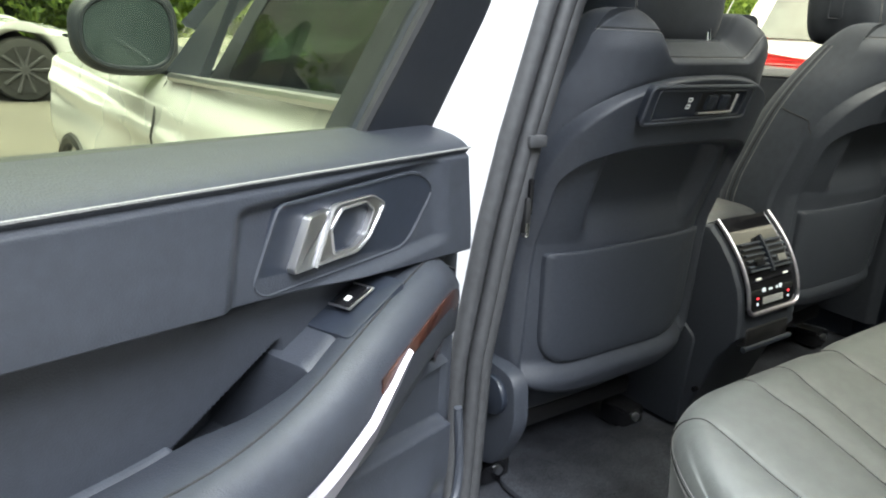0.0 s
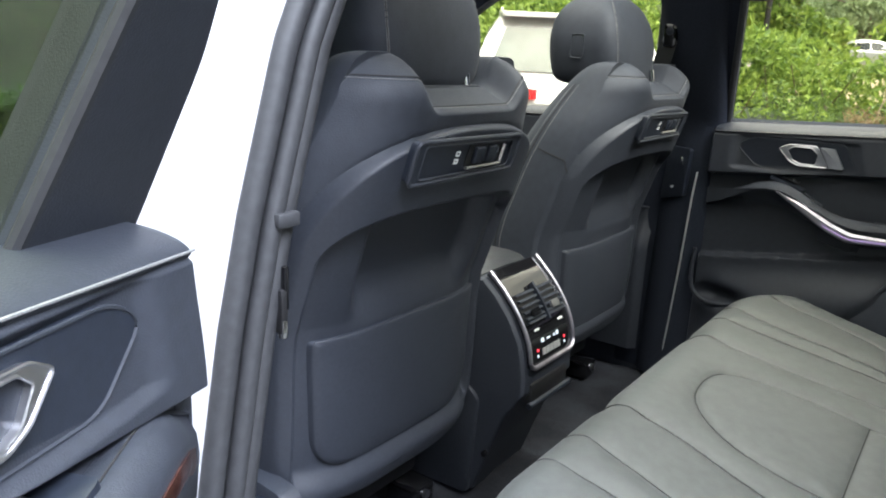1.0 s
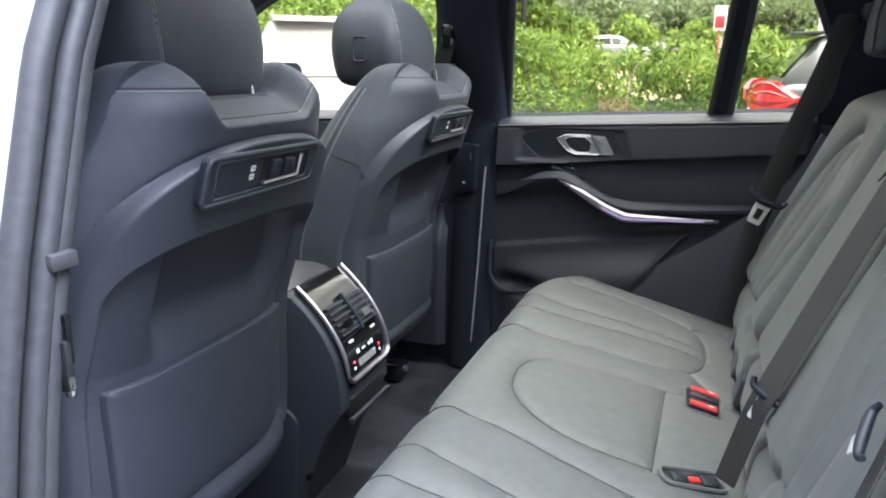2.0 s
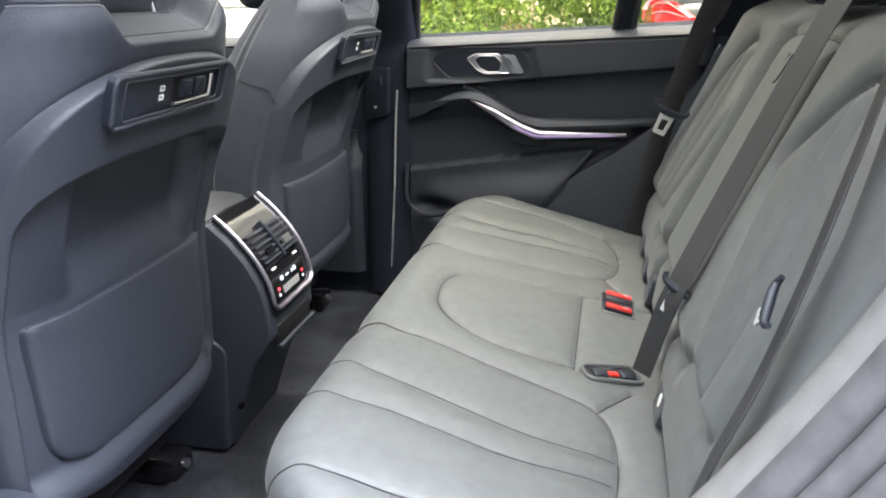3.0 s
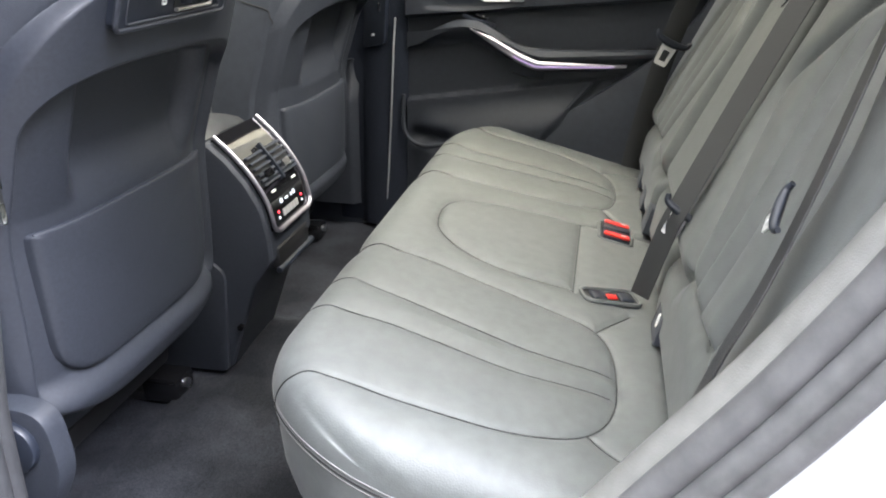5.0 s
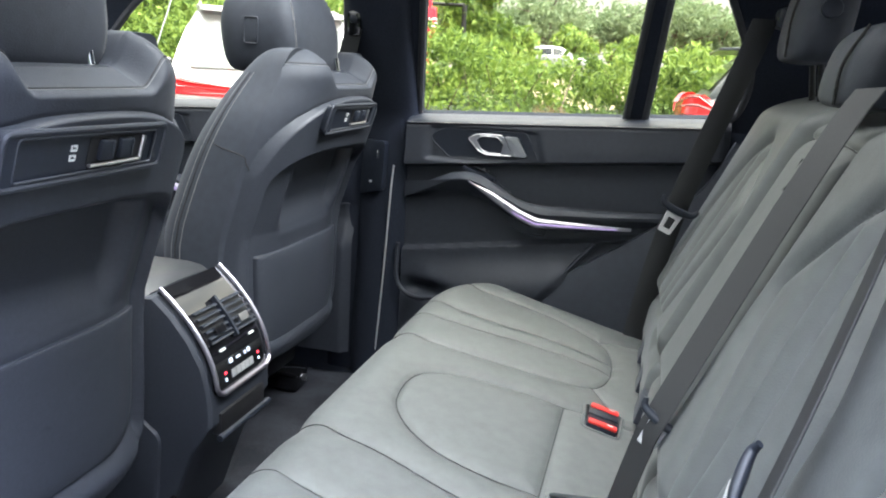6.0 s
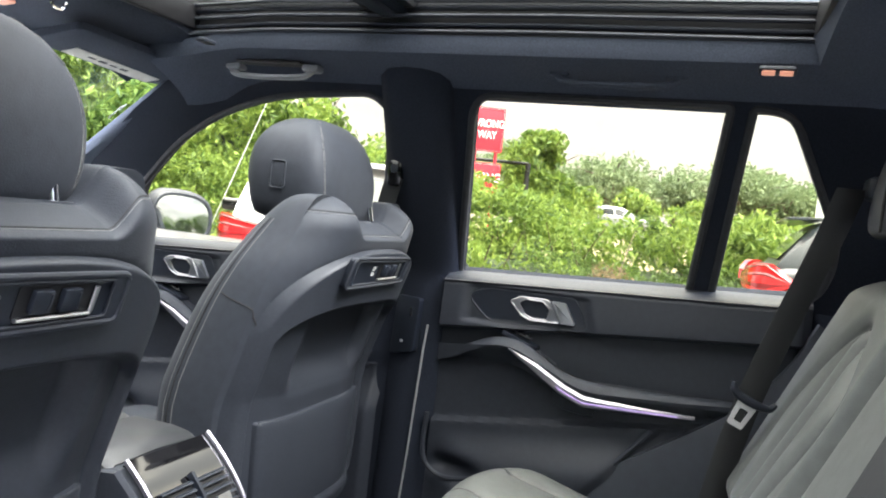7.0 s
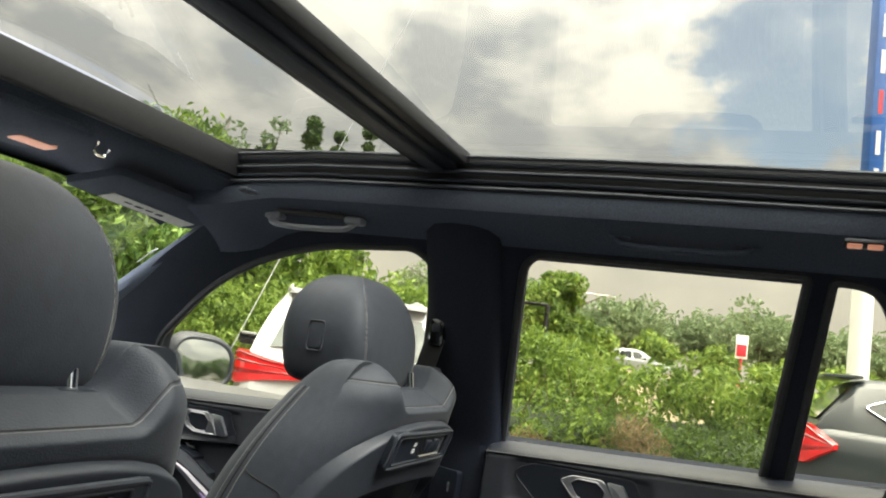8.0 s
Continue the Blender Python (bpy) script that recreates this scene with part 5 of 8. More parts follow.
def front_seat(cx, label, head_back=0.0, head_size=1.0, forward=0.0, pocket_drop=0.0):
    seat = empty("front_seat", (cx, 0.3, 0.45), label, "car seat", "front seats")
    # leather body of the backrest
    K = np.array(((0.595, 0.140, 0.10), (0.605, 0.200, 0.14), (0.65, 0.226, 0.17), (0.75, 0.238, 0.18), (0.92, 0.243, 0.18), (1.05, 0.240, 0.17), (1.13, 0.229, 0.15), (1.19, 0.206, 0.13),
                  (1.225, 0.192, 0.112), (1.247, 0.182, 0.096), (1.260, 0.172, 0.078), (1.266, 0.158, 0.055)))
    K[:, 1] *= 1.035
    rows = curve_points(K, 7)
    a = np.linspace(0, 2 * math.pi, 160, endpoint=False)
    c, s = np.cos(a), np.sin(a)
    cs, ss = np.sign(c) * np.abs(c) ** 0.60, np.abs(s) ** 0.60
    P = np.zeros((len(rows), 160, 3))
    for i, (z, w, df) in enumerate(rows):
        u = w * cs
        y0 = seat_back_y(z) + 0.085
        roll = 0.060 * np.clip((z - 1.205) / 0.061, 0, 1) ** 2.2
        inner = smooth(0.006, 0.030, shell_top(u) - z) * (np.abs(u) < 0.236)
        yr = seat_back_y(z) + wrap_y(u, w) + roll + 0.004 + 0.075 * inner
        P[i, :, 0] = cx + u
        P[i, :, 1] = np.where(s > 0, y0 + df * ss, np.minimum(y0, yr))
        P[i, :, 2] = z
    U, Z = P[..., 0] - cx, P[..., 2]
    drop = 0.044 * smooth(0.126, 0.088, np.abs(U)) * smooth(1.17, 1.262, Z)
    P[..., 2] -= drop
    P[..., 1] += 0.33 * drop
    # the crown closes inwards ring by ring, so that the notch between the shoulders keeps its form
    crown = []
    mid = P[-1].mean(axis=0)
    for f in (0.94, 0.88, 0.82, 0.77, 0.72, 0.67, 0.62, 0.57, 0.50, 0.35, 0.15):
        q = P[-1].copy()
        q[:, :2] = mid[:2] + (P[-1][:, :2] - mid[:2]) * f
        low = 0.044 * smooth(0.126, 0.088, np.abs(q[:, 0] - cx))
        q[:, 2] = 1.266 + 0.004 * (1 - f) - low
        crown.append(q)
    part("backrest", grid_bm(np.concatenate([P, np.array(crown)]), close_v=True, cap=True), LEATHER, seat, angle=60)
    # hard shell with the knee recess
    sg = np.sin(np.linspace(-1, 1, 130) * math.pi / 2 * 0.94) / math.sin(math.pi / 2 * 0.94)
    vg = 1 - (1 - np.linspace(0, 1, 190)) ** 1.7
    V, Sg = np.meshgrid(vg, sg, indexing="ij")
    Zt = shell_top(Sg * 0.248)
    zb = 0.606 + 0.050 * np.abs(Sg) ** 4
    Zg = zb + V * (Zt - zb)
    Ue = Sg * (0.248 - 0.024 * smooth(0.74, 0.60, Zg))
    slope = np.gradient(Zt[0], Sg[0] * 0.248)
    d = np.minimum((Zt - Zg) / np.sqrt(1 + slope[None] ** 2), (Zg - zb))
    d = np.minimum(d, 0.248 * (1 - np.abs(Sg)))
    Y = seat_back_y(Zg) - 0.010 + wrap_y(Ue) + 0.016 * smooth(0.68, 0.606, Zg)
    rec = shell_top(Ue, 0.224, 0.955, 0.113, 3.6)
    deep = smooth(0.222, 0.206, np.abs(Ue)) * smooth(0.640, 0.690, Zg) * smooth(rec + 0.003, rec - 0.008, Zg)
    scoop = smooth(0.150, 0.116, np.abs(Ue - 0.004) + 0.10 * np.clip(0.97 - Zg, 0, 1)) * smooth(0.885, 0.965, Zg) * smooth(rec - 0.002, rec - 0.014, Zg)
    Y = Y + deep * 0.026 + scoop * 0.032 + 0.024 * smooth(0.016, 0.0, d) ** 2
    shell = part("back_shell", grid_bm(np.stack([cx + Ue, Y, Zg], axis=2)), SHELL, seat, "hard grained plastic back shell with a knee recess", angle=70)
    # map pocket: a flat panel, thin at its rounded edge, lying in the recess
    outl = rounded([(-0.192, 0.883), (-0.182, 0.680), (0.182, 0.680), (0.192, 0.883)], [0.007, 0.062, 0.075, 0.007], 12)
    outl = [(a, b - pocket_drop) for a, b in outl]
    dense = []
    for i in range(len(outl)):
        p, q = np.array(outl[i]), np.array(outl[(i + 1) % len(outl)])
        k = max(1, int(np.linalg.norm(q - p) / 0.008))
        dense += [tuple(p + (q - p) * j / k) for j in range(k)]
    C = np.array((0.0, 0.78 - pocket_drop))
    rings = []
    for f, off in ((1.006, 0.012), (1.0, -0.001), (0.988, -0.004), (0.93, -0.0055), (0.7, -0.006), (0.4, -0.006), (0.02, -0.006)):
        r = C + (np.array(dense) - C) * f
        rings.append(np.stack([cx + r[:, 0], seat_back_y(r[:, 1]) + 0.010 + wrap_y(r[:, 0]) + off, r[:, 1]], axis=1))
    part("map_pocket", grid_bm(np.array(rings), close_v=True), SHELL, shell, "flat map pocket panel", angle=50)
    lip = [(cx + x, seat_back_y(0.882 - pocket_drop) + 0.0085 + float(wrap_y(x)), 0.8825 - pocket_drop) for x in np.linspace(-0.188, 0.188, 30)]
    part("pocket_lip", tube(lip, 0.0022, 6), SHELL, shell)
    # seams lie on the leather: over the shoulders, down the bolsters, across to the shell
    def ring_pt(i, ang, k=1.003):
        j = int(round((ang % 360) / 360 * 160)) % 160
        q = P[i, j].copy()
        m_ = P[i].mean(axis=0)
        q[:2] = m_[:2] + (q[:2] - m_[:2]) * k
        return q
    lo, hi = int(np.argmin(np.abs(rows[:, 0] - 0.62))), int(np.argmin(np.abs(rows[:, 0] - 1.222)))
    xi = int(np.argmin(np.abs(rows[:, 0] - 1.085)))
    for side, sgn in ((160, 1), (20, -1)):
        line = [ring_pt(i, side) for i in range(lo, hi + 1, 2)]
        part("bolster_seam", tube(line, 0.0011, 5), SEAM, seat)
        for da in (-5, 5):
            part("bolster_stitching", tube([ring_pt(i, side + sgn * da) for i in range(lo, hi + 1, 2)], 0.0008, 5), THREAD, seat)
        part("cross_seam", tube(curve_points([ring_pt(xi - k, side + sgn * k * 10.2, 1.001) for k in range(0, 6)], 4), 0.0011, 5), SEAM, seat)
    ti = int(np.argmin(np.abs(rows[:, 0] - 1.240)))
    for di, mt_, r_ in ((0, SEAM, 0.0009), (-1, THREAD, 0.0006)):
        part("shoulder_seam", tube([ring_pt(ti + di, ang, 1.003) for ang in np.arange(190, 351, 2.25)], r_, 5), mt_, seat)
    # comfort control panel on the shell: a raised rim, a sunk field, two rockers in a silver corner
    m = frame_of((cx - 0.024, seat_back_y(1.137) - 0.010, 1.137), (1, 0, 0), (0, -0.32, 1.0))
    out_l = rounded([(-0.122, -0.029), (0.120, -0.026), (0.120, 0.026), (-0.122, 0.029)], 0.010)
    in_l = rounded([(-0.105, -0.023), (0.103, -0.020), (0.103, 0.020), (-0.105, 0.023)], 0.006)
    pl = part("control_panel", plate(out_l, 0.012, m @ Matrix.Translation((0, 0, 0.008)), holes=[in_l]), PLASTIC, seat, "black seat control panel")
    part("panel_rim", tube([m @ Vector((p, q, 0.0068)) for p, q in out_l], 0.0034, 8, closed=True), SHELL, pl)
    part("panel_rim", tube([m @ Vector((p, q, 0.0075)) for p, q in in_l], 0.0016, 6, closed=True), SHELL, pl)
    part("recess", plate(in_l, 0.004, m @ Matrix.Translation((0, 0, 0.004))), PLASTIC, pl)
    part("rocker_well", plate(rounded([(-0.004, -0.0155), (0.082, -0.0145), (0.082, 0.016), (-0.004, 0.017)], 0.003), 0.002, m @ Matrix.Translation((0, 0, 0.0050))), DARK, pl)
    part("rocker_frame", tube([m @ Vector(q) for q in ((-0.002, -0.0155, 0.0075), (0.080, -0.0145, 0.0075), (0.0815, -0.012, 0.0075), (0.0815, 0.014, 0.0075))], 0.0030, 8, flat=0.8), SATIN, pl, "satin silver corner")
    for x in (0.020, 0.052):
        part("rocker", boxed((x, 0.002, 0.0075), (0.022, 0.024, 0.008), m, 0.003), PLASTIC, pl)
        part("rocker_edge", boxed((x + 0.007, 0.002, 0.0118), (0.0025, 0.018, 0.002), m, 0.0006), SHELL, pl)
    bm = bmesh.new()
    for dy in (-0.0075, 0.0035):
        box(bm, (-0.026, dy, 0.0045), (0.0085, 0.0022, 0.001), m)
        box(bm, (-0.0295, dy + 0.0035, 0.0045), (0.0018, 0.0055, 0.001), m)
        box(bm, (-0.0245, dy + 0.005, 0.0045), (0.0050, 0.0022, 0.001), m)
        box(bm, (-0.0220, dy + 0.0030, 0.0045), (0.0016, 0.0040, 0.001), m)
    part("seat_symbol", bm, WHITE_MARK, pl)
    # cushion, side cover, rails
    zs = np.linspace(0, 2 * math.pi, 28, endpoint=False)
    P = []
    for y, w, zc, h in ((0.13, 0.19, 0.60, 0.05), (0.17, 0.235, 0.60, 0.085), (0.30, 0.25, 0.605, 0.10), (0.50, 0.255, 0.62, 0.10), (0.62, 0.25, 0.635, 0.085), (0.66, 0.22, 0.64, 0.05)):
        P.append(np.stack([cx + w * np.sign(np.cos(zs)) * np.abs(np.cos(zs)) ** 0.6, np.full(28, y), zc + h * np.sign(np.sin(zs)) * np.abs(np.sin(zs)) ** 0.6], axis=1))
    part("cushion", grid_bm(np.array(P), close_v=True, cap=True), LEATHER, seat, angle=60)
    for s in (-1, 1):
        outer = s < 0 and cx < 0
        out = rounded([(0.07, 0.50), (0.62, 0.47), (0.64, 0.58), (0.30, 0.62), (0.14, 0.70), (0.03, 0.69), (0.02, 0.60)], 0.03)
        m2 = frame_of((cx + s * 0.262, 0, 0), (0, 1, 0), (0, 0, 1)) if s > 0 else frame_of((cx + s * 0.262, 0, 0), (0, -1, 0), (0, 0, 1))
        pts = out if s > 0 else [(-a, b) for a, b in reversed(out)]
        if outer:
            part("side_cover", plate(pts, 0.03, m2, bevel=0.008), SHELL, seat, "hard plastic recliner cover")
        if outer:
            part("recliner_knob", cyl((cx + s * 0.262, 0.075, 0.645), (cx + s * 0.275, 0.075, 0.645), 0.035, 24, bevel=0.004), PLASTIC, seat)
        part("lower_bracket", boxed((cx + s * 0.19, 0.42, 0.45), (0.035, 0.36, 0.10), None, 0.006), DARK, seat)
        rail = part("seat_rail", boxed((cx + s * 0.19, 0.40, 0.412), (0.05, 0.50, 0.020), None, 0.004), DARK, seat, "black steel seat rail")
        part("rail_cap", boxed((cx + s * 0.19, 0.170, 0.430), (0.066, 0.07, 0.046), None, 0.008), GLOSS, rail)
        part("rail_bolt", cyl((cx + s * 0.19, 0.128, 0.437), (cx + s * 0.19, 0.136, 0.437), 0.009, 12), SATIN, rail)
    bm = boxed((cx, 0.20, 0.51), (0.36, 0.10, 0.04), None, 0.01)
    part("under_frame", bm, DARK, seat)
    # head restraint on two posts: a rounded block with flat cheeks
    A = np.array(((1.212, 0.060, 0.050, 0.040, 0.092), (1.217, 0.104, 0.074, 0.060, 0.092), (1.232, 0.124, 0.086, 0.072, 0.093), (1.268, 0.134, 0.090, 0.078, 0.096), (1.312, 0.136, 0.088, 0.079, 0.101),
                  (1.352, 0.126, 0.078, 0.072, 0.106), (1.382, 0.106, 0.060, 0.058, 0.109), (1.400, 0.078, 0.042, 0.042, 0.110), (1.409, 0.050, 0.025, 0.025, 0.110), (1.411, 0.02, 0.01, 0.01, 0.110)))
    cols = [curve_points([(t, v, 0) for t, v in zip(np.linspace(0, 1, len(A)), A[:, k])], 5)[:, 1] for k in range(5)]
    cols[1], cols[2], cols[3], cols[4] = cols[1] * head_size * 0.93, cols[2] * head_size * 1.10, cols[3] * head_size * 1.06, cols[4] - head_back
    rings = [super_ring(cx, yc, w, df, db, z, 96, 0.44) for z, w, df, db, yc in zip(*cols)]
    hr = part("headrest", grid_bm(np.array(rings), close_v=True, cap=True), LEATHER, seat, "black leather head restraint", angle=60)
    def hr_pt(ang, z, off=0.0):
        k = np.argmin(np.abs(np.array(cols[0]) - z))
        w, db, yc = cols[1][k] + off, cols[3][k] + off, cols[4][k]
        c, s_ = math.cos(ang), math.sin(ang)
        return (cx + w * np.sign(c) * abs(c) ** 0.44, yc + db * np.sign(s_) * abs(s_) ** 0.44, z)
    for ang in (math.pi * 1.285, math.pi * 1.715):
        part("headrest_seam", tube([hr_pt(ang, z, 0.0) for z in np.linspace(1.225, 1.405, 40)], 0.0008, 5), SEAM, hr)
        for da in (-0.006, 0.006):
            part("headrest_stitching", tube([hr_pt(ang + math.pi * da, z, 0.0) for z in np.linspace(1.225, 1.405, 40)], 0.0006, 5), THREAD, hr)
    mb = frame_of((cx - 0.1355 * 0.93 * head_size, 0.108 - head_back, 1.296), (0, -1, 0), (0.02, 0, 1))
    part("button_surround", tube([mb @ Vector((a, b, 0.001)) for a, b in rounded([(-0.015, -0.025), (0.015, -0.025), (0.015, 0.025), (-0.015, 0.025)], 0.007)], 0.0016, 6, closed=True), SHELL, hr)
    part("release_button", plate(rounded([(-0.0115, -0.021), (0.0115, -0.021), (0.0115, 0.021), (-0.0115, 0.021)], 0.006), 0.006, mb @ Matrix.Translation((0, 0, 0.0012)), bevel=0.0015), LEATHER, hr)
    for s in (-1, 1):
        part("headrest_post", cyl((cx + s * 0.070, 0.000, 1.19), (cx + s * 0.070, 0.012, 1.252), 0.006, 14), CHROME, hr, "chrome post")
    part("post_guide", boxed((cx + 0.070, 0.006, 1.220), (0.040, 0.026, 0.010), None, 0.004), PLASTIC, seat)
    seat.location.y += forward
    return seat


front_seat(-0.412, "black leather front seat with grained back shell, beside the open door", 0.010, 1.03, -0.008)
front_seat(0.388, "black leather front seat with grained back shell, beyond the console", 0.0, 1.0, 0.018, 0.026)


# ---- centre console with rear climate panel ----
console = empty("centre_console", (0, 0.3, 0.40), "black centre console with rear air vents and climate panel", "console")
prof = [(0.62, 0.42), (0.62, 0.80), (0.50, 0.835), (0.13, 0.858), (0.080, 0.864), (0.050, 0.838), (0.018, 0.800), (-0.006, 0.756), (-0.016, 0.712), (-0.019, 0.690),
        (-0.020, 0.655), (-0.006, 0.632), (0.015, 0.60), (0.045, 0.52), (0.080, 0.42)]
bm = bmesh.new()
ring_l, ring_r = [], []
P = []
for x, k in ((-0.116, 0.010), (-0.114, 0.004), (-0.108, 0.0), (0.108, 0.0), (0.114, 0.004), (0.116, 0.010)):
    P.append([(x, y + (k if y < 0.3 else 0), z - (k if z > 0.6 else 0)) for y, z in prof])
part("body", grid_bm(P, close_v=True, cap=True), SHELL, console, angle=30)
arm = []
for x, k in ((-0.112, 0.020), (-0.108, 0.008), (-0.095, 0.0), (0.0, -0.003), (0.095, 0.0), (0.108, 0.008), (0.112, 0.020)):
    arm.append([(x, y, z - (k if z > 0.85 else 0)) for y, z in ((0.60, 0.835), (0.60, 0.858), (0.40, 0.872), (0.235, 0.876), (0.225, 0.870), (0.215, 0.876), (0.135, 0.876), (0.108, 0.872), (0.098, 0.864), (0.102, 0.848))])
part("armrest", grid_bm(arm, close_v=True, cap=True), LEATHER_ARM, console, "stitched leather armrest lid", angle=40)
part("armrest_seam", tube(curve_points([(-0.1, 0.225, 0.8695), (0, 0.225, 0.8732), (0.1, 0.225, 0.8695)], 5), 0.0022, 6), SEAM, console)


def panel_pt(u, s, off=0.0):
    """A point of the curved climate panel: u across, s from its top edge down, off outwards."""
    line = curve_points([(0.082, 0.869, 0), (0.049, 0.839, 0), (0.016, 0.800, 0), (-0.008, 0.755, 0), (-0.019, 0.703, 0)], 10)
    k = min(len(line) - 2, int(s * (len(line) - 1)))
    f = s * (len(line) - 1) - k
    p = line[k] * (1 - f) + line[k + 1] * f
    t = line[k + 1] - line[k]
    t /= np.linalg.norm(t)
    n = np.array((t[1], -t[0], 0))
    if n[0] > 0:
        n = -n
    q = p + n * (off + 0.006)
    return (u, q[0], q[1])


def panel_patch(u0, u1, s0, s1, off, nu=2, ns=8, thick=0.004):
    G = [[panel_pt(u, s, off) for u in np.linspace(u0, u1, nu)] + [panel_pt(u, s, off - thick) for u in np.linspace(u1, u0, nu)] for s in np.linspace(s0, s1, ns)]
    return grid_bm(G, close_v=True, cap=True)


glass = part("climate_panel", panel_patch(-0.094, 0.094, 0.0, 0.985, 0.0, 2, 24, 0.012), GLOSS, console, "glossy black climate panel")
rim = [panel_pt(-0.100, s, 0.003) for s in np.linspace(-0.0, 0.93, 18)] + [panel_pt(-0.094, 0.975, 0.003), panel_pt(-0.08, 1.0, 0.003), panel_pt(0.08, 1.0, 0.003), panel_pt(0.094, 0.975, 0.003)] \
    + [panel_pt(0.100, s, 0.003) for s in np.linspace(0.93, -0.0, 18)]
part("chrome_surround", tube(rim, 0.0045, 8), STRIP, console, "satin silver surround")
for a, b in ((-0.084, -0.004), (0.004, 0.084)):
    vent = part("air_vent", panel_patch(a, b, 0.325, 0.615, 0.0015, 2, 6), DARK, console, "slatted air vent")
    for s in (0.345, 0.40, 0.455, 0.51, 0.565, 0.60):
        part("vent_slat", tube([panel_pt(u, s, 0.006) for u in np.linspace(a + 0.002, b - 0.002, 5)], 0.0042, 6, flat=0.5), PLASTIC, vent)
    mid = (a + b) / 2
    part("vent_tab", panel_patch(mid - 0.016, mid + 0.016, 0.50, 0.565, 0.012, 2, 4, 0.006), SATIN if a > 0 else GLOSS, vent)
part("vent_divider", panel_patch(-0.0035, 0.0035, 0.28, 0.64, 0.012, 2, 8, 0.010), PLASTIC, console)
for u0, u1 in ((-0.060, -0.040), (0.048, 0.068)):
    btn = part("climate_button", panel_patch(u0, u1, 0.675, 0.695, 0.0012, 2, 3, 0.001), WHITE_MARK, glass)
for u0, u1, s0, s1, mt in ((-0.064, -0.057, 0.850, 0.872, REDGLOW), (0.060, 0.066, 0.850, 0.872, REDGLOW), (-0.042, -0.030, 0.775, 0.81, WHITEGLOW), (-0.016, -0.002, 0.79, 0.805, WHITEGLOW),
                           (0.014, 0.020, 0.785, 0.81, WHITEGLOW), (0.026, 0.036, 0.775, 0.81, WHITEGLOW), (-0.064, -0.058, 0.90, 0.925, WHITEGLOW), (0.060, 0.066, 0.90, 0.92, WHITEGLOW)):
    part("display_symbol", panel_patch(u0, u1, s0, s1, 0.0012, 2, 3, 0.001), mt, glass)
for k in range(5):
    part("climate_key", panel_patch(-0.040 + k * 0.0165, -0.0255 + k * 0.0165, 0.865, 0.925, 0.0014, 2, 3, 0.0015), STEEL, glass)
part("storage_slot", boxed((0, 0.0, 0.650), (0.17, 0.05, 0.042), None, 0.006), DARK, console)
part("slot_lip", tube([(-0.095, -0.026, 0.630), (0.095, -0.026, 0.630)], 0.006, 8), PLASTIC, console)
for s in (-1, 1):
    pl = rounded([(0.085, 0.412), (0.62, 0.405), (0.62, 0.66), (0.12, 0.66), (0.072, 0.625)], 0.016)
    m2 = frame_of((s * 0.125, 0, 0), (0, s, 0), (0, 0, 1))
    pts = pl if s > 0 else [(-a, b) for a, b in reversed(pl)]
    part("side_panel", plate(pts, 0.015, m2, bevel=0.004), SHELL, console)
part("screw", cyl((-0.118, 0.05, 0.515), (-0.128, 0.05, 0.515), 0.006, 10), GLOSS, console)
for child in console.children_recursive:
    child.data.transform(Matrix.Translation((-0.030, 0, 0)) @ Matrix.Diagonal((0.86, 1, 1, 1)))


# ---- rear bench: cushion ----
bench = empty("rear_bench", (0, -0.5, 0.42), "black quilted leather rear bench seat with three places", "car seat")
CX = -0.015
HALF = 0.676


def mirrored(line):
    return [(2 * CX - x, y) for x, y in line]


def near_side(pts):
    """A seam of the place by the open door, given from the middle of the bench."""
    return spline2([(CX + x, y) for x, y in pts])


U_OUT = near_side([(-0.592, -0.262), (-0.580, -0.313), (-0.581, -0.379), (-0.579, -0.456), (-0.568, -0.518), (-0.546, -0.575), (-0.508, -0.609), (-0.452, -0.627), (-0.371, -0.629), (-0.300, -0.616), (-0.265, -0.587), (-0.248, -0.528), (-0.230, -0.441), (-0.210, -0.348), (-0.204, -0.262)])
G1 = near_side([(-0.338, -0.262), (-0.350, -0.34), (-0.362, -0.40), (-0.376, -0.470), (-0.382, -0.535), (-0.379, -0.624)])
G2 = near_side([(-0.428, -0.258), (-0.424, -0.320), (-0.430, -0.390), (-0.440, -0.464), (-0.441, -0.536), (-0.430, -0.622)])
MID = near_side([(-0.158, -0.560), (-0.164, -0.484), (-0.152, -0.411), (-0.122, -0.358), (-0.082, -0.325), (-0.040, -0.312), (0.025, -0.310), (0.075, -0.328), (0.114, -0.39), (0.134, -0.47), (0.140, -0.56)])
FLAP = [(CX - 0.165, -0.560), (CX + 0.142, -0.560)]
FLAP_SIDE = near_side([(0.140, -0.56), (0.150, -0.61), (0.153, -0.70)])
CORNER = near_side([(-0.530, -0.594), (-0.556, -0.628), (-0.580, -0.70)])
JOIN = near_side([(-0.272, -0.600), (-0.240, -0.618), (-0.190, -0.650)])
SHARP = [U_OUT, mirrored(U_OUT), MID, FLAP, FLAP_SIDE, CORNER, mirrored(CORNER), JOIN, mirrored(JOIN)]
SOFT = [G1, mirrored(G1), G2, mirrored(G2)]
LINES = SHARP + SOFT


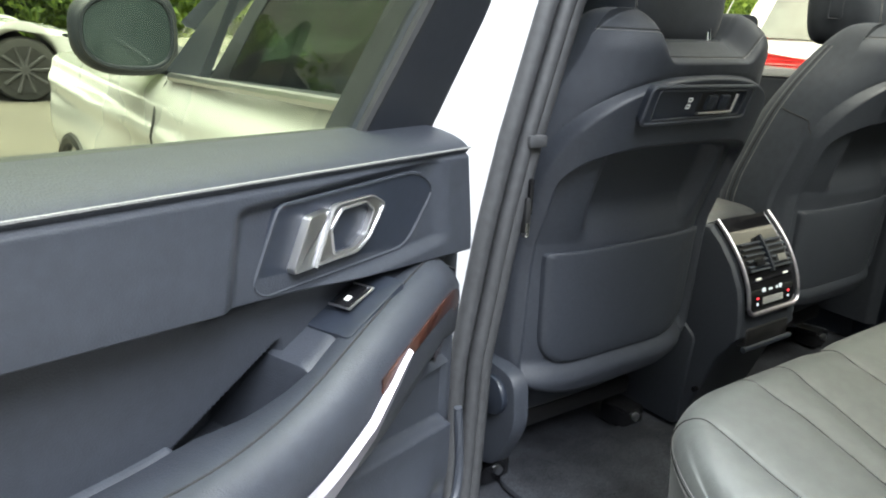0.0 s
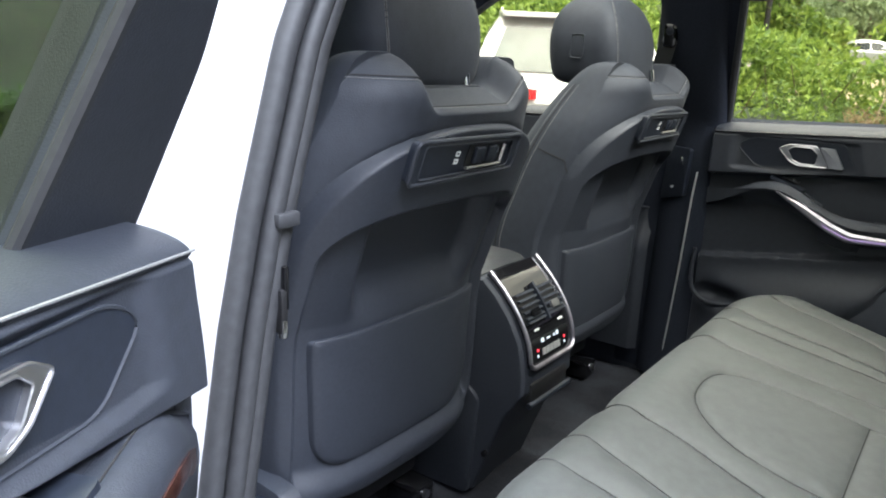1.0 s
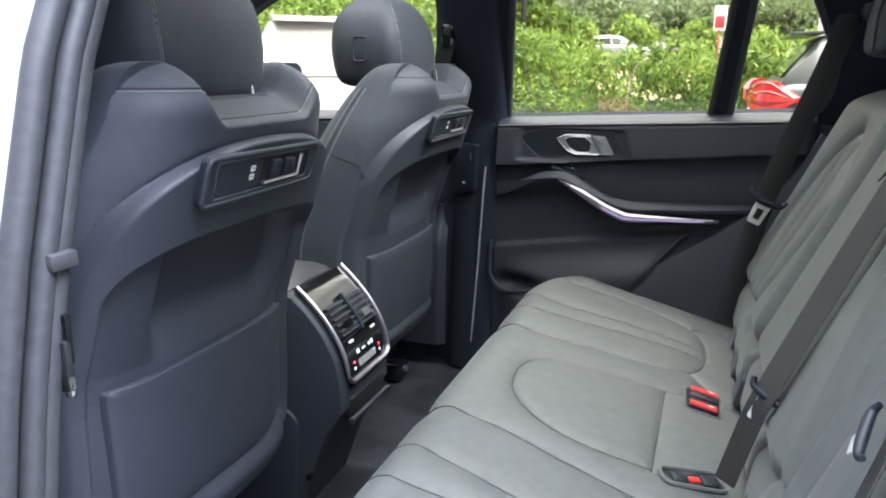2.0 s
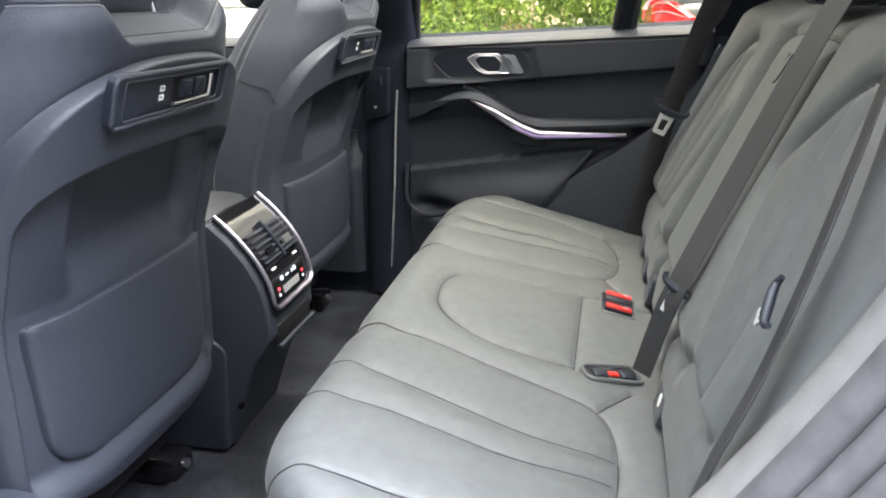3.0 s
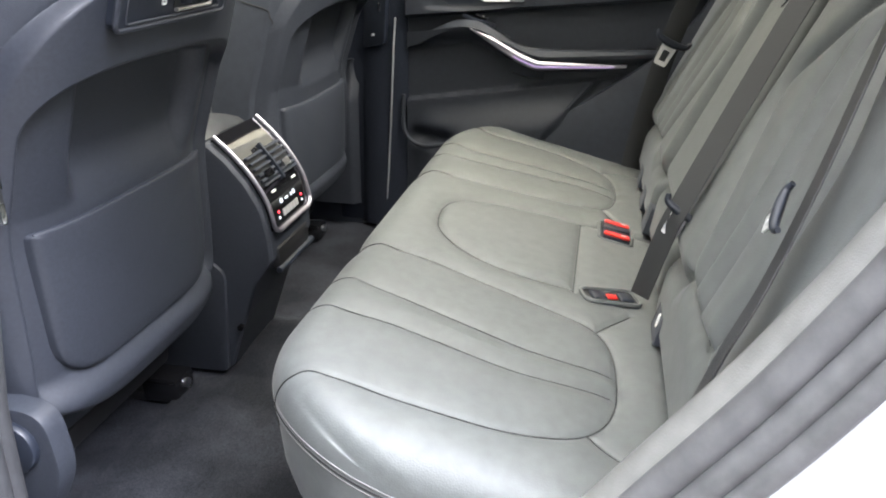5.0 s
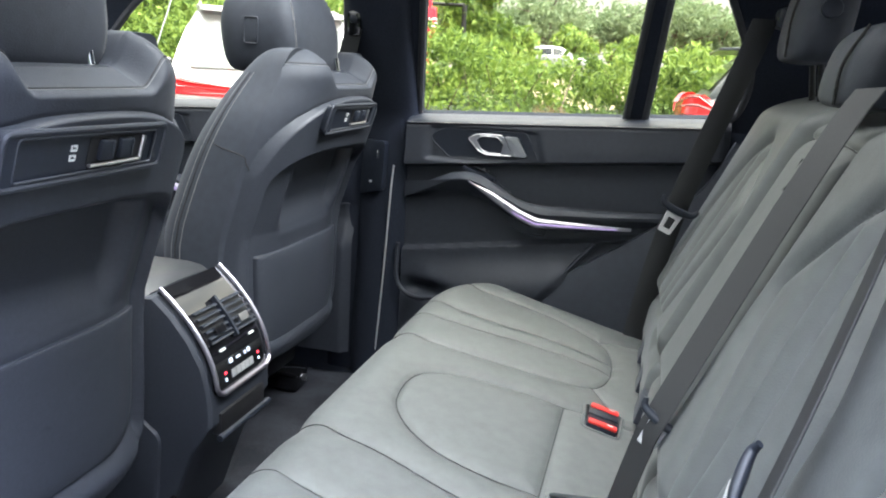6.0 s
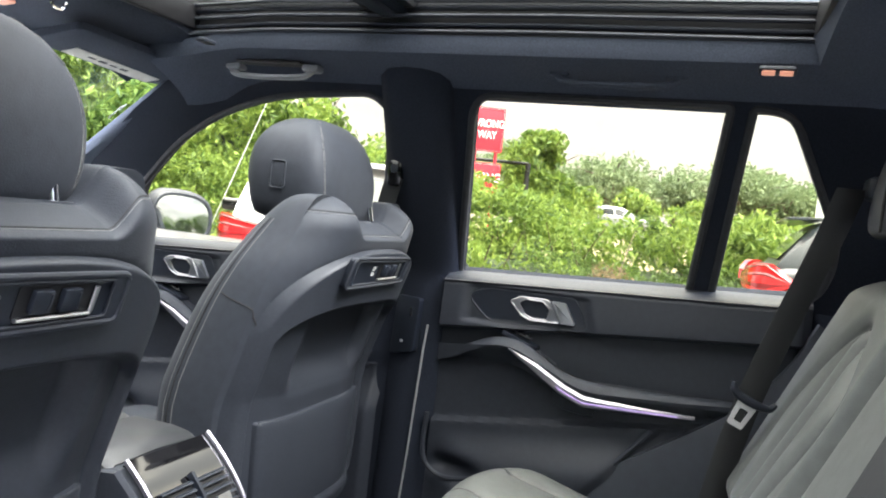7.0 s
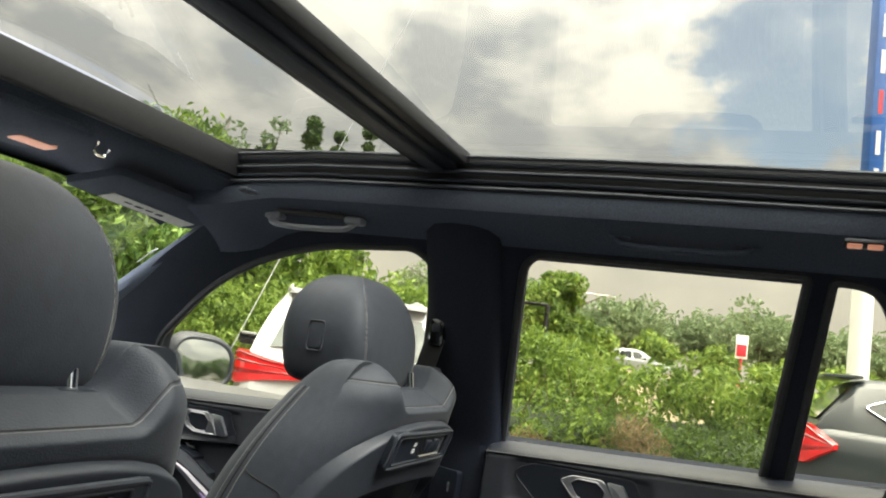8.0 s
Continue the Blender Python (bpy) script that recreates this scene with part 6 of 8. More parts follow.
def cushion_bm():
    x0, x1 = CX - HALF, CX + HALF
    xs = np.concatenate([np.linspace(x0, x0 + 0.08, 30)[:-1], np.linspace(x0 + 0.08, x1 - 0.08, 360)[:-1], np.linspace(x1 - 0.08, x1, 30)])
    # profile from the back of the seat over the top, down the front and under
    prof = []
    for y in np.linspace(-0.74, -0.262, 140):
        prof.append((y, 0.735 + 0.23 * (y + 0.315) - 0.2 * max(0, -0.69 - y)))
    for a in np.linspace(0, 1, 22)[1:]:
        th = radians(103 - 113 * a)
        prof.append((-0.2508 + 0.050 * math.cos(th), 0.6983 + 0.050 * math.sin(th)))
    for z in np.linspace(0.68, 0.585, 14):
        prof.append((-0.2022 - 0.10 * (0.69 - z) - 0.25 * max(0.0, 0.62 - z), z))
    prof += [(-0.245, 0.566), (-0.45, 0.556), (-0.74, 0.53)]
    prof = np.array(prof)
    X, S = np.meshgrid(xs, np.arange(len(prof)), indexing="ij")
    Y, Z = prof[S, 0], prof[S, 1]
    # front edge runs back at the outer corners and a little between the places
    xc = X - CX
    d_end = np.minimum(X - xs[0], xs[-1] - X)
    R, r2 = 0.205, 0.056
    inset = R * (1 - np.sqrt(np.clip(1 - ((R - np.minimum(d_end, R)) / R) ** 2, 0, 1)))
    shift = np.clip((Y + 0.68) / 0.47, 0, 1) ** 1.35 * (inset * 0.92) + smooth(-0.45, -0.215, Y) * 0.007 * np.exp(-((np.abs(xc) - 0.205) / 0.03) ** 2)
    Y0, Y = Y, Y - shift
    g, _ = groove(X, Y, SHARP, 0.0040)
    g2, _ = groove(X, Y, SHARP, 0.020)
    h, _ = groove(X, Y, SOFT, 0.0050)
    h2, _ = groove(X, Y, SOFT, 0.024)
    topw = smooth(-0.208, -0.225, Y0) * smooth(0.61, 0.65, Z)
    fade = smooth(-0.240, -0.290, Y0)
    Z = Z - 0.5 * 0.23 * topw * shift
    Z = Z + topw * fade * (0.004 - 0.0045 * g - 0.005 * g2 - 0.0026 * h - 0.0050 * h2)
    # side bolsters rise a little, the middle place is a low mound
    Z = Z + topw * 0.004 * np.exp(-(xc / 0.16) ** 2) + topw * 0.004 * np.exp(-((np.abs(xc) - 0.60) / 0.06) ** 2)
    shoulder = r2 * (1 - np.sqrt(np.clip(1 - ((r2 - np.minimum(d_end, r2)) / r2) ** 2, 0, 1)))
    crest = np.where(prof[S, 0] < -0.262, prof[S, 1], 0.747)
    Z = Z - shoulder * np.clip((prof[S, 1] - 0.585) / (crest - 0.585), 0, 1) ** 1.5 * (S < len(prof) - 3)
    # soft creases where people have sat
    wav = np.array([[noise.noise((a * 7, b * 11, 3.1)) for b in np.linspace(0, 0.75, 60)] for a in np.linspace(0, 1.35, 90)])
    iu = np.clip(((X - xs[0]) / 1.352 * 89).astype(int), 0, 88)
    iv = np.clip(((Y + 0.75) / 0.56 * 59).astype(int), 0, 58)
    fu, fv = np.clip((X - xs[0]) / 1.352 * 89 - iu, 0, 1), np.clip((Y + 0.75) / 0.56 * 59 - iv, 0, 1)
    w = (wav[iu, iv] * (1 - fu) + wav[iu + 1, iv] * fu) * (1 - fv) + (wav[iu, iv + 1] * (1 - fu) + wav[iu + 1, iv + 1] * fu) * fv
    Z = Z + topw * 0.0016 * w
    return np.stack([X, Y, Z], axis=2)


CP = cushion_bm()
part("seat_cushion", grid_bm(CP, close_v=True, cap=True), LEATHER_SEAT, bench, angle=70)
CTOP = CP[:, :150].reshape(-1, 3)


def cushion_pt(x, y, up=0.0006):
    """A point on the top of the cushion."""
    dd = np.hypot(CTOP[:, 0] - x, CTOP[:, 1] - y)
    k = np.argpartition(dd, 5)[:5]
    wt = 1 / (dd[k] + 2e-4)
    return (x, y, float((CTOP[k, 2] * wt).sum() / wt.sum()) + up)


def even(line, step=0.006):
    """A 2D line cut into even steps."""
    L = np.array(line)
    run = np.concatenate([[0], np.cumsum(np.hypot(*np.diff(L, axis=0).T))])
    t = np.linspace(0, run[-1], max(3, int(run[-1] / step)))
    return list(zip(np.interp(t, run, L[:, 0]), np.interp(t, run, L[:, 1])))


for line in LINES:
    pts = [cushion_pt(x, y) for x, y in even(line)]
    ends = [pts]
    for flip_ in (False, True):
        seq = pts[::-1] if flip_ else pts
        if seq[-1][1] > -0.285:
            # from its front end the seam runs on over the nose of the cushion
            col = CP[int(np.argmin(np.abs(CP[:, 0, 0] - seq[-1][0])))]
            k0 = int(np.argmin(np.hypot(col[:150, 1] - seq[-1][1], col[:150, 2] - seq[-1][2])))
            over = [col[k] + np.array((0, 0.0006, 0.0004)) for k in range(k0 + 2, 170) if col[k, 2] > 0.668]
            if len(over) > 2:
                ends.append([seq[-1]] + over)
    for piece in ends[1:]:
        part("cushion_seam", tube(piece, 0.0009 if line in SHARP else 0.0005, 5), SEAM, bench)
    part("cushion_seam", tube(pts, 0.0009 if line in SHARP else 0.0005, 5), SEAM, bench)


def edge_line(up, out, flip):
    """The seam round the end of the cushion: along its side, then round the front corner."""
    x0, R, r2 = CX - HALF, 0.205, 0.056
    line = [(x0 - out, y, 0.735 + 0.23 * (y + 0.315) - r2 + up) for y in np.linspace(-0.70, -0.400, 30)]
    for a in np.linspace(0.10, 1.45, 26):
        d = R * (1 - math.cos(a))
        inset = R * (1 - math.sin(a))
        drop = r2 * (1 - math.sqrt(max(0.0, 1 - ((r2 - min(d, r2)) / r2) ** 2)))
        line.append((x0 + d - out * math.cos(a), -0.2012 - 0.92 * inset + out * math.sin(a), 0.698 - 0.58 * drop + up))
    line = np.array(line)
    ker = np.array((1, 2, 3, 2, 1)) / 9
    line[2:-2] = np.stack([np.convolve(line[:, k], ker, "valid") for k in range(3)], axis=1)
    if flip:
        line[:, 0] = 2 * CX - line[:, 0]
    return line


for flip in (False, True):
    for up, mt_, r_ in ((0.006, THREAD, 0.0009), (0.0, SEAM, 0.0016), (-0.006, THREAD, 0.0009)):
        part("edge_stitching", tube(edge_line(up, 0.0004, flip), r_, 5), mt_, bench, "double stitched edge")
part("cushion_base", boxed((CX, -0.50, 0.485), (1.24, 0.40, 0.15), None, 0.02), CARPET, bench)


# ---- rear bench: backrest ----
def back_y(z):
    """The rear backrest's front: leaning above, nearly upright at its foot."""
    z = np.asarray(z, float)
    return -0.722 - np.where(z > 0.814, 0.44, 0.14) * (z - 0.814)


def back_piece(name, x0, x1, z0, z1, lines, bulge=0.020, round_top=0.05, lean=0.0, label="", shift=0.0):
    nx, nz = max(20, int((x1 - x0) / 0.0045)), int((z1 - z0) / 0.0045)
    t, s = np.meshgrid(np.linspace(0, 1, nx), np.linspace(0, 1, nz), indexing="ij")
    X, Z = x0 + t * (x1 - x0), z0 + s * (z1 - z0)
    g, _ = groove(X, Z, lines, 0.0045)
    g2, _ = groove(X, Z, lines, 0.018)
    dx = np.minimum(X - x0, x1 - X)
    side = 0.042 * (1 - smooth(0, 0.035, dx)) ** 2
    topr = 0.075 * np.clip((Z - (z1 - round_top)) / round_top, 0, 1) ** 2.4
    botr = 0.035 * np.clip((z0 + 0.03 - Z) / 0.03, 0, 1) ** 2
    Y = back_y(Z) + bulge * 0.6 + shift - side - topr - botr - 0.0065 * g - 0.012 * g2 + 0.005
    front = np.stack([X, Y, Z], axis=2)
    rear = np.stack([X, back_y(Z) - 0.11 - 0 * X, Z], axis=2)
    ring = np.concatenate([front, rear[:, ::-1]], axis=1)
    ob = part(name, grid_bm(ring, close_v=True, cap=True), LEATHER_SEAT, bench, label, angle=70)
    for line in lines:
        pts = []
        for x, z in even(line):
            if x0 + 0.004 < x < x1 - 0.004 and z < z1 - 0.01:
                dxx = min(x - x0, x1 - x)
                sd = 0.042 * (1 - float(smooth(0, 0.035, dxx))) ** 2
                tp = 0.075 * max(0.0, (z - (z1 - round_top)) / round_top) ** 2.4
                pts.append((x, back_y(z) + bulge * 0.6 + shift - sd - tp - 0.0127, z))
        part("backrest_seam", tube(pts, 0.0010, 5), SEAM, ob)
    return ob


def on_back(pts):
    return spline2([(CX + x, z) for x, z in pts])


ARCH = on_back([(-0.545, 0.800), (-0.552, 0.90), (-0.535, 1.00), (-0.502, 1.056), (-0.455, 1.112), (-0.405, 1.145), (-0.365, 1.152), (-0.325, 1.135), (-0.282, 1.096), (-0.236, 1.048), (-0.240, 1.00), (-0.275, 0.93), (-0.312, 0.86), (-0.335, 0.812), (-0.38, 0.796), (-0.46, 0.790), (-0.545, 0.800)])
B1 = on_back([(-0.455, 0.796), (-0.440, 0.92), (-0.412, 1.03), (-0.388, 1.145)])
B2 = on_back([(-0.392, 0.798), (-0.375, 0.92), (-0.345, 1.03), (-0.335, 1.135)])
LOW = [(-0.72, 0.765), (CX - 0.53, 0.786), (CX - 0.34, 0.800), (CX - 0.30, 0.772), (-0.15, 0.772)]
back_piece("backrest_side", CX - 0.668, CX - 0.172, 0.655, 1.232, [ARCH, B1, B2, LOW], label="quilted outer backrest")
back_piece("backrest_side", CX + 0.172, CX + 0.668, 0.655, 1.232, [mirrored(l) for l in (ARCH, B1, B2, LOW)], label="quilted outer backrest")
FOLD = on_back([(-0.150, 0.80), (-0.150, 1.05), (-0.145, 1.15), (-0.12, 1.175), (0.12, 1.175), (0.145, 1.15), (0.150, 1.05), (0.150, 0.80)])
back_piece("backrest_middle", CX - 0.166, CX + 0.166, 0.655, 1.218, [FOLD, [(CX - 0.166, 0.775), (CX + 0.166, 0.775)]], bulge=0.012, label="fold-down middle backrest")
loop = curve_points([(0.025, -0.862, 1.150), (0.032, -0.850, 1.118), (0.020, -0.842, 1.105), (0.002, -0.846, 1.118), (0.004, -0.862, 1.150)], 6)
part("pull_strap", strip(loop, (0, 0.3, 0.1), 0.010, 0.002), WEB, bench, "fabric pull loop")
for x in (-0.273, 0.17, 0.31, 0.47):
    mc = frame_of((x, -0.686, 0.690), (-1, 0, 0), (0, -0.25, 1))
    cov = part("isofix_cover", plate(rounded([(-0.030, -0.028), (0.030, -0.028), (0.030, 0.028), (-0.030, 0.028)], 0.006), 0.03, mc, bevel=0.003), LEATHER, bench, "small anchor cover")
    part("cover_gap", boxed((-0.031, 0.0, -0.006), (0.006, 0.050, 0.012), mc, 0.001), DARK, cov)
    if x < 0:
        part("cover_mark", plate([(0.008 * math.cos(k * 0.524), 0.011 * math.sin(k * 0.524)) for k in range(12)], 0.001, mc @ Matrix.Translation((0, 0, 0.0008))), WHITE_MARK, cov)


def rear_headrest(cx, yc, z0, h, w, label):
    A = [(0.0, 0.35, 0.3), (0.03, 0.80, 0.75), (0.15, 0.96, 0.95), (0.45, 1.0, 1.0), (0.75, 0.97, 0.92), (0.92, 0.82, 0.68), (0.985, 0.55, 0.40), (1.0, 0.2, 0.12)]
    C = curve_points(A, 5)
    rings = [super_ring(cx, yc - 0.02 * t, w * a, 0.055 * b, 0.05 * b, z0 + h * t, 40, 0.66) for t, a, b in C]
    ob = part("headrest", grid_bm(np.array(rings), close_v=True, cap=True), LEATHER, bench, label, angle=60)
    part("headrest_seam", tube(curve_points([(cx - w * 0.55, yc + 0.049, z0 + h * 0.05), (cx - w * 0.55, yc + 0.046, z0 + h * 0.5), (cx - w * 0.52, yc + 0.022, z0 + h * 0.95)], 8), 0.0022, 6), SEAM, ob)
    return ob


for x in (-0.42, 0.45):
    hr = rear_headrest(x, -0.915, 1.290, 0.172, 0.120, "tall outer head restraint")
    part("release_button", cyl((x - 0.110, -0.920, 1.380), (x - 0.126, -0.920, 1.380), 0.017, 20, bevel=0.003), PLASTIC, hr)
rear_headrest(0.020, -0.920, 1.222, 0.112, 0.110, "low middle head restraint")
for x in (-0.46, -0.38, 0.41, 0.49):
    part("headrest_post", cyl((x, -0.945, 1.20), (x, -0.930, 1.31), 0.006, 10), DARK, bench)


# ---- seat belts and buckles ----
def belt_tongue(parent, m, label="steel tongue", size=0.8):
    """A stamped steel plate with a slot under a bowed black grip bar."""
    m = m @ Matrix.Scale(size, 4)
    part("tongue", plate(rounded([(-0.014, -0.052), (0.014, -0.052), (0.018, 0.0), (-0.018, 0.0)], 0.004), 0.003, m @ Matrix.Translation((0, 0, 0.004)), bevel=0.0006,
                         holes=[rounded([(-0.0075, -0.042), (0.0075, -0.042), (0.0085, -0.018), (-0.0085, -0.018)], 0.002)]), TONGUE, parent, label)
    bar = curve_points([(-0.040, 0.016, 0.004), (-0.034, 0.004, 0.006), (-0.018, 0.000, 0.007), (0.0, -0.001, 0.007), (0.018, 0.000, 0.007), (0.034, 0.004, 0.006), (0.040, 0.016, 0.004)], 5)
    rr = [0.0045 + 0.0035 * math.sin(math.pi * k / (len(bar) - 1)) for k in range(len(bar))]
    part("tongue_grip", tube(bar, rr, 10, up=(0, 0, 1), m=m), PLASTIC, parent)


def belt(path, side, label, tongue_at=None, lift=0.024, w=0.047):
    ob = empty("seat_belt", path[-1], label, "seat belt", "rear seat belts")
    path = [(x, y + lift, z) for x, y, z in path]
    part("webbing", strip(curve_points(path, 8), side, w, 0.0022), WEB, ob)
    if tongue_at is not None:
        o, along, across = tongue_at
        o = (o[0], o[1] + lift, o[2])
        belt_tongue(ob, frame_of(o, across, along), size=0.62 if o[0] < -0.4 else 0.8 if o[0] < 0.3 else 1.05)
    return ob


belt([(0.548, -0.868, 1.375), (0.560, -0.842, 1.28), (0.575, -0.785, 1.10), (0.585, -0.742, 0.95), (0.598, -0.712, 0.80), (0.612, -0.692, 0.66), (0.622, -0.690, 0.54)], (0.30, -0.95, 0.0),
     "black three-point seat belt hanging in front of the far pillar", ((0.556, -0.748, 0.978), (0.05, -0.40, 0.90), (0.24, -0.88, -0.40)), w=0.052)
belt([(-0.135, -0.895, 1.250), (-0.150, -0.872, 1.215), (-0.172, -0.832, 1.135), (-0.198, -0.765, 0.985), (-0.228, -0.705, 0.850), (-0.222, -0.690, 0.800), (-0.195, -0.668, 0.690)], (0.80, 0.55, -0.10),
     "black middle seat belt across the fold-down backrest", ((-0.226, -0.712, 0.842), (-0.10, -0.42, 0.88), (-0.30, -0.84, -0.42)), lift=0.006, w=0.044)
belt([(-0.455, -0.885, 1.250), (-0.490, -0.852, 1.180), (-0.535, -0.820, 1.100), (-0.598, -0.780, 1.015), (-0.640, -0.742, 0.925), (-0.655, -0.712, 0.855), (-0.655, -0.690, 0.780)], (0.93, -0.08, -0.18),
     "black seat belt on the door side with its tongue hanging", ((-0.618, -0.750, 0.985), (-0.70, -0.20, 0.70), (-0.72, 0.28, -0.64)), lift=0.010, w=0.036)

# the pair of buckles lies across the cushion, each with a red button along its edge
m = frame_of((0.112, -0.628, 0.6700), (0, -1, -0.23), (1, 0, 0))
bk = empty("belt_buckle", (0.112, -0.628, 0.66), "pair of red-button belt buckles sunk in the cushion", "belt buckle")
pocket = rounded([(-0.032, -0.046), (0.032, -0.046), (0.034, 0.046), (-0.034, 0.046)], 0.012)
part("pocket", plate(pocket, 0.02, m), DARK, bk)
part("pocket_rim", tube([m @ Vector((a, b, 0.0005)) for a, b in pocket], 0.0030, 6, closed=True), LEATHER_SEAT, bk)
for y, k in ((-0.021, -1), (0.021, 1)):
    body_b = part("buckle", boxed((0.0, y, 0.002), (0.054, 0.036, 0.014), m, 0.004), PLASTIC, bk)
    part("release_button", boxed((0.0, y + k * 0.010, 0.0095), (0.050, 0.015, 0.006), m, 0.0025), RED, body_b, "red release button")
    part("buckle_mark", boxed((0.012, y + k * 0.010, 0.0128), (0.010, 0.003, 0.0006), m), WHITE_MARK, body_b)
bk = empty("belt_buckle", (-0.172, -0.618, 0.665), "belt buckle tucked into a slot of the cushion", "belt buckle")
slot = rounded([(-0.050, -0.022), (0.048, -0.026), (0.050, 0.024), (-0.048, 0.018)], 0.015)
m = frame_of((-0.170, -0.618, 0.6722), (0.42, -0.91, -0.21), (0.91, 0.42, 0.09))
part("pocket", plate(slot, 0.02, m @ Matrix.Translation((0, 0, -0.001))), DARK, bk)
part("pocket_rim", tube([m @ Vector((a, b, 0.0005)) for a, b in slot], 0.0036, 6, closed=True), LEATHER_SEAT, bk)
for x in (-0.022, 0.026):
    part("buckle", boxed((x, -0.004, 0.0005), (0.026, 0.026, 0.008), m, 0.004, 3), PLASTIC, bk, "black buckle housing")
part("release_button", boxed((0.002, -0.004, 0.0005), (0.018, 0.012, 0.005), m, 0.0018), RED, bk, "red release button")


# ---- outside: ground, hedge, trees, cars, signs ----
ground = tagged(new("ground", None), "worn grey-brown asphalt car park", "ground", kind="structure")
G = [[(x, y, -0.02 if abs(x) > 100 or abs(y) > 100 else 0.0) for x in (-3000, -400, -60, -20, 0, 6.9, 7.0)] for y in (-3000, -400, -60, -20, 0, 20, 60, 400, 3000)]
part("asphalt", grid_bm(G), ASPHALT, ground)
xs_g = [7.0, 8.0, 9.0, 10.0, 12.0, 15, 19, 24, 30, 40, 60, 120, 400, 3000]
G = [[(x, y, 0.0 + 0.10 * float(smooth(7.0, 7.6, x)) + 1.30 * float(smooth(12, 30, x)) + 1.2 * float(smooth(40, 120, x))) for x in xs_g] for y in (-3000, -400, -100, -40, -15, 0, 15, 40, 100, 400, 3000)]
part("verge", grid_bm(G), SOIL, ground)
part("kerb", boxed((7.0, 0, 0.07), (0.16, 60, 0.14), None, 0.02), CONCRETE, ground)
road = tagged(new("road", None), "grey road on a bank behind the hedge", "road", kind="structure")
part("surface", grid_bm([[(x, y, 0.10 + 1.30 * float(smooth(12, 30, x)) + 0.03) for x in (26, 28, 30, 33, 36)] for y in np.linspace(-200, 200, 9)]), ASPHALT, road)


def leaf_mesh(name, pts, size, seed, squash=1.0):
    """Many small folded leaves at the given places, as one mesh."""
    rng = np.random.default_rng(seed)
    n = len(pts)
    d = rng.normal(size=(n, 3))
    d[:, 2] = np.abs(d[:, 2]) * 0.6
    d /= np.linalg.norm(d, axis=1)[:, None]
    a = rng.normal(size=(n, 3))
    t = np.cross(d, a)
    t /= np.linalg.norm(t, axis=1)[:, None]
    b = np.cross(d, t)
    s = (size * rng.uniform(0.55, 1.35, n))[:, None]
    v = np.stack([pts - t * s, pts - b * s * 0.42 * squash + d * s * 0.18, pts + t * s, pts + b * s * 0.42 * squash + d * s * 0.18], axis=1).reshape(-1, 3)
    i = np.arange(n) * 4
    f = np.concatenate([np.stack([i, i + 1, i + 2], axis=1), np.stack([i, i + 2, i + 3], axis=1)])
    me = bpy.data.meshes.new(name)
    me.from_pydata(v.tolist(), [], f.tolist())
    return me


def clump_points(rng, centres, radii, per, hollow=0.55):
    """Points near the skins of many lumps: an uneven, gappy outline."""
    c = np.repeat(centres, per, axis=0)
    r = np.repeat(radii, per, axis=0)
    d = rng.normal(size=c.shape)
    d /= np.linalg.norm(d, axis=1)[:, None]
    k = rng.uniform(hollow ** 2, 1.0, len(c))[:, None] ** 0.5
    return c + d * r * k


rng = np.random.default_rng(7)
hedge = tagged(new("hedge", None), "overgrown bright green hedge with woody gaps", "hedge", kind="stuff")
# low clipped front, wild taller shoots behind
n = 620
yy = rng.uniform(-13, 1.6, n)
cx = np.stack([8.2 + rng.uniform(0, 1.3, n), yy, rng.uniform(0.15, 0.80, n)], axis=1)
pts = clump_points(rng, cx, np.stack([rng.uniform(0.16, 0.34, n)] * 3, axis=1), 95)
part("clipped_front", leaf_mesh("clipped_front", pts, 0.036, 1), HEDGE, hedge)
n = 620
yy = rng.uniform(-13, 16, n)
hh = 1.05 + 0.55 * np.array([noise.noise((y * 0.33, 2.0, 0)) for y in yy]) + 0.45 * smooth(0.5, 4.0, yy)
cx = np.stack([9.3 + rng.uniform(0, 1.9, n), yy, hh * rng.uniform(0.45, 1.15, n) + 0.25], axis=1)
rr = rng.uniform(0.14, 0.42, n)
pts = clump_points(rng, cx, np.stack([rr, rr, rr * 0.9], axis=1), 95)
part("wild_shoots", leaf_mesh("wild_shoots", pts, 0.062, 2), VINE, hedge)
# wild growth down to the ground beside the clipped part
n = 170
yy = rng.uniform(1.0, 16, n)
rr = rng.uniform(0.14, 0.36, n)
cx = np.stack([8.3 + rng.uniform(0, 1.2, n), yy, rng.uniform(0.05, 1.0, n)], axis=1)
part("wild_foot", leaf_mesh("wild_foot", clump_points(rng, cx, np.stack([rr, rr, rr], axis=1), 95), 0.055, 12), VINE, hedge)
# upright sprays over the top
n = 150
yy = rng.uniform(-9, 12, n)
base = np.stack([9.2 + rng.uniform(0, 1.6, n), yy, 1.0 + 0.4 * np.array([noise.noise((y * 0.33, 2.0, 0)) for y in yy])], axis=1)
way = np.stack([rng.normal(0, 0.25, n), rng.normal(0, 0.25, n), rng.uniform(0.35, 0.8, n)], axis=1)
step = rng.uniform(0, 1, (n, 26, 1))
pts = (base[:, None] + way[:, None] * step + rng.normal(0, 0.05, (n, 26, 3))).reshape(-1, 3)
part("sprays", leaf_mesh("sprays", pts, 0.060, 13), VINE, hedge)
n = 30
yy = np.concatenate([rng.uniform(1.5, 2.7, 20), rng.uniform(0.2, 0.9, 10)])
cx = np.stack([8.05 + rng.uniform(0, 0.2, n), yy, np.concatenate([rng.uniform(0.05, 0.4, 20), rng.uniform(0.45, 0.75, 10)])], axis=1)
